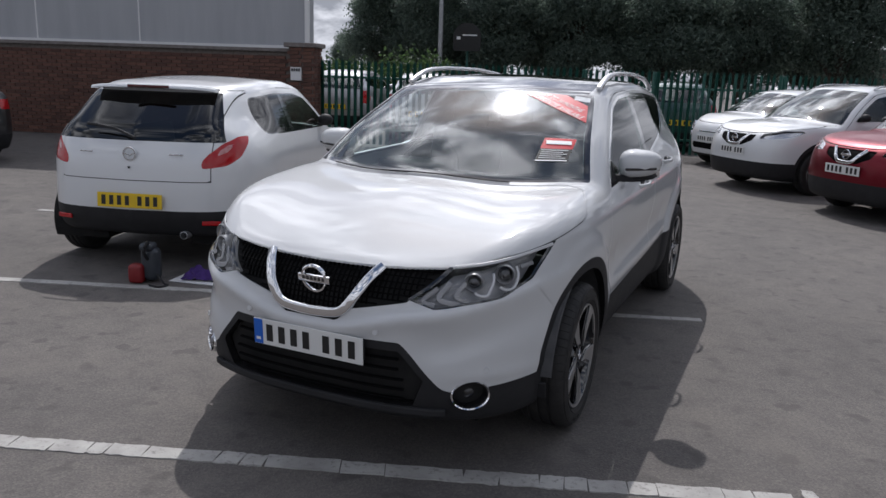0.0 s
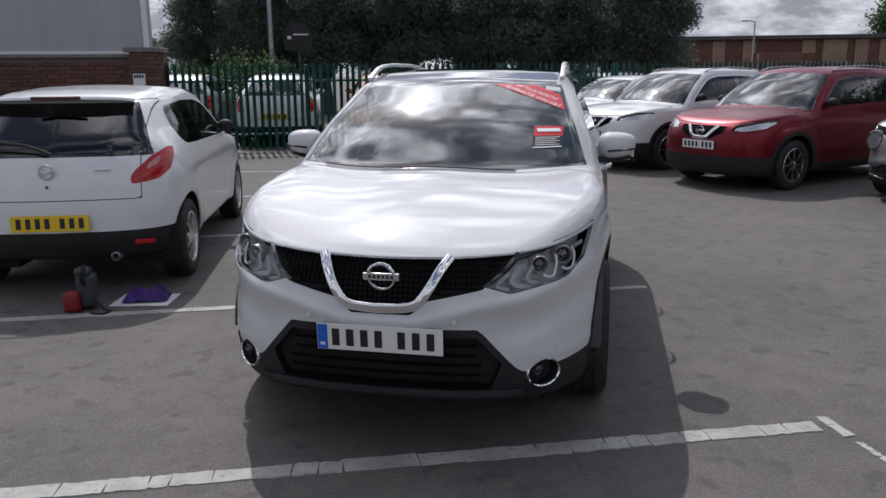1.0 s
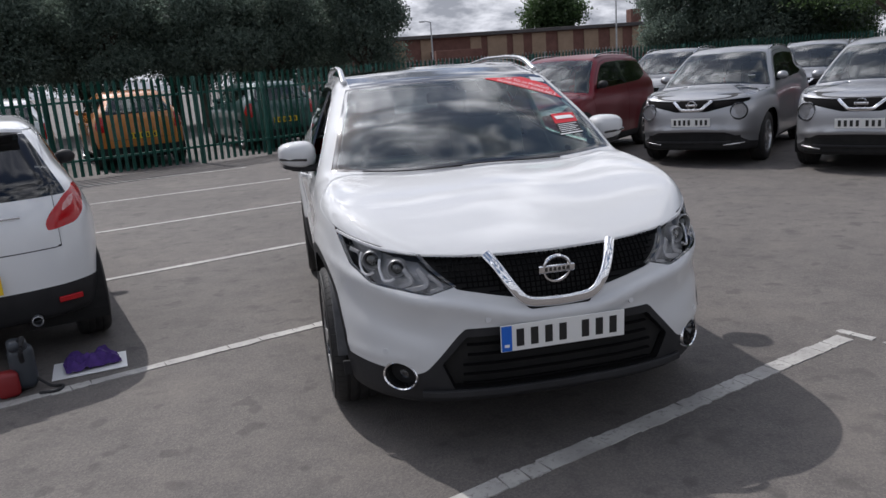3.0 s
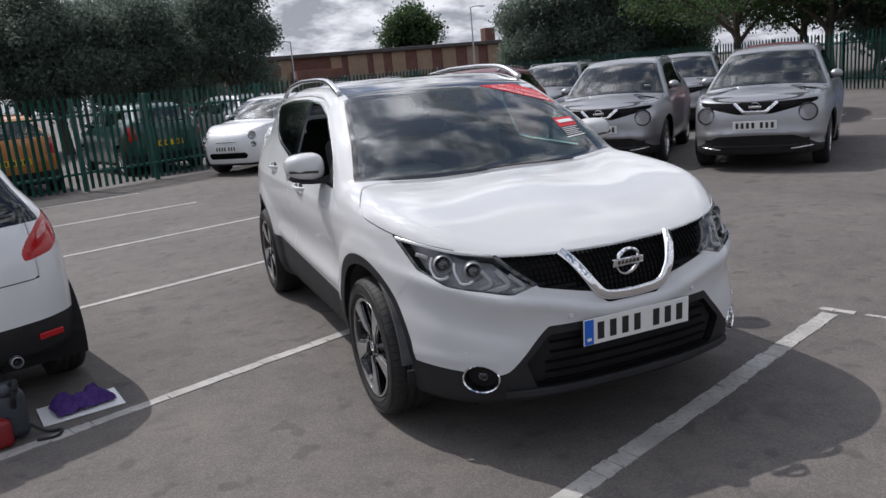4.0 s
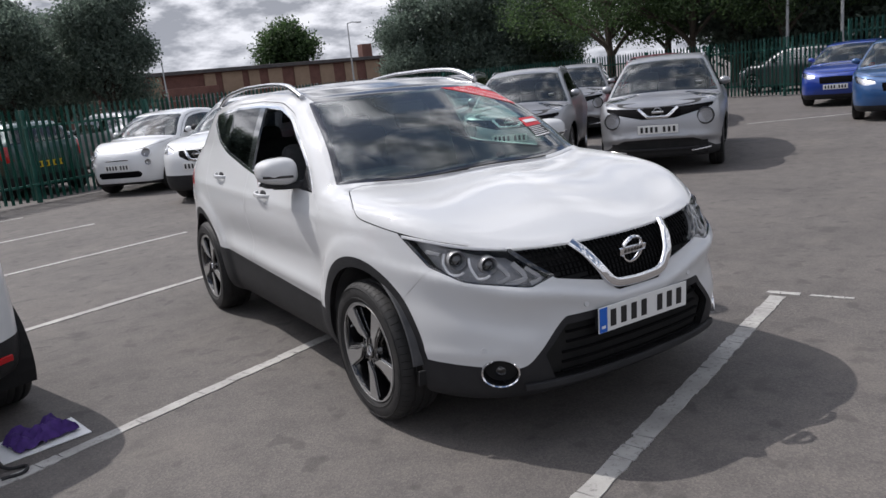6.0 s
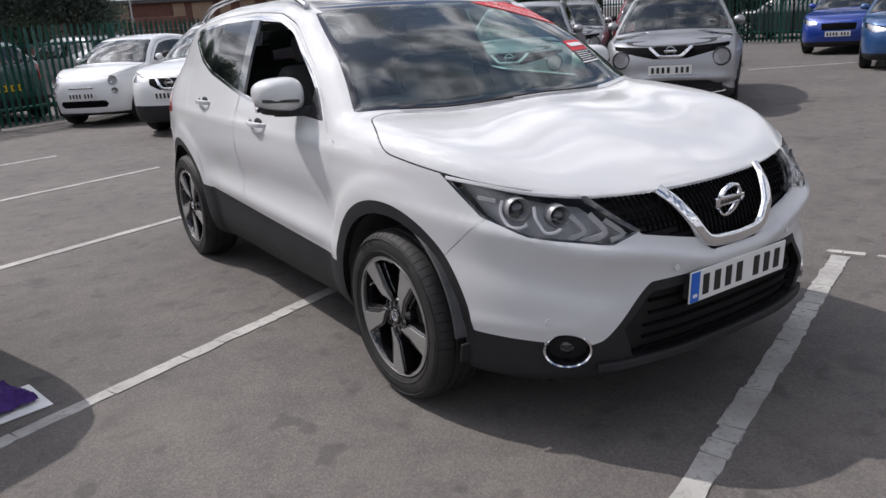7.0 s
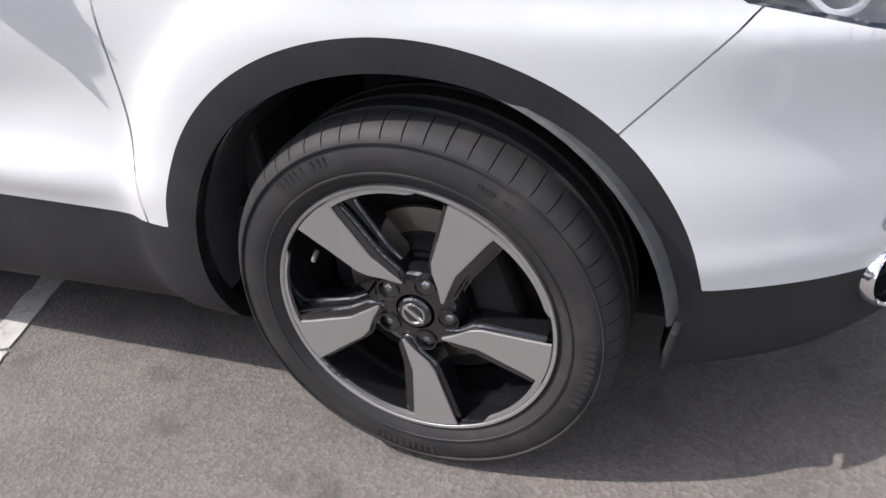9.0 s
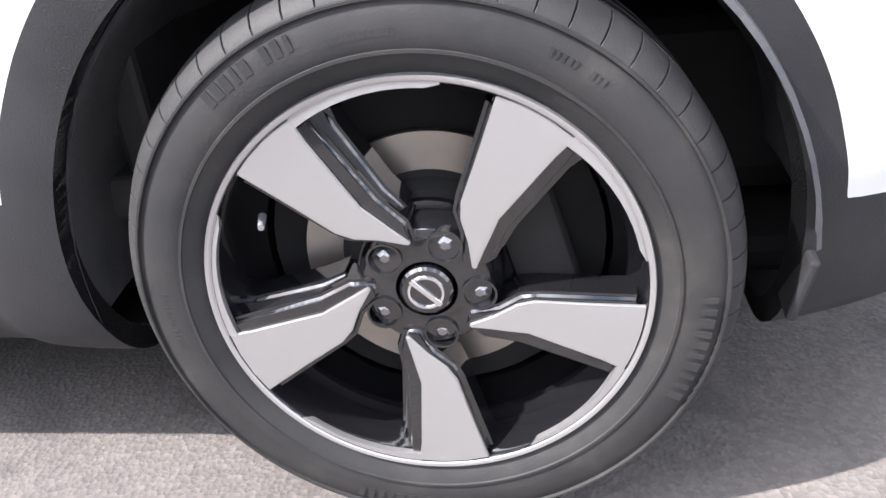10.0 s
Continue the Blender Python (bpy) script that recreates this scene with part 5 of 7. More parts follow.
seat(-0.37, 2.02)
seat(0.37, 2.02)
seat(0, 2.95, True)
part("cabin_floor", box((1.5, 2.9, 0.06), (0, 2.6, 0.40), 0.01), M_dash, main_car)
part("boot_cover", box((1.2, 0.75, 0.03), (0, 3.70, 0.98), 0.008), M_dash, main_car)
part("firewall", box((1.45, 0.05, 0.70), (0, 1.25, 0.66), 0.01), M_dash, main_car)
part("rear_view_mirror", box((0.25, 0.035, 0.07), (0, 1.86, 1.395), 0.02, segments=3), M_dash, main_car)
# print on the sash and the notice, as plain bars under the glass


def glass_point(x, yy, lift=0.003):
    lo, hi = yy - 0.1, yy + 0.6
    for _ in range(30):
        mid = (lo + hi) / 2
        if Q.lag(np.array([abs(x)]), np.array([mid]))[0] < yy:
            lo = mid
        else:
            hi = mid
    return Vector((x, lo, surf_z(abs(x), lo) + lift))


def glass_bar(a, b, w, mat, name="print_bar"):
    pts = [glass_point(a[0] + (b[0] - a[0]) * k / 4, a[1] + (b[1] - a[1]) * k / 4) for k in range(5)]
    part(name, sweep(pts, w, 0.0015, up=(0, -0.5, 0.85)), mat, main_car)


def glass_words(words, a, b, tall):
    """Words laid on the screen along a line from a to b."""
    cu = bpy.data.curves.new("words", "FONT")
    cu.body = words
    cu.resolution_u = 2
    tmp = bpy.data.objects.new("words", cu)
    me = bpy.data.meshes.new_from_object(tmp)
    bpy.data.objects.remove(tmp)
    me.name = "sash_words"
    me.materials.append(M_barw)
    xs = [v.co.x for v in me.vertices]
    lo, wide = min(xs), max(xs) - min(xs)
    ux, uy = b[0] - a[0], b[1] - a[1]
    ln = math.hypot(ux, uy)
    for v in me.vertices:
        t, h = (v.co.x - lo) / wide, v.co.y / 0.7 * tall
        v.co = glass_point(a[0] + ux * t - uy / ln * h, a[1] + uy * t + ux / ln * h, 0.006)
    ob = new("sash_words", me)
    ob.parent = main_car
    return ob


glass_words("UP TO 24 MONTHS", (0.345, 1.744), (0.585, 1.590), 0.032)
glass_words("GUARANTEE AVAILABLE", (0.285, 1.728), (0.605, 1.518), 0.032)
glass_bar((0.505, 1.308), (0.625, 1.308), 0.035, M_barw)
for i in range(5):
    glass_bar((0.50, 1.255 - 0.0125 * i), (0.625 - 0.02 * (i % 2), 1.255 - 0.0125 * i), 0.005, M_barw)
glass_bar((0.49, 1.19), (0.638, 1.19), 0.010, M_barw)
glass_bar((0.515, 1.742), (0.60, 1.728), 0.048, M_label, "paper_label")

# ---- other cars ----


def hull_of(L, W, H, hf, hc, yc, yt, yr, wf, wb, arch=0.39, bottom=0.19, lean=0.22, blunt=0.0, taper=0.10):
    """The hull of an everyday car: length, width, height, bonnet's front and rear height, foot and top of the screen, end of the roof, front axle, wheelbase."""
    h = W / 2
    return Hull(front=[(0.16, 0.13), (0.24, 0.05), (0.35, 0.015), (0.5, 0.0), (hf - 0.18, 0.012), (hf - 0.07, 0.05), (hf, 0.10), (hf + 0.15, 0.18), (hf + 0.3, 0.27)],
                tail=[(0.2, L - 0.1), (0.4, L), (0.6, L), (0.85, L - 0.02), (hc, L - 0.07), (hc + 0.1, L - 0.12), (H - 0.12, yr + 0.13), (H + 0.02, yr + 0.02)],
                top=[(-0.1, hf - 0.10), (0.0, hf - 0.055), (0.1, hf), (0.28, hf + 0.4 * (hc - hf)), (0.62 * yc, hf + 0.78 * (hc - hf)), (yc - 0.01, hc), (yc, hc + 0.002), (yc * 0.67 + yt * 0.33, hc * 0.67 + (H - 0.055) * 0.33 + 0.036), (yc * 0.33 + yt * 0.67, hc * 0.33 + (H - 0.055) * 0.67 + 0.034), (yt, H - 0.055),
                     (yt + 0.3, H - 0.012), (0.5 * (yt + yr), H), (yr - 0.2, H - 0.03), (yr + 0.15, H - 0.085), (L, H - 0.2)],
                side=[(0.18, h - 0.10), (0.3, h - 0.035), (0.5, h - 0.018), (0.7, h - 0.008), (0.85, h - 0.005), (hc - 0.06, h - 0.028), (hc + 0.04, h - 0.065), (H - 0.15, h - lean), (H, h - lean - 0.08)],
                nose=[(0.0, 0.0), (0.3, 0.015), (0.5, 0.06 - 0.03 * blunt), (h - 0.2, 0.16 - 0.06 * blunt), (h - 0.08, 0.36 - 0.1 * blunt), (h, 0.62), (h + 0.08, 1.0)],
                rump=[(0.0, 0.0), (0.4, 0.03), (h - 0.25, 0.08), (h - 0.1, 0.2), (h, 0.42), (h + 0.08, 0.8)],
                bottom=bottom, wheels=(wf, wf + wb), arch=arch, crown=0.08, bow=0.28, bow_end=yt + 0.3, edge=0.08, taper=taper,
                extra=lambda x, y: 0.05 * x * x * np.clip((yc + 0.1 - y) / 0.3, 0, 1))


def plain_car(name, h, paint_mat, label, group="parked cars", yc=1.0, yt=1.8, wheel_r=0.32, rim_r=0.21, spokes=7, rim_mat=None, step=0.034,
              hf=0.8, hc=1.0, lamp=None, grille=None, low_z=0.36, clad=None, plate_z=0.5, rear_plate=None, side_end=None, bpillar=None, tail_poly=None, tail_glass=None,
              tail_mat=None, privacy=False, rear_low=0.42, front=True, mirrors=None, mirror_mat=None, gate_low=0.56, corner=0.0, rise=(0.06, 0.15), tail_core=None):
    """A parked car: hull, cut into bonnet, doors, glass and lamps."""
    th = thing(name, Matrix.Identity(4), label, "car", group)
    s = Shell(h, step)
    L, H = h.length, h.height
    wz = wheel_r
    ra = wheel_r + 0.055
    rads = [lambda p, w=w: np.hypot(p[:, 1] - w, p[:, 2] - wz) for w in h.wheels]
    s.drop(lambda p: np.minimum(*[np.where(p[:, 0] > 0.45, r(p) - ra, 1.0) for r in rads]))
    side_end = side_end or L - 0.55
    bpillar = bpillar or 0.5 * (yc + 0.35 + side_end) + 0.1
    bz = Curve([(yc, hc + 0.0), (yc + 0.5, hc + 0.015), (side_end - 0.5, hc + rise[0]), (side_end, hc + rise[1])], 0.05)

    def screen(p):
        yy = h.lag(p[:, 0], p[:, 1])
        return np.maximum(np.maximum(np.maximum(yc + 0.02 - yy, yy - yt), p[:, 0] - (h.side(p[:, 2]) - 0.05)), hc - 0.08 - p[:, 2])

    def window(p):
        x, y, z = p.T
        low = smax(bz(y) - z, y - side_end, corner) if corner else np.maximum(bz(y) - z, y - side_end)
        low = smax(low, z - (h.topz(x, y) - 0.10), corner * 0.5) if corner else np.maximum(low, z - (h.topz(x, y) - 0.10))
        return np.maximum(low, yc + 0.34 - y + np.where(x < 0.35, 5.0, 0.0))

    s.panel("glass", screen)
    s.panel("seal", window)
    s.panel("window", window, ("seal",), -0.012)
    s.panel("seal", lambda p: np.abs(p[:, 1] - bpillar) - 0.04, ("window",))
    s.panel("rear_window", lambda p: 1 * (bpillar - p[:, 1]), ("window",))
    zhd = lambda p: np.maximum(np.maximum(np.interp(p[:, 1], [0, 0.1, 0.3, yc], [hf - 0.03, hf - 0.02, hf + 0.05, hc - 0.045]) - p[:, 2], h.lag(p[:, 0], p[:, 1]) - yc + 0.01), p[:, 0] - h.width + 0.06)
    s.seam("bonnet", zhd, ("body",), 0.007)
    if lamp:
        s.panel("lamp", lambda p: inside_poly(lamp, 0.66 * p[:, 0] + 0.75 * p[:, 1], p[:, 2]) + np.where(p[:, 1] > 1.2, 5, 0), ("body", "bonnet", "gap"))
    if grille:
        s.panel("grille", lambda p: inside_poly(grille, p[:, 0], p[:, 2]) + np.where(p[:, 1] > 0.5, 5, 0), ("body", "bonnet", "gap"))
    tg = tail_glass or (hc + 0.05, H - 0.15, 0.17)
    s.panel("backlight", lambda p: np.maximum(np.maximum(tg[0] - p[:, 2], p[:, 2] - tg[1]), np.maximum(p[:, 0] - (h.side(p[:, 2]) - tg[2]), L - 0.75 - p[:, 1]) + np.where(p[:, 1] < L * 0.75, 5, 0)))
    if tail_poly:
        s.panel("tail", lambda p: inside_poly(tail_poly, 0.66 * p[:, 0] + 0.75 * (L - p[:, 1]), p[:, 2]) + np.where(p[:, 1] < L * 0.6, 5, 0))
        if tail_core:
            s.panel("core", lambda p: inside_poly(tail_core, 0.66 * p[:, 0] + 0.75 * (L - p[:, 1]), p[:, 2]) + np.where(p[:, 1] < L * 0.6, 5, 0), ("tail",))
    s.panel("low", lambda p: np.where(p[:, 1] < L * 0.5, p[:, 2] - np.where(p[:, 1] < h.wheels[0], low_z(p[:, 0]) if callable(low_z) else low_z, 0.27), p[:, 2] - np.where(p[:, 1] > h.wheels[1], rear_low, 0.27)))
    if clad:
        s.panel("low", lambda p: np.minimum(np.minimum(*[r(p) for r in rads]) - ra - 0.055, p[:, 2] - clad))
    dF = lambda p: np.interp(p[:, 2], [0.3, 0.8, hc, hc + 0.1, H], [yc + 0.36, yc + 0.30, yc + 0.18, yc + 0.26, yt + 0.05])
    s.seam("door", lambda p: np.maximum(np.maximum(dF(p) - p[:, 1], p[:, 1] - bpillar), np.maximum(p[:, 2] - (h.topz(p[:, 0], p[:, 1]) - 0.055), 0.45 - p[:, 0])), ("body",), 0.007)
    s.seam("tailgate", lambda p: np.maximum(np.maximum(L - 0.85 - p[:, 1] + np.where(p[:, 1] < L * 0.75, 5, 0), p[:, 0] - h.width + 0.24), np.maximum(gate_low - p[:, 2], p[:, 2] - H + 0.10)), ("body",), 0.007)
    s.make("body_shell", "body", paint_mat, th)
    s.make("bonnet", "bonnet", paint_mat, th)
    s.make("tailgate", "tailgate", paint_mat, th)
    s.make("panel_gap", "gap", M_gap, th, lift=-0.007, skirt=0)
    s.make("windscreen", "glass", M_pane, th, skirt=0.004)
    s.make("rear_window", "backlight", M_privacy if privacy else M_tint, th, skirt=0.004)
    s.make("lower_trim", "low", M_plastic, th)
    s.make("grille", "grille", M_grille, th, lift=-0.012)
    for sd in (-1, 1):
        s.make("door", "door", paint_mat, th, side=sd)
        s.make("window_seal", "seal", M_gloss, th, side=sd)
        s.make("front_side_window", "window", M_tint, th, side=sd, skirt=0.004)
        s.make("rear_side_window", "rear_window", M_privacy if privacy else M_tint, th, side=sd, skirt=0.004)
        if lamp:
            hl = s.make("headlight", "lamp", M_lens, th, side=sd, skirt=0.004)
            s.make("headlight_reflector", "lamp", M_satin, th, side=sd, skirt=0, lift=-0.035)
        if tail_poly:
            tl = s.make("tail_light", "tail", tail_mat or M_redlens, th, side=sd)
            if tail_core:
                s.make("tail_light_core", "core", M_core, tl, "pale clear part of the tail light", side=sd)
        for w in h.wheels:
            plain_wheel(th, (sd * (h.width - 0.118), w, wheel_r), 180 if sd < 0 else 0, wheel_r, rim_r, spokes, rim_mat or M_satin)
            bm = bmesh.new()
            arc = [(w + ra * 1.02 * math.sin(radians(a)), wz + ra * 1.02 * math.cos(radians(a))) for a in range(-110, 111, 11)]
            inn = [bm.verts.new((sd * 0.35, y, z)) for y, z in arc]
            outv = [bm.verts.new((sd * (h.width - 0.035), y, z)) for y, z in arc]
            for i in range(len(arc) - 1):
                bm.faces.new((inn[i], inn[i + 1], outv[i + 1], outv[i]))
            bm.faces.new(inn)
            part("arch_liner", bm, M_under, th)
        # mirrors
        my, mz = (mirrors or (yc + 0.58, hc + 0.09))
        bm = bmesh.new()
        bmesh.ops.create_uvsphere(bm, u_segments=16, v_segments=10, radius=1)
        x0 = surf_x(my, mz, h)
        for v in bm.verts:
            v.co = (sd * (x0 + 0.09 + 0.08 * v.co.x), my + 0.06 * v.co.y, mz + 0.06 * v.co.z)
        part("door_mirror", bm, mirror_mat or paint_mat, th, "", "all")
        part("mirror_arm", box((0.10, 0.05, 0.03), (sd * (x0 + 0.02), my, mz - 0.045), 0.008), M_plastic, th)
    part("underbody", box((h.width * 1.4, L - 0.5, 0.06), (0, L / 2, h.bottom + 0.05), 0.01), M_under, th)
    part("cabin", box((h.width * 1.6, L * 0.5, 0.25), (0, yc + 0.3 + L * 0.25, hc - 0.28), 0.05), M_dash, th)
    for sx in (-0.36, 0.36):
        part("front_seat", box((0.46, 0.14, 0.55), (sx, yt + 0.38, hc + 0.02), 0.06, rot=(-14, 0, 0)), M_seat, th, "", True)
        part("headrest", box((0.24, 0.10, 0.15), (sx, yt + 0.47, hc + 0.34), 0.04, rot=(-12, 0, 0)), M_seat, th, "", True)
    if front:
        number_plate(th, pose(0, surf_y(0, plate_z, h) - 0.008, plate_z, 2, 0, 0), M_plate_w, 7)
    if rear_plate:
        number_plate(th, pose(0, rear_plate[1], rear_plate[0], -4, 0, 180), M_plate_y, 7)
    return th, s


def nose_at(front, beta):
    return pose(front[0], front[1], 0, 0, 0, -beta)


def tail_at(rear, beta, L):
    """The pose of a car whose tail stands at rear; beta: the bearing of its tail."""
    return pose(rear[0], rear[1], 0, 0, 0, -beta) @ Matrix.Translation((0, -L, 0))


# silver small crossovers with round lamps
hj = hull_of(4.13, 1.70, 1.565, 0.90, 1.03, 0.98, 1.75, 3.55, 0.82, 2.53, arch=0.41, bottom=0.21, blunt=0.5)
hj.flank = lambda y, z: 0.021 * sum(1 - np.tanh((np.hypot(y - w, z - 0.40) - 0.56) / 0.06) for w in (0.82, 3.35)) - 0.02 * np.exp(-((z - 0.72) / 0.14) ** 2) * np.exp(-((y - 2.1) / 0.6) ** 4)
hj.ledge = lambda x, z: 0.03 * np.exp(-((z - 0.50 + 0.10 * x * x) / 0.035) ** 2) - 0.03 * np.exp(-((z - 0.40) / 0.05) ** 2)
small_suv, sj = plain_car("small_crossover", hj, M_silver, "silver small crossover with round headlamps and black sills", "silver crossovers", yc=0.98, yt=1.70, wheel_r=0.335, rim_r=0.225, spokes=10,
                     hf=0.90, hc=1.03, lamp=[(0.64, 0.93), (0.78, 0.93), (1.08, 1.01), (1.0, 1.04), (0.72, 0.985)],
                     grille=[(-0.3, 0.735), (0.2, 0.735), (0.48, 0.80), (0.70, 0.86), (0.72, 0.905), (0.3, 0.885), (-0.3, 0.885)], low_z=lambda x: np.interp(x, [0.0, 0.45, 0.60, 0.72, 0.9], [0.475, 0.465, 0.40, 0.33, 0.30]), plate_z=0.60,
                     tail_poly=[(0.5, 0.95), (0.8, 0.95), (0.85, 1.1), (0.6, 1.15)], mirrors=(1.50, 1.12), privacy=True)
vx = [(-0.25, 0.87), (-0.17, 0.80), (-0.12, 0.765), (0, 0.76), (0.12, 0.765), (0.17, 0.80), (0.25, 0.87)]
part("chrome_grille_bar", sweep(soft([(x, surf_y(abs(x), z, hj) + 0.0, z) for x, z in vx], 4), 0.045, 0.02), M_chrome, small_suv, "", True)
bm = lathe([(0.0, 0.062), (0.012, 0.06), (0.012, 0.05), (0.0, 0.048)], 28)
bmesh.ops.rotate(bm, matrix=Matrix.Rotation(radians(-90), 3, "Z"), verts=bm.verts)
box((0.15, 0.012, 0.03), (0, -0.006, 0), 0.003, bm)
bmesh.ops.translate(bm, vec=(0, surf_y(0, 0.825, hj) - 0.01, 0.825), verts=bm.verts)
part("badge", bm, M_chrome, small_suv, "plain chrome ring and bar badge", True)
for sd in (-1, 1):
    jx, jz = 0.60, 0.735
    jn = Vector((sd * 0.25, -0.97, 0.05)).normalized()
    jm = frame_at(Vector((sd * jx, surf_y(jx, jz, hj), jz)) + jn * 0.016, jn)
    for nm, prof, mt in (("headlight_ring", [(-0.05, 0.120), (0.010, 0.114), (0.016, 0.104), (0.002, 0.094)], M_gloss), ("headlight_bowl", [(0.004, 0.096), (-0.006, 0.088), (-0.008, 0.05), (-0.002, 0.048), (-0.002, 0.0001)], M_chevron)):
        bm = lathe(prof, 32)
        bmesh.ops.rotate(bm, matrix=Matrix.Rotation(radians(-90), 3, "Z"), verts=bm.verts)
        bmesh.ops.transform(bm, matrix=jm, verts=bm.verts)
        part(nm, bm, mt, small_suv, "", True)
    bm = lathe([(0.008, 0.096), (0.016, 0.06), (0.02, 0.0001)], 28)
    bmesh.ops.rotate(bm, matrix=Matrix.Rotation(radians(-90), 3, "Z"), verts=bm.verts)
    bmesh.ops.transform(bm, matrix=jm, verts=bm.verts)
    part("headlight_lens", bm, M_lens, small_suv, "", True)
    part("roof_rail", sweep([(sd * (0.56 - 0.02 * k / 10), 1.95 + 1.4 * k / 10, surf_z(0.56, 1.95 + 1.4 * k / 10, hj) + 0.025 * math.sin(math.pi * k / 10) ** 0.3) for k in range(11)], 0.03, 0.02, up=(0, 0, 1)), M_satin, small_suv)
part("lower_intake", sweep([(x, surf_y(abs(x), 0.36, hj) + 0.006, 0.36) for x in np.linspace(-0.62, 0.62, 15)], 0.25, 0.010), M_under, small_suv, "black lower intake")
part("intake_bar", sweep([(x, surf_y(abs(x), 0.33, hj) - 0.006, 0.33) for x in np.linspace(-0.50, 0.50, 15)], 0.025, 0.012), M_plastic, small_suv)
for sd in (-1, 1):
    part("skid_corner", sweep([(sd * x, surf_y(x, 0.30, hj) - 0.004, 0.30 + 0.10 * (x - 0.5)) for x in np.linspace(0.42, 0.66, 7)], 0.022, 0.010), M_satin, small_suv)
bm = box((0.09, 0.004, 0.07))
bmesh.ops.transform(bm, matrix=pose(0.50, 1.20, 1.135, 60, 0, 0), verts=bm.verts)
part("permit_label", bm, M_label, small_suv, "pale windscreen label")
small_suv.matrix_basis = nose_at((5.53, 4.95), 52)
small_suv_b = copy_thing(small_suv, nose_at((4.42, 6.75), 47))
small_suv_c = copy_thing(small_suv, nose_at((8.6, 10.2), 47))
small_suv_c["label"] = "silver small crossover parked in the second row"

# white and red family crossovers
hq = hull_of(4.33, 1.785, 1.61, 0.88, 1.06, 1.02, 1.85, 3.7, 0.87, 2.63, arch=0.41, bottom=0.2, blunt=0.3)
q_lamp = [(0.36, 0.80), (0.50, 0.79), (0.78, 0.83), (0.98, 0.915), (0.98, 0.935), (0.7, 0.93), (0.42, 0.87)]
q_grille = [(-0.3, 0.68), (0.16, 0.68), (0.34, 0.76), (0.37, 0.85), (-0.3, 0.85)]


def family_crossover(paint_mat, label):
    th, s = plain_car("family_crossover", hq, paint_mat, label, "parked cars", yc=1.02, yt=1.80, wheel_r=0.335, rim_r=0.222, spokes=8, hf=0.88, hc=1.06, lamp=q_lamp, grille=q_grille,
                      low_z=0.46, clad=0.33, plate_z=0.60, tail_poly=[(0.45, 0.9), (0.8, 0.9), (0.85, 1.05), (0.5, 1.1)], privacy=True, mirrors=(1.56, 1.14), mirror_mat=M_plastic)
    vx = [(-0.24, 0.85), (-0.16, 0.76), (-0.10, 0.70), (0, 0.69), (0.10, 0.70), (0.16, 0.76), (0.24, 0.85)]
    part("chrome_grille_bar", sweep(soft([(x, surf_y(abs(x), z, hq), z) for x, z in vx], 4), 0.05, 0.02), M_chrome, th, "", True)
    bm = lathe([(0.0, 0.062), (0.012, 0.06), (0.012, 0.05), (0.0, 0.048)], 28)
    bmesh.ops.rotate(bm, matrix=Matrix.Rotation(radians(-90), 3, "Z"), verts=bm.verts)
    box((0.15, 0.012, 0.03), (0, -0.006, 0), 0.003, bm)
    bmesh.ops.translate(bm, vec=(0, surf_y(0, 0.78, hq) - 0.01, 0.78), verts=bm.verts)
    part("badge", bm, M_chrome, th, "plain chrome ring and bar badge", True)
    for sd in (-1, 1):
        part("roof_rail", sweep([(sd * 0.57, 1.98 + 1.5 * k / 10, surf_z(0.57, 1.98 + 1.5 * k / 10, hq) + 0.03 * math.sin(math.pi * k / 10) ** 0.3) for k in range(11)], 0.03, 0.02, up=(0, 0, 1)), M_satin, th)
    return th


white_q = family_crossover(M_white2, "white family crossover with black lower bumper")
white_q.matrix_basis = nose_at((0.72, 9.95), 46)
red_q = family_crossover(M_red, "dark red family crossover with chrome grille")
red_q.matrix_basis = nose_at((2.15, 8.0), 47)
red_q2 = copy_thing(red_q, nose_at((10.0, 9.0), 47))
red_q2["label"] = "dark red family crossover parked in the second row"
grey_q = family_crossover(M_grey, "dark grey family crossover in the second row")
grey_q.matrix_basis = nose_at((6.4, 12.2), 47)

# white retro city car
hs = hull_of(3.55, 1.63, 1.49, 0.84, 1.02, 0.78, 1.52, 2.85, 0.69, 2.30, arch=0.37, bottom=0.19, lean=0.2, blunt=0.5)
city, sc = plain_car("city_car", hs, M_white2, "small white retro city car with round lamps", "parked cars", yc=0.78, yt=1.46, wheel_r=0.30, rim_r=0.195, spokes=9, hf=0.84, hc=1.02,
                     grille=[(-0.5, 0.33), (0.42, 0.33), (0.48, 0.40), (0.42, 0.45), (-0.5, 0.45)], low_z=0.24, plate_z=0.53, tail_poly=[(0.5, 0.7), (0.7, 0.7), (0.7, 0.95), (0.5, 0.95)], bpillar=2.25, mirrors=(1.25, 1.08))
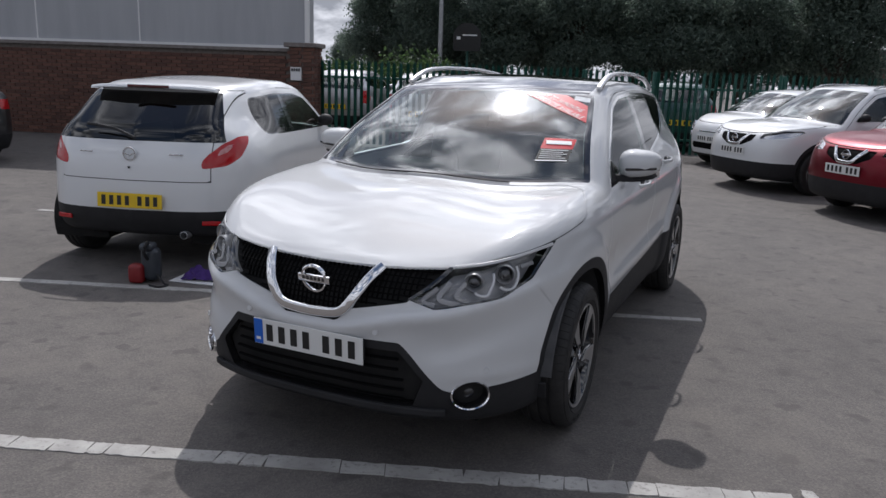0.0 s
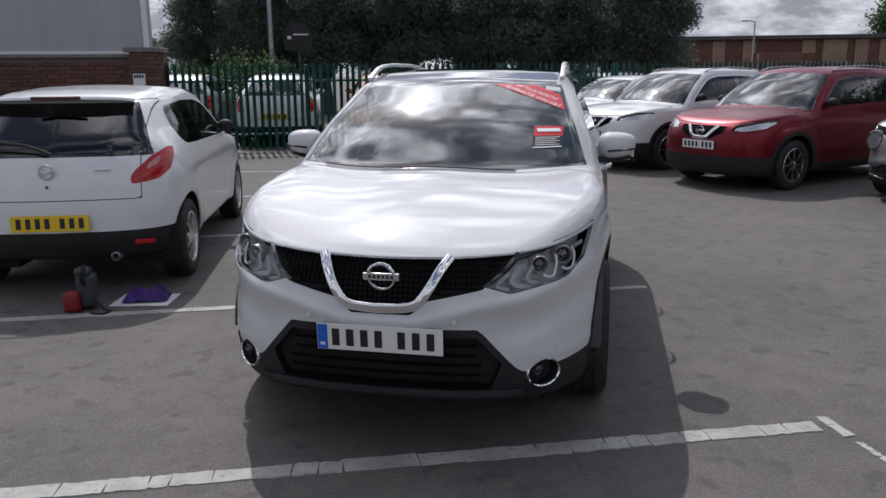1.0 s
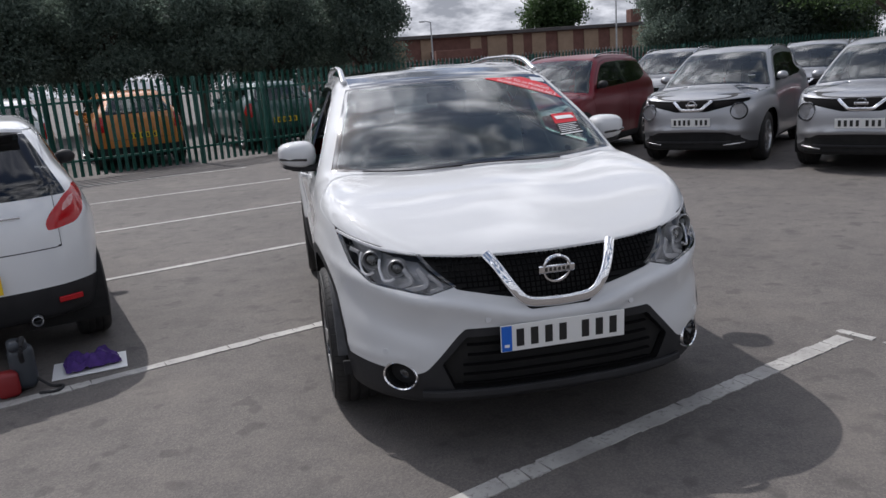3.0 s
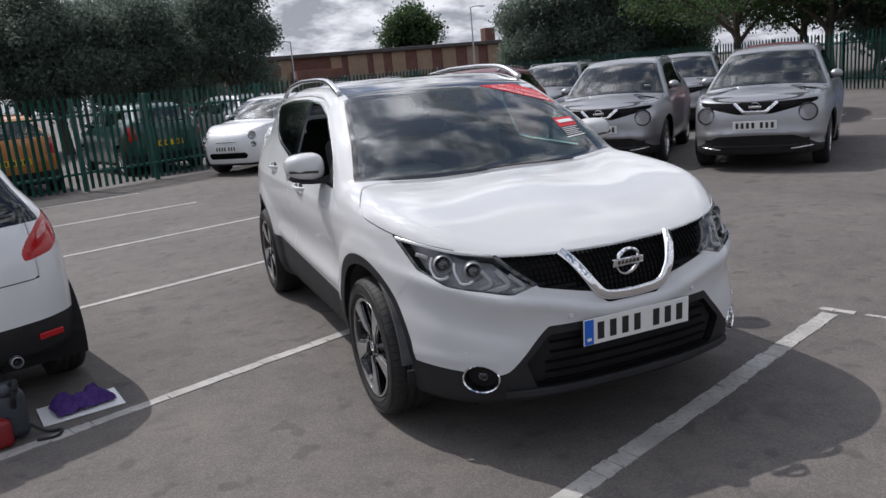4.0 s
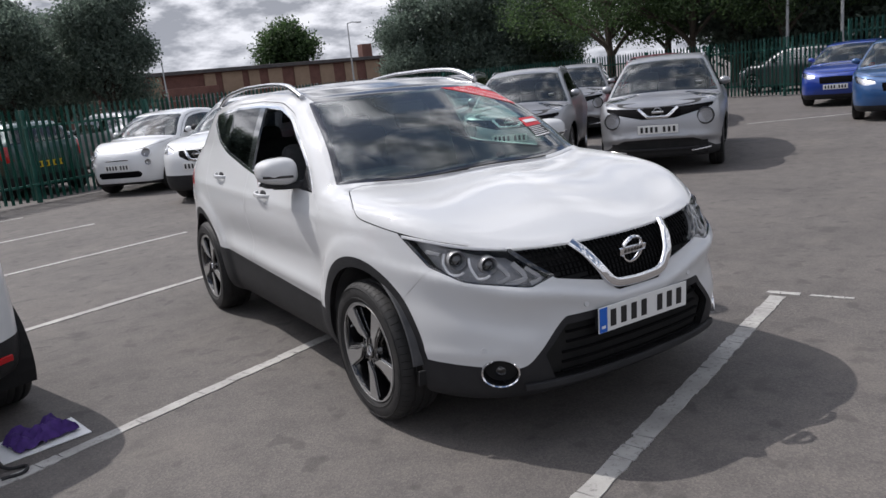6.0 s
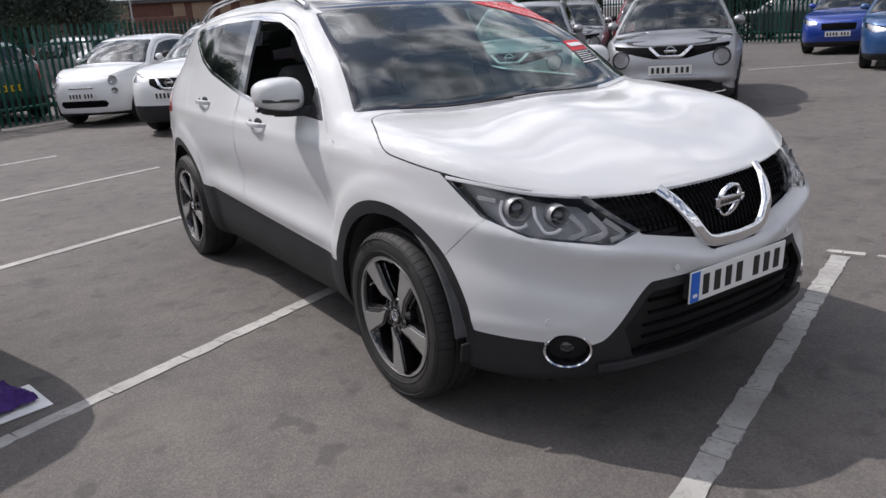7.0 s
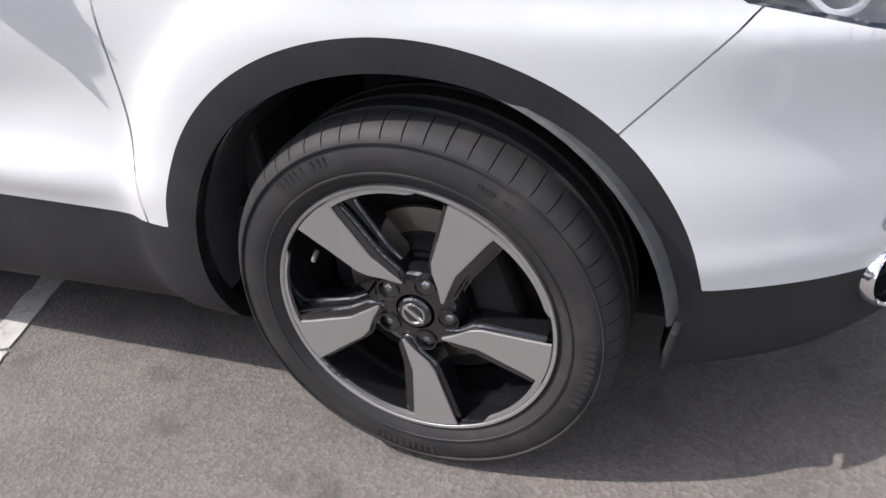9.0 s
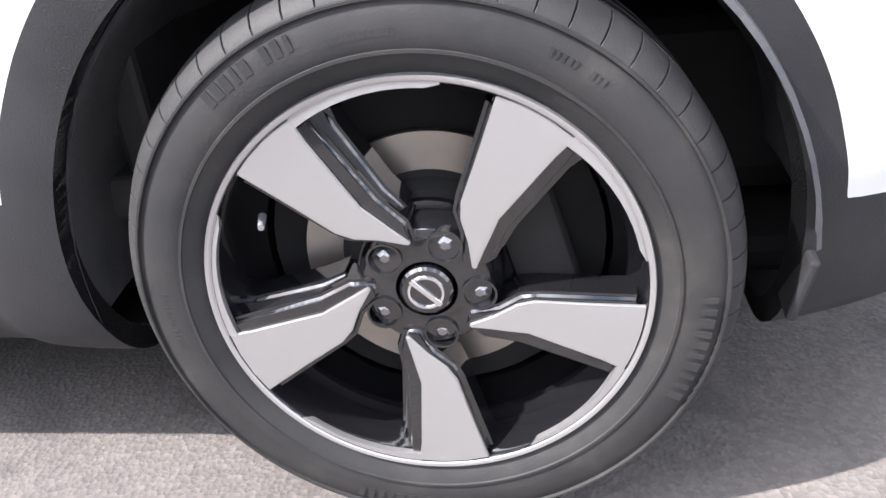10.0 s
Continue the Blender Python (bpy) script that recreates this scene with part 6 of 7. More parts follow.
for sd in (-1, 1):
    for cx, cz, r in ((0.56, 0.76, 0.085), (0.585, 0.595, 0.055)):
        cn = Vector((sd * 0.45, -0.85, 0.30 if r > 0.06 else 0.02)).normalized()
        cm = frame_at(Vector((sd * cx, surf_y(cx, cz, hs), cz)) + cn * 0.014, cn)
        for nm, prof, mt in (("headlight_ring", [(-0.06, r * 1.1), (0.010, r), (0.006, r * 0.88)], M_chrome), ("headlight_bowl", [(0.008, r * 0.9), (-0.01, r * 0.5), (-0.012, 0.0001)], M_housing)):
            bm = lathe(prof, 24)
            bmesh.ops.rotate(bm, matrix=Matrix.Rotation(radians(-90), 3, "Z"), verts=bm.verts)
            bmesh.ops.transform(bm, matrix=cm, verts=bm.verts)
            part(nm, bm, mt, city, "", True)
part("chrome_strip", sweep([(x, surf_y(abs(x), 0.66, hs) - 0.002, 0.66) for x in np.linspace(-0.24, 0.24, 9)], 0.025, 0.01), M_chrome, city)
city.matrix_basis = nose_at((0.0, 12.9), 46)

# saloons by the far fence
hb = hull_of(4.6, 1.79, 1.47, 0.80, 0.98, 1.10, 1.95, 3.4, 0.92, 2.68, arch=0.38, bottom=0.18)
sal_kw = dict(yc=1.10, yt=1.90, wheel_r=0.325, rim_r=0.215, spokes=10, hf=0.80, hc=0.98, lamp=[(0.36, 0.68), (0.52, 0.66), (0.85, 0.72), (0.98, 0.80), (0.9, 0.83), (0.42, 0.76)],
              grille=[(-0.4, 0.55), (0.34, 0.55), (0.37, 0.70), (-0.4, 0.72)], low_z=0.30, plate_z=0.47, tail_poly=[(0.45, 0.8), (0.8, 0.8), (0.8, 0.95), (0.45, 0.95)])
saloon, ss = plain_car("saloon_car", hb, M_blue, "bright blue saloon parked by the fence", "parked cars", **sal_kw)
saloon.matrix_basis = nose_at((14.92, 8.16), 70)
teal, ss = plain_car("saloon_car", hb, M_teal, "dark blue saloon parked near the fence", "parked cars", **sal_kw)
teal.matrix_basis = nose_at((11.81, 5.01), 64)
black_c, ss = plain_car("saloon_car", hb, M_black, "black saloon parked in front of the wall", "parked cars", **sal_kw)
black_c.matrix_basis = nose_at((-14.0, 5.6), 100)

# hatchbacks behind the fence, tails towards the car park
hh = hull_of(3.95, 1.70, 1.47, 0.78, 0.98, 0.95, 1.7, 3.35, 0.80, 2.48, arch=0.37, bottom=0.18)
hatch_kw = dict(yc=0.95, yt=1.64, wheel_r=0.30, rim_r=0.2, spokes=7, hf=0.78, hc=0.98, lamp=[(0.36, 0.68), (0.52, 0.66), (0.85, 0.72), (0.98, 0.80), (0.9, 0.83), (0.42, 0.76)],
                grille=[(-0.4, 0.5), (0.34, 0.5), (0.37, 0.64), (-0.4, 0.66)], low_z=0.30, plate_z=0.45, rear_plate=(0.62, 3.955), tail_poly=[(0.48, 0.72), (0.66, 0.70), (0.78, 0.82), (0.70, 1.0), (0.55, 1.0)], step=0.045)
TB = 162.0
for (col, lab), at in (((M_orange, "orange hatchback behind the fence"), (-3.72, 13.75)), ((M_white2, "white hatchback with dark rear glass behind the fence"), (-6.0, 12.75)),
                       ((M_darkgreen, "dark green hatchback behind the fence"), (-0.85, 15.4)), ((M_grey, "dark grey hatchback behind the fence"), (1.7, 16.9)), ((M_silver, "silver hatchback behind the fence"), (-9.0, 13.9))):
    c, ss = plain_car("hatchback", hh, col, lab, "cars behind the fence", **hatch_kw)
    c.matrix_basis = tail_at(at, TB, 3.95 * 1.07) @ Matrix.Scale(1.07, 4)

far_c, ss = plain_car("hatchback", hh, M_black, "black hatchback behind the far fence", "cars behind the fence", **hatch_kw)
far_c.matrix_basis = nose_at((21.4, 15.4), 175)

# ---- the white three-door hatchback seen from behind ----
hm = hull_of(3.89, 1.695, 1.475, 0.76, 0.97, 0.92, 1.62, 3.30, 0.79, 2.49, arch=0.38, bottom=0.265, lean=0.20, taper=0.08)
near_hatch, sm = plain_car("hatchback", hm, M_white2, "white three-door hatchback with dark tailgate glass", "parked cars", yc=0.92, yt=1.58, wheel_r=0.305, rim_r=0.205, spokes=10, step=0.024, hf=0.76, hc=0.97,
                       lamp=[(0.36, 0.68), (0.52, 0.66), (0.85, 0.72), (0.98, 0.80), (0.9, 0.83), (0.42, 0.76)], grille=[(-0.4, 0.4), (0.34, 0.4), (0.37, 0.55), (-0.4, 0.56)], low_z=0.28, plate_z=0.45,
                       rear_plate=(0.548, 3.905), tail_poly=rounded([(0.42, 0.80), (0.60, 0.822), (0.74, 0.885), (0.85, 0.985), (0.875, 1.035), (0.75, 1.035), (0.60, 0.99), (0.47, 0.905), (0.42, 0.85)], 0.02),
                       tail_core=rounded([(0.53, 0.895), (0.62, 0.925), (0.70, 0.985), (0.63, 0.975), (0.56, 0.935)], 0.012), tail_glass=(0.995, 1.355, 0.105), privacy=True, gate_low=0.70, corner=0.20, rise=(0.03, 0.05),
                       bpillar=2.35, side_end=3.12, rear_low=0.475, mirror_mat=M_plastic)
near_hatch.matrix_basis = tail_at((-2.89, 1.79), 162.0, 3.89)
part("spoiler", sweep([(x, 3.43 - 0.22 * x * x, surf_z(abs(x), 3.33 - 0.2 * x * x, hm) - 0.022) for x in np.linspace(-0.50, 0.50, 15)], 0.20, 0.026, up=(0, 0, 1)), M_white2, near_hatch, "white roof spoiler", True)
part("high_brake_light", box((0.34, 0.02, 0.022), (0, 3.533, surf_z(0, 3.33, hm) - 0.010), 0.005), Mat("dark_red_lens", (0.07, 0.012, 0.012), 0.25).m, near_hatch, "dark red high brake light")
part("wiper", sweep([(-0.05, 3.86, 1.02), (0.12, 3.825, 1.08), (0.28, 3.80, 1.10), (0.36, 3.79, 1.105)], 0.022, 0.015, up=(0, 1, 0.3)), M_plastic, near_hatch, "black rear wiper")
bm = lathe([(0.0, 0.055), (0.008, 0.052), (0.008, 0.042), (0.0, 0.04)], 28)
bmesh.ops.rotate(bm, matrix=Matrix.Rotation(radians(90), 3, "Z"), verts=bm.verts)
sweep([(-0.045, 0.004, 0.012), (0, 0.006, -0.012), (0.045, 0.004, 0.012)], 0.014, 0.006, bm, up=(0, 1, 0))
bmesh.ops.translate(bm, vec=(0, 3.865, 0.90), verts=bm.verts)
part("badge", bm, M_satin, near_hatch, "plain silver ring badge", True)
bm = lathe([(-0.16, 0.03), (0.0, 0.031), (0.002, 0.026), (-0.08, 0.024), (-0.1, 0.001)], 24)
bmesh.ops.rotate(bm, matrix=Matrix.Rotation(radians(90), 3, "Z"), verts=bm.verts)
bmesh.ops.translate(bm, vec=(-0.40, 3.86, 0.29), verts=bm.verts)
part("exhaust_pipe", bm, M_steel, near_hatch, "steel tailpipe", True)
for sd in (-1, 1):
    part("rear_reflector", box((0.14, 0.015, 0.035), (sd * 0.60, 3.80, 0.385), 0.006, rot=(0, 0, -sd * 18)), M_redlens, near_hatch)
    part("script_bar", box((0.11, 0.004, 0.012), (sd * 0.36, 3.845, 0.905), 0.002, rot=(0, 0, -sd * 5)), M_satin, near_hatch)
part("tailgate_lock", box((0.018, 0.004, 0.018), (0, 3.885, 0.80), 0.004), M_gloss, near_hatch)

# ---- wall, clad building ----
WALL_R = Vector((-8.0, 10.75, 0))


WALL_ROT = math.degrees(math.atan2(E1.y, E1.x))
wall = thing("wall_north", pose(*WALL_R, 0, 0, WALL_ROT), "brown brick boundary wall in shade", "wall", kind="structure")
core = part("wall_core", box((16.0, 0.19, 1.88), (-8.0, 0.13, 0.94)), M_mortar, wall)


def bricks(parent, x0, x1, z0, z1, y, depth=0.03, near=300):
    """Stretcher bond: separate bricks on one mesh."""
    bm = box((0.215, depth, 0.065), (0, 0, 0), 0.004, segments=1)
    me = bpy.data.meshes.new("brick")
    bm.to_mesh(me)
    bm.free()
    me.materials.append(M_brick)
    rnd = random.Random(11)
    rows = int((z1 - z0) / 0.075)
    n = 0
    rest = []
    for r in range(rows):
        x = x1 - (0.1125 if r % 2 else 0.0) - 0.11
        while x > x0 + 0.1:
            z = z0 + 0.0375 + r * 0.075
            jit = rnd.uniform(-0.003, 0.003)
            if n < near and x > -3.6 and r > 9:
                ob = share("brick", me, parent, Matrix.Translation((x, y + jit, z)))
                n += 1
            else:
                rest.append((x, y + jit, z))
            x -= 0.225
    vs, fs = [], []
    src_v = [v.co.copy() for v in me.vertices]
    src_f = [tuple(p.vertices) for p in me.polygons]
    for x, yy, z in rest:
        b = len(vs)
        vs += [(c.x + x, c.y + yy, c.z + z) for c in src_v]
        fs += [tuple(i + b for i in f) for f in src_f]
    m2 = bpy.data.meshes.new("brick_courses")
    m2.from_pydata(vs, [], fs)
    m2.materials.append(M_brick_island)
    ob = new("brick_courses", m2)
    ob.parent = parent
    tagged(ob, kind="stuff")


a = Mat("brown_brick_courses", (0.1, 0.05, 0.04), 0.85)
g = a.node("ShaderNodeNewGeometry")
f = a.noise(14.0, 5.0)
a.color(a.mix(a.ramp(g.outputs["Random Per Island"], [(0.0, (0.085, 0.042, 0.032)), (0.5, (0.12, 0.058, 0.042)), (1.0, (0.16, 0.078, 0.056))]),
              a.ramp(f, [(0.2, (0.55, 0.55, 0.55)), (0.8, (1.25, 1.2, 1.2))]), 0.8, "MULTIPLY"))
M_brick_island = a.m
bricks(wall, -14.0, 0.0, 0.0, 1.86, 0.025)
part("wall_coping", box((16.0, 0.30, 0.07), (-8.0, 0.12, 1.915), 0.01), M_coping, wall, "stone coping")
pier = thing("gate_pier", pose(*(WALL_R + E1 * 0.27 - E2 * 0.02), 0, 0, WALL_ROT), "brown brick pier with a stone cap", "pier", kind="structure")
part("pier_core", box((0.52, 0.52, 1.98), (0, 0.13, 0.99)), M_mortar, pier)
me_b = None
for r in range(26):
    for k in range(2):
        for face, (px, py, rz) in enumerate(((0, -0.14, 0), (0.27, 0.13, 90))):
            off = -0.135 + 0.27 * k + (0.03 if r % 2 else -0.03)
            if me_b is None:
                bm = box((0.235, 0.03, 0.065), (0, 0, 0), 0.004, segments=1)
                me_b = bpy.data.meshes.new("brick")
                bm.to_mesh(me_b)
                bm.free()
                me_b.materials.append(M_brick)
            d = pose(px, py, 0.04 + r * 0.076, 0, 0, rz) @ Matrix.Translation((off, 0, 0))
            share("brick", me_b, pier, d)
part("pier_cap", box((0.68, 0.68, 0.09), (0, 0.13, 2.02), 0.015), M_coping, pier)
sign = thing("wall_box", pose(*(WALL_R + E1 * 0.18 - E2 * 0.20), 0, 0, WALL_ROT) @ Matrix.Translation((0, 0, 1.45)), "small white box with dark print bars on the pier", "sign")
part("box_body", box((0.22, 0.06, 0.26), (0, 0, 0), 0.008), M_trim_w, sign)
for i in range(4):
    part("print_bar", box((0.035, 0.004, 0.06), (-0.072 + 0.048 * i, -0.032, 0.08)), M_bar, sign)
clad = thing("clad_building", pose(*(WALL_R + E2 * 0.45), 0, 0, WALL_ROT), "grey metal clad industrial building above the wall", "building", kind="structure")
part("clad_wall", box((22.0, 0.3, 5.4), (-10.8, 0.35, 4.55)), M_clad, clad, "plain grey cladding")
part("clad_side_wall", box((0.3, 9.0, 5.4), (-9.0, 5.0, 4.55)), M_clad, clad)
part("base_trim", box((22.0, 0.05, 0.07), (-10.8, 0.17, 1.985), 0.004), M_trim_w, clad, "white drip trim")
part("corner_trim", box((0.10, 0.05, 5.3), (0.16, 0.176, 4.65), 0.004), M_trim_w, clad)
for i in range(8):
    part("cladding_joint", box((0.03, 0.02, 5.3), (-3.6 - 2.4 * i, 0.195, 4.66), 0.004), M_trim_w, clad)
part("roof", box((13.4, 10.0, 0.2), (-15.5, 5.0, 7.35)), M_roof, clad)

# ---- green palisade fences ----
H_F = 1.80


def pale_mesh(h=H_F):
    """A W-section steel pale with a three-pointed top."""
    bm = bmesh.new()
    xs = [(-0.034, 0.0), (-0.020, -0.012), (-0.007, 0.004), (0.007, 0.004), (0.020, -0.012), (0.034, 0.0)]
    tops = [h - 0.10, h - 0.02, h - 0.08, h - 0.08, h - 0.02, h - 0.10]
    lo = [bm.verts.new((x, y, 0.05)) for x, y in xs]
    hi = [bm.verts.new((x, y, z)) for (x, y), z in zip(xs, tops)]
    tip = bm.verts.new((0, 0.0, h))
    for i in range(5):
        bm.faces.new((lo[i], lo[i + 1], hi[i + 1], hi[i]))
    bm.faces.new((hi[2], hi[3], tip))
    fs = bm.faces[:]
    r = bmesh.ops.solidify(bm, geom=fs, thickness=0.004)
    me = bpy.data.meshes.new("pale")
    bm.to_mesh(me)
    bm.free()
    me.materials.append(M_fence)
    return me


PALE = pale_mesh()


def fence(name, a, b, label, near=True, pitch=0.135, height=H_F, mat=None):
    a, b = Vector((*a, 0)), Vector((*b, 0))
    L = (b - a).length
    rot = math.degrees(math.atan2((b - a).y, (b - a).x))
    th = thing(name, pose(*a, 0, 0, rot), label, "fence", kind="structure")
    n = int(L / pitch)
    rnd = random.Random(int(L * 10))
    if near:
        for i in range(n):
            share("pale", PALE, th, pose(i * pitch + 0.06, -0.03, rnd.uniform(-0.008, 0.008), 0, rnd.uniform(-0.4, 0.4), rnd.uniform(-3, 3)))
    else:
        vs, fs = [], []
        sv = [v.co.copy() for v in PALE.vertices]
        sf = [tuple(p.vertices) for p in PALE.polygons]
        for i in range(n):
            k = len(vs)
            vs += [(c.x + i * pitch, c.y - 0.03, c.z * height / H_F) for c in sv]
            fs += [tuple(j + k for j in f) for f in sf]
        me = bpy.data.meshes.new("pales")
        me.from_pydata(vs, [], fs)
        me.materials.append(mat or M_fence)
        o = new("pales", me)
        o.parent = th
        tagged(o, kind="stuff")
    for z in (0.35, height - 0.38):
        part("rail", box((L, 0.045, 0.045), (L / 2, 0.02, z), 0.004), mat or M_fence, th)
    for i in range(int(L / 2.75) + 1):
        part("post", box((0.09, 0.06, height - 0.06), (i * 2.75, 0.06, (height - 0.06) / 2), 0.006), mat or M_fence, th)
    return th


FA = WALL_R + E1 * 0.55 + E2 * 0.25
fence_a0 = (FA.x, FA.y)
fence("palisade_fence", fence_a0, (-1.25, 14.1), "green steel palisade fence with pointed pales", True)
fence("palisade_fence", (-1.25, 14.1), (9.0, 19.4), "green steel palisade fence with pointed pales", True)
fence("palisade_fence", (9.0, 19.4), (19.4, 20.9), "green steel palisade fence with pointed pales", False)
fence("palisade_fence", (19.0, 20.5), (19.0, 10.2), "green steel palisade fence beside the saloons", True)
fence("palisade_fence", (19.0, 10.2), (27.0, 3.0), "green steel palisade fence beside the saloons", False, height=2.1)

# ---- trees ----


def leaf_cloud(name, lumps, n, size, mat, parent, seed):
    """A crown: many small bent leaves in clumps round the given lumps (centre, radii)."""
    rng = np.random.default_rng(seed)
    vol = np.array([r[0] * r[1] * r[2] for _, r in lumps]) ** 0.67
    pick = rng.choice(len(lumps), n // 14, p=vol / vol.sum())
    C, Rr = np.array([c for c, _ in lumps]), np.array([r for _, r in lumps])
    d = rng.normal(size=(len(pick), 3))
    d /= np.linalg.norm(d, axis=1, keepdims=True)
    rad = rng.uniform(0.62, 1.06, (len(pick), 1))
    clump = C[pick] + d * Rr[pick] * rad
    pos = np.repeat(clump, 14, 0) + rng.normal(scale=size * 2.6, size=(len(pick) * 14, 3))
    m = len(pos)
    ax = rng.normal(size=(m, 3))
    ax /= np.linalg.norm(ax, axis=1, keepdims=True)
    bx = np.cross(ax, rng.normal(size=(m, 3)))
    bx /= np.linalg.norm(bx, axis=1, keepdims=True)
    s = size * rng.uniform(0.6, 1.3, (m, 1))
    nrm = np.cross(ax, bx)
    v = np.stack([pos - ax * s, pos + bx * s * 0.55 + nrm * s * 0.15, pos + ax * s, pos - bx * s * 0.55 + nrm * s * 0.15], 1).reshape(-1, 3)
    f = np.arange(m * 4).reshape(-1, 4)
    f = np.concatenate([f[:, (0, 1, 2)], f[:, (0, 2, 3)]])
    me = bpy.data.meshes.new(name)
    me.from_pydata(v.tolist(), [], f.tolist())
    me.materials.append(mat)
    ob = new(name, me)
    ob.parent = parent
    return tagged(ob, kind="stuff")


def tree(seed, height, spread, low, label, mat, n=12000, size=0.11, lumps_n=14, open_crown=False):
    rnd = random.Random(seed)
    th = thing("tree", Matrix.Identity(4), label, "tree", "trees")
    bm = bmesh.new()
    tube(soft([(0, 0, -0.05), (0.05, 0.02, height * 0.2), (rnd.uniform(-0.2, 0.2), 0.1, height * 0.5), (rnd.uniform(-0.3, 0.3), 0, height * 0.85)], 5), [0.22 - 0.19 * k / 15 for k in range(16)], 8, bm)
    lumps = []
    for i in range(lumps_n):
        a = 6.283 * i / lumps_n * 2.4 + rnd.uniform(-0.4, 0.4)
        z = low + (height - low) * (0.12 + 0.8 * i / (lumps_n - 1))
        k = math.sin(math.pi * min(0.97, max(0.12, (z - low) / (height - low) * 0.8 + 0.2)))
        r = spread * k * rnd.uniform(0.45, 0.8)
        c = (math.cos(a) * r, math.sin(a) * r, z)
        rr = spread * rnd.uniform(0.28, 0.48)
        lumps.append((c, (rr, rr, rr * rnd.uniform(0.6, 0.9))))
        z0 = max(0.8, z * 0.5)
        tube(soft([(0, 0, z0), (c[0] * 0.4, c[1] * 0.4, z0 + (z - z0) * 0.55), (c[0] * 0.9, c[1] * 0.9, z)], 4), [0.10 * (1 - k2 / 9.5) + 0.015 for k2 in range(9)], 6, bm)
        if open_crown:
            for q in range(4):
                e = Vector(c) * 0.8 + Vector((rnd.uniform(-1, 1), rnd.uniform(-1, 1), rnd.uniform(0, 1))) * rr
                tube([Vector((c[0] * 0.5, c[1] * 0.5, z0 + (z - z0) * 0.6)), (Vector(c) + e) / 2, e], [0.05, 0.03, 0.012], 5, bm)
    if not open_crown:
        lumps.append(((0, 0, low + (height - low) * 0.45), (spread * 0.7, spread * 0.7, (height - low) * 0.40)))
    part("trunk", bm, M_bark, th, "", True)
    leaf_cloud("crown", lumps, n, size, mat, th, seed)
    return th


t1 = tree(1, 5.9, 2.0, 1.6, "dense dark leafy tree behind the fence", M_leaf, 42000, 0.06)
t2 = tree(2, 5.5, 1.9, 1.5, "dense dark leafy tree behind the fence", M_leaf, 40000, 0.06)
t3 = tree(3, 8.5, 4.2, 2.6, "tall tree with open crown and bare limbs", M_leaf2, 26000, 0.07, 12, True)
t1.matrix_basis = pose(2.5, 27.3, 0)
t2.matrix_basis = pose(-0.7, 27.6, 0, 0, 0, 40)
for i, (x, y, sc, rz) in enumerate(((-3.6, 27.4, 1.02, 120), (-6.6, 27.0, 1.04, 250), (-9.6, 26.2, 1.05, 200), (-12.0, 25.6, 0.9, 10), (-8.2, 29.5, 1.0, 77), (-5.0, 30.0, 1.1, 310), (-2.0, 31.0, 0.95, 300), (1.2, 31.5, 0.9, 20), (-11.0, 29.0, 1.0, 140), (-14.7, 26.6, 0.98, 60))):
    copy_thing(t1 if i % 2 else t2, pose(x, y, 0, 0, 0, rz) @ Matrix.Scale(sc, 4))
for x, y, sc, rz in ((37.0, 24.0, 1.7, 100), (41.0, 18.0, 1.8, 330), (42.0, 11.0, 1.7, 60)):
    copy_thing(t1, pose(x, y, 0, 0, 0, rz) @ Matrix.Scale(sc, 4))
t5 = tree(5, 4.7, 1.9, 0.5, "low dense dark tree with foliage to the ground", M_leaf, 34000, 0.06)
t5.matrix_basis = pose(25.2, 44.9, 0) @ Matrix.Scale(1.5, 4)
for x, y, sc, rz in ((28.2, 43.4, 1.3, 80), (30.6, 41.8, 1.22, 170), (33.3, 45.4, 1.3, 260), (33.8, 40.2, 1.2, 20)):
    copy_thing(t5, pose(x, y, 0, 0, 0, rz) @ Matrix.Scale(sc, 4))
for i, (x, y) in enumerate(((29.9, 21.9), (31.4, 19.6), (32.6, 17.2), (33.6, 14.7), (34.4, 12.1), (35.0, 9.4), (35.3, 6.6))):
    copy_thing(t5, pose(x, y, 0, 0, 0, 57 * i) @ Matrix.Scale(1.5 + 0.08 * (i % 3), 4))
t6 = tree(6, 5.9, 1.9, 1.0, "greener leafy tree beside the dark ones", M_leaf2, 26000, 0.065)
t6.matrix_basis = pose(33.4, 39.2, 0) @ Matrix.Scale(1.4, 4)
t3.matrix_basis = pose(23.4, 24.0, 0)
for x, y, sc, rz in ((26.2, 21.6, 1.0, 80), (28.4, 18.6, 1.05, 200), (31.0, 14.5, 1.1, 300), (31.5, 10.0, 1.0, 10), (29.0, 25.5, 1.1, 140)):
    copy_thing(t3, pose(x, y, 0, 0, 0, rz) @ Matrix.Scale(sc, 4))
t4 = tree(4, 9.4, 3.3, 5.0, "bright green tree beyond the far building", M_leaf2, 14000, 0.2)
t4.matrix_basis = pose(32.2, 86.0, 0)
for x, y, rz in ((-27.0, 48.0, 0), (-33.0, 52.0, 100), (-22.5, 46.0, 220)):
    copy_thing(t2, pose(x, y, 0, 0, 0, rz) @ Matrix.Scale(0.75, 4))

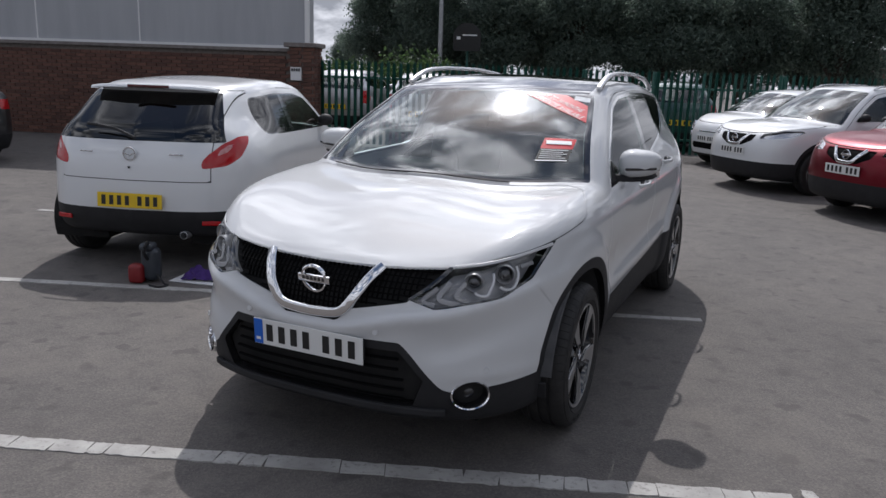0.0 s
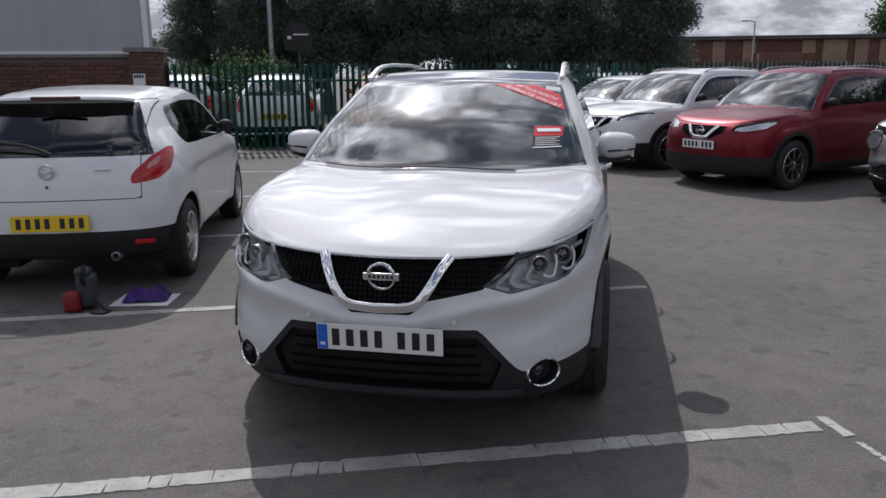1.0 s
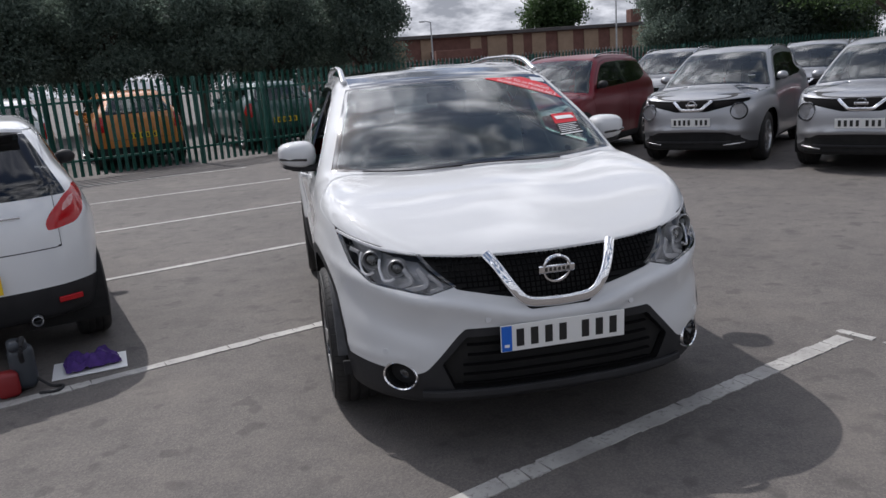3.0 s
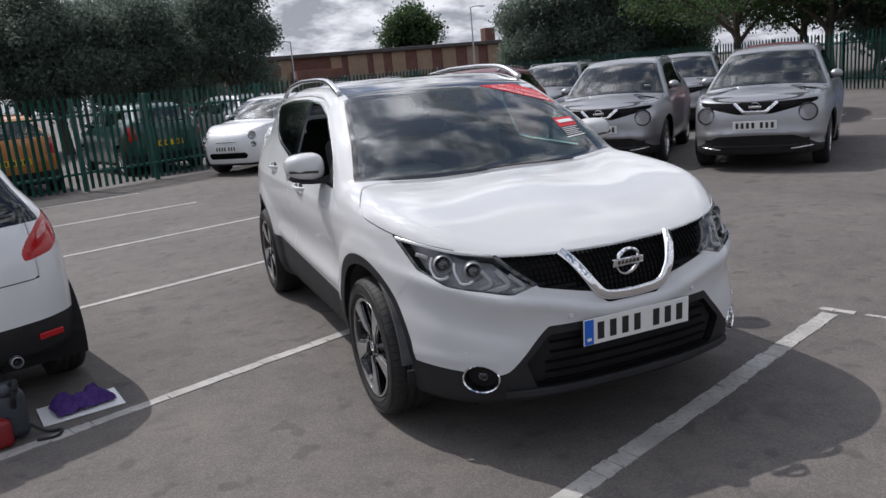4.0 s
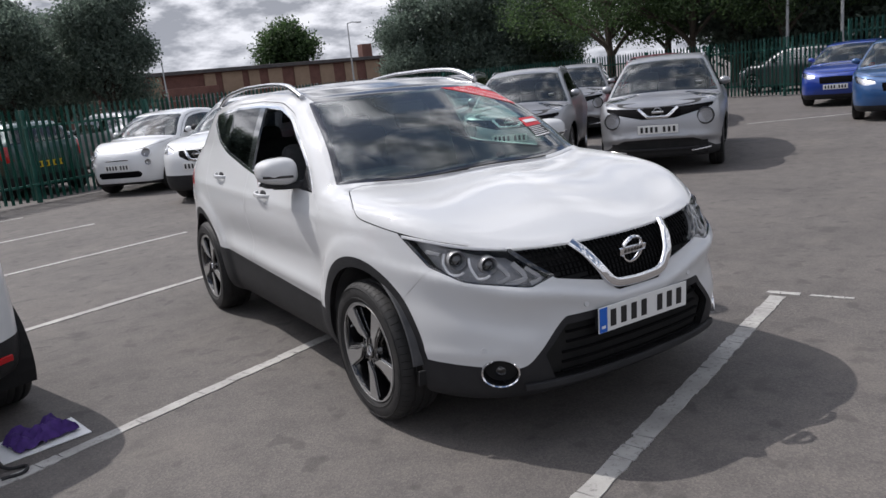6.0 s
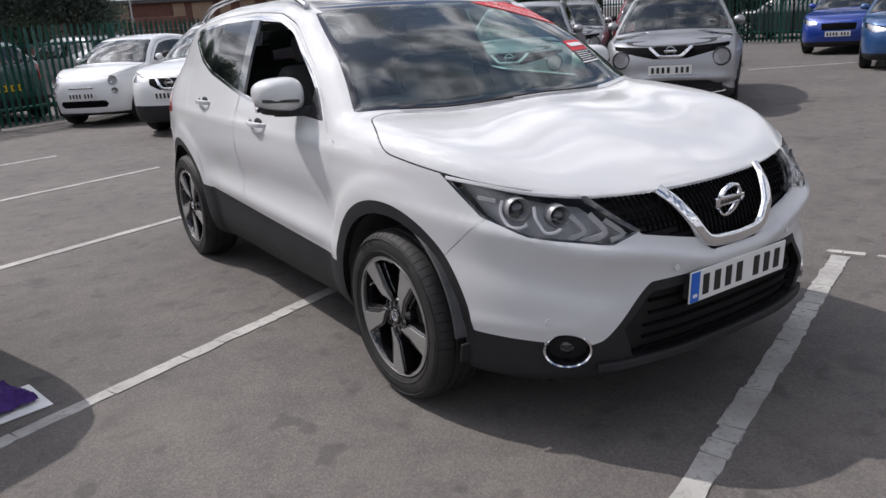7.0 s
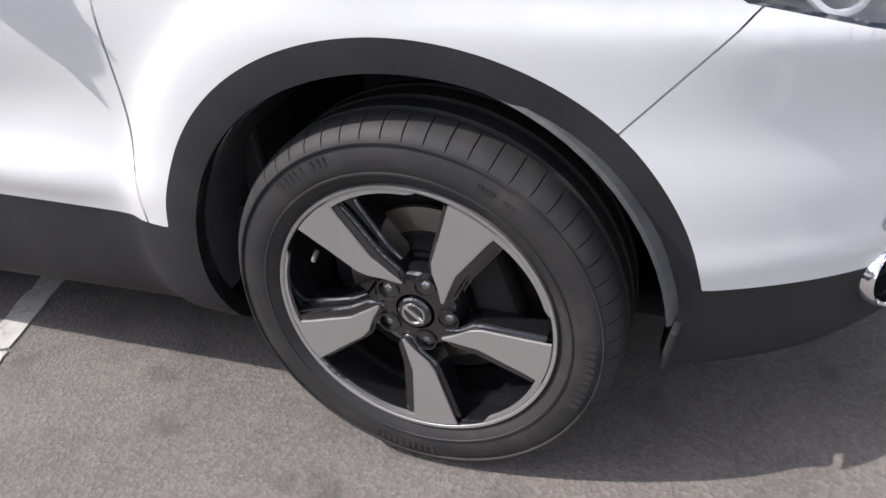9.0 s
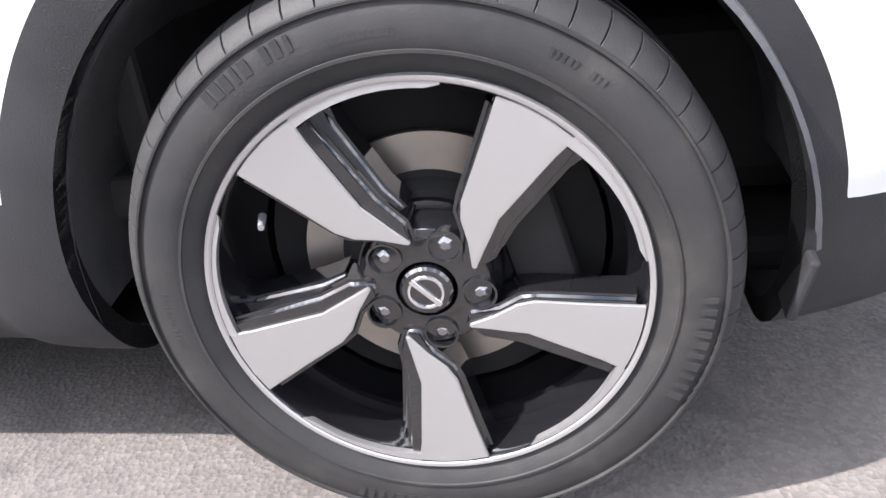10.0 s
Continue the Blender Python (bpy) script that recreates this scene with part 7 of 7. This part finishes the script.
def bush(x, y, w, h, label, mat):
    th = thing("bush", pose(x, y, 0), label, "bush", "bushes")
    bm = bmesh.new()
    for k in range(5):
        tube([(0, 0, 0), (math.cos(k * 1.26) * w * 0.3, math.sin(k * 1.26) * w * 0.3, h * 0.7)], [0.03, 0.01], 5, bm)
    part("stems", bm, M_bark, th)
    leaf_cloud("leaves", [((0, 0, h * 0.5), (w, w * 0.6, h * 0.5)), ((w * 0.4, 0, h * 0.45), (w * 0.6, w * 0.5, h * 0.42)), ((-w * 0.4, 0, h * 0.42), (w * 0.6, w * 0.5, h * 0.4))], 5000, 0.07, mat, th, int(x * 10) % 97)


bush(-9.4, 18.9, 1.5, 2.1, "rounded green bush behind the fence", M_leaf2)
bush(-12.5, 19.5, 1.3, 1.9, "rounded green bush behind the fence", M_leaf2)

# ---- far building, lamps ----
far = thing("far_building", pose(4.0, 80.0, 0), "long low brick building with tan panels", "building")
part("brick_wall", box((44, 8, 4.7), (20, 4, 2.35)), M_farbrick, far)
part("roof_slab", box((45, 9, 0.26), (20, 4, 4.83), 0.05), M_roof, far)
for x0, x1 in ((7.8, 9.0), (10.7, 11.9), (16.2, 17.4), (18.1, 20.3), (21.0, 22.2), (23.2, 24.8), (26.2, 28.0), (29.3, 31.0), (32.4, 33.9), (35.1, 36.8), (38.2, 39.8)):
    part("tan_panel", box((x1 - x0, 0.12, 2.9), ((x0 + x1) / 2, -0.06, 3.05), 0.02), M_tan, far)
part("low_extension", box((5.0, 3.0, 3.2), (14.2, -1.5, 1.6), 0.03), M_farbrick, far)
part("eave_trim", box((45.2, 0.12, 0.16), (20, -0.55, 4.66), 0.02), M_roof, far)
part("chimney", box((1.3, 1.3, 1.6), (36.8, 3, 5.75), 0.04), M_farbrick, far)
fence("far_fence", (-6.0, 60.0), (46.0, 60.0), "grey steel fence in the distance", False, 0.3, 2.3, M_steel)


def lamp_post(x, y, h, r=0.06, arm=1.1):
    th = thing("street_lamp", pose(x, y, 0), "slim grey street lamp", "street lamp", "street lamps")
    part("pole", tube([(0, 0, 0), (0, 0, h)], [r, r * 0.6], 10), M_steel, th, "", True)
    part("arm", tube([(0, 0, h), (arm * 0.5, 0, h + 0.12), (arm, 0, h + 0.1)], r * 0.5, 8), M_steel, th, "", True)
    part("lantern", box((0.55, 0.22, 0.12), (arm + 0.2, 0, h + 0.08), 0.04), M_steel, th)


lamp_post(32.6, 70.0, 7.9, 0.1)
lamp_post(13.5, 68.0, 5.6, 0.09, -1.0)
lamp_post(-10.4, 22.8, 9.0, 0.09)
lamp_post(25.5, 16.5, 8.0, 0.07)
lamp_post(26.0, 14.6, 8.0, 0.07)

# a black round-topped board on a post behind the fence
board = thing("sign_board", pose(-9.72, 23.6, 0.13, 0, 0, 8) @ Matrix.Scale(1.04, 4), "black round-topped board with white print bars on a post", "sign")
part("panel", prism([(-0.47, 2.15), (0.47, 2.15), (0.50, 2.45)] + [(0.50 * math.cos(radians(a)), 2.62 + 0.47 * math.sin(radians(a))) for a in range(0, 181, 15)] + [(-0.50, 2.45)], -0.03, 0.03), M_bar, board)
part("print_bar", box((0.52, 0.01, 0.045), (0.10, -0.037, 2.68)), M_barw, board)
part("print_bar", box((0.13, 0.01, 0.10), (-0.30, -0.037, 2.58)), M_barw, board)
part("post", tube([(0, 0.07, -0.125), (0, 0.07, 2.5)], 0.03, 10), M_fence, board, "", True)

# ---- things on the ground behind the hatchback ----
vac = thing("wash_can", pose(-2.56, 1.60, 0, 0, 0, 20), "grey and red valeting canister on the tarmac", "canister")
bm = box((0.11, 0.10, 0.14), (-0.055, -0.03, 0.07), 0.025, segments=3)
part("red_base", bm, Mat("red_plastic", (0.20, 0.010, 0.012), 0.45).m, vac, "red plastic base", True)
bm = box((0.13, 0.12, 0.25), (0.03, 0.02, 0.135), 0.045, segments=4)
box((0.10, 0.11, 0.06), (0.02, 0.0, 0.268), 0.025, bm, segments=3)
part("grey_head", bm, Mat("grey_plastic", (0.035, 0.042, 0.052), 0.4).m, vac, "grey plastic head", True)
part("handle", tube(soft([(0.03, -0.03, 0.29), (0.05, -0.07, 0.315), (0.03, -0.09, 0.25), (0.03, -0.04, 0.18)], 5), 0.013, 8), M_plastic, vac, "", True)
part("hose", tube(soft([(0.05, 0, 0.1), (0.14, -0.04, 0.012), (0.20, -0.10, 0.012), (0.16, -0.16, 0.012), (0.08, -0.13, 0.012)], 8), 0.008, 8), M_plastic, vac, "thin black hose", True)
paper = thing("paper_sheet", pose(-2.26, 1.86, 0.006, 0, 0, 12), "white paper sheet on the tarmac", "paper")
part("sheet", box((0.40, 0.29, 0.004), (0, 0, 0)), M_trim_w, paper)
cloth = thing("purple_cloth", pose(-2.25, 1.87, 0.014, 0, 0, 20), "crumpled dark purple cloth lying on the paper", "cloth")
bm = bmesh.new()
bmesh.ops.create_grid(bm, x_segments=26, y_segments=20, size=0.5)
for v in bm.verts:
    x, y = v.co.x, v.co.y
    edge = max(abs(x), abs(y)) * 2
    hgt = (0.065 * noise.noise((x * 5, y * 5, 1.3)) + 0.05) * max(0.0, 1 - edge ** 4) + 0.03 * abs(noise.noise((x * 11, y * 11, 4.0)))
    v.co = (x * 0.30, y * 0.20, max(0.004, hgt))
part("fabric", bm, speckled("purple_fabric", (0.03, 0.008, 0.10), (0.06, 0.02, 0.17), 30.0, 0.8), cloth, "", True)
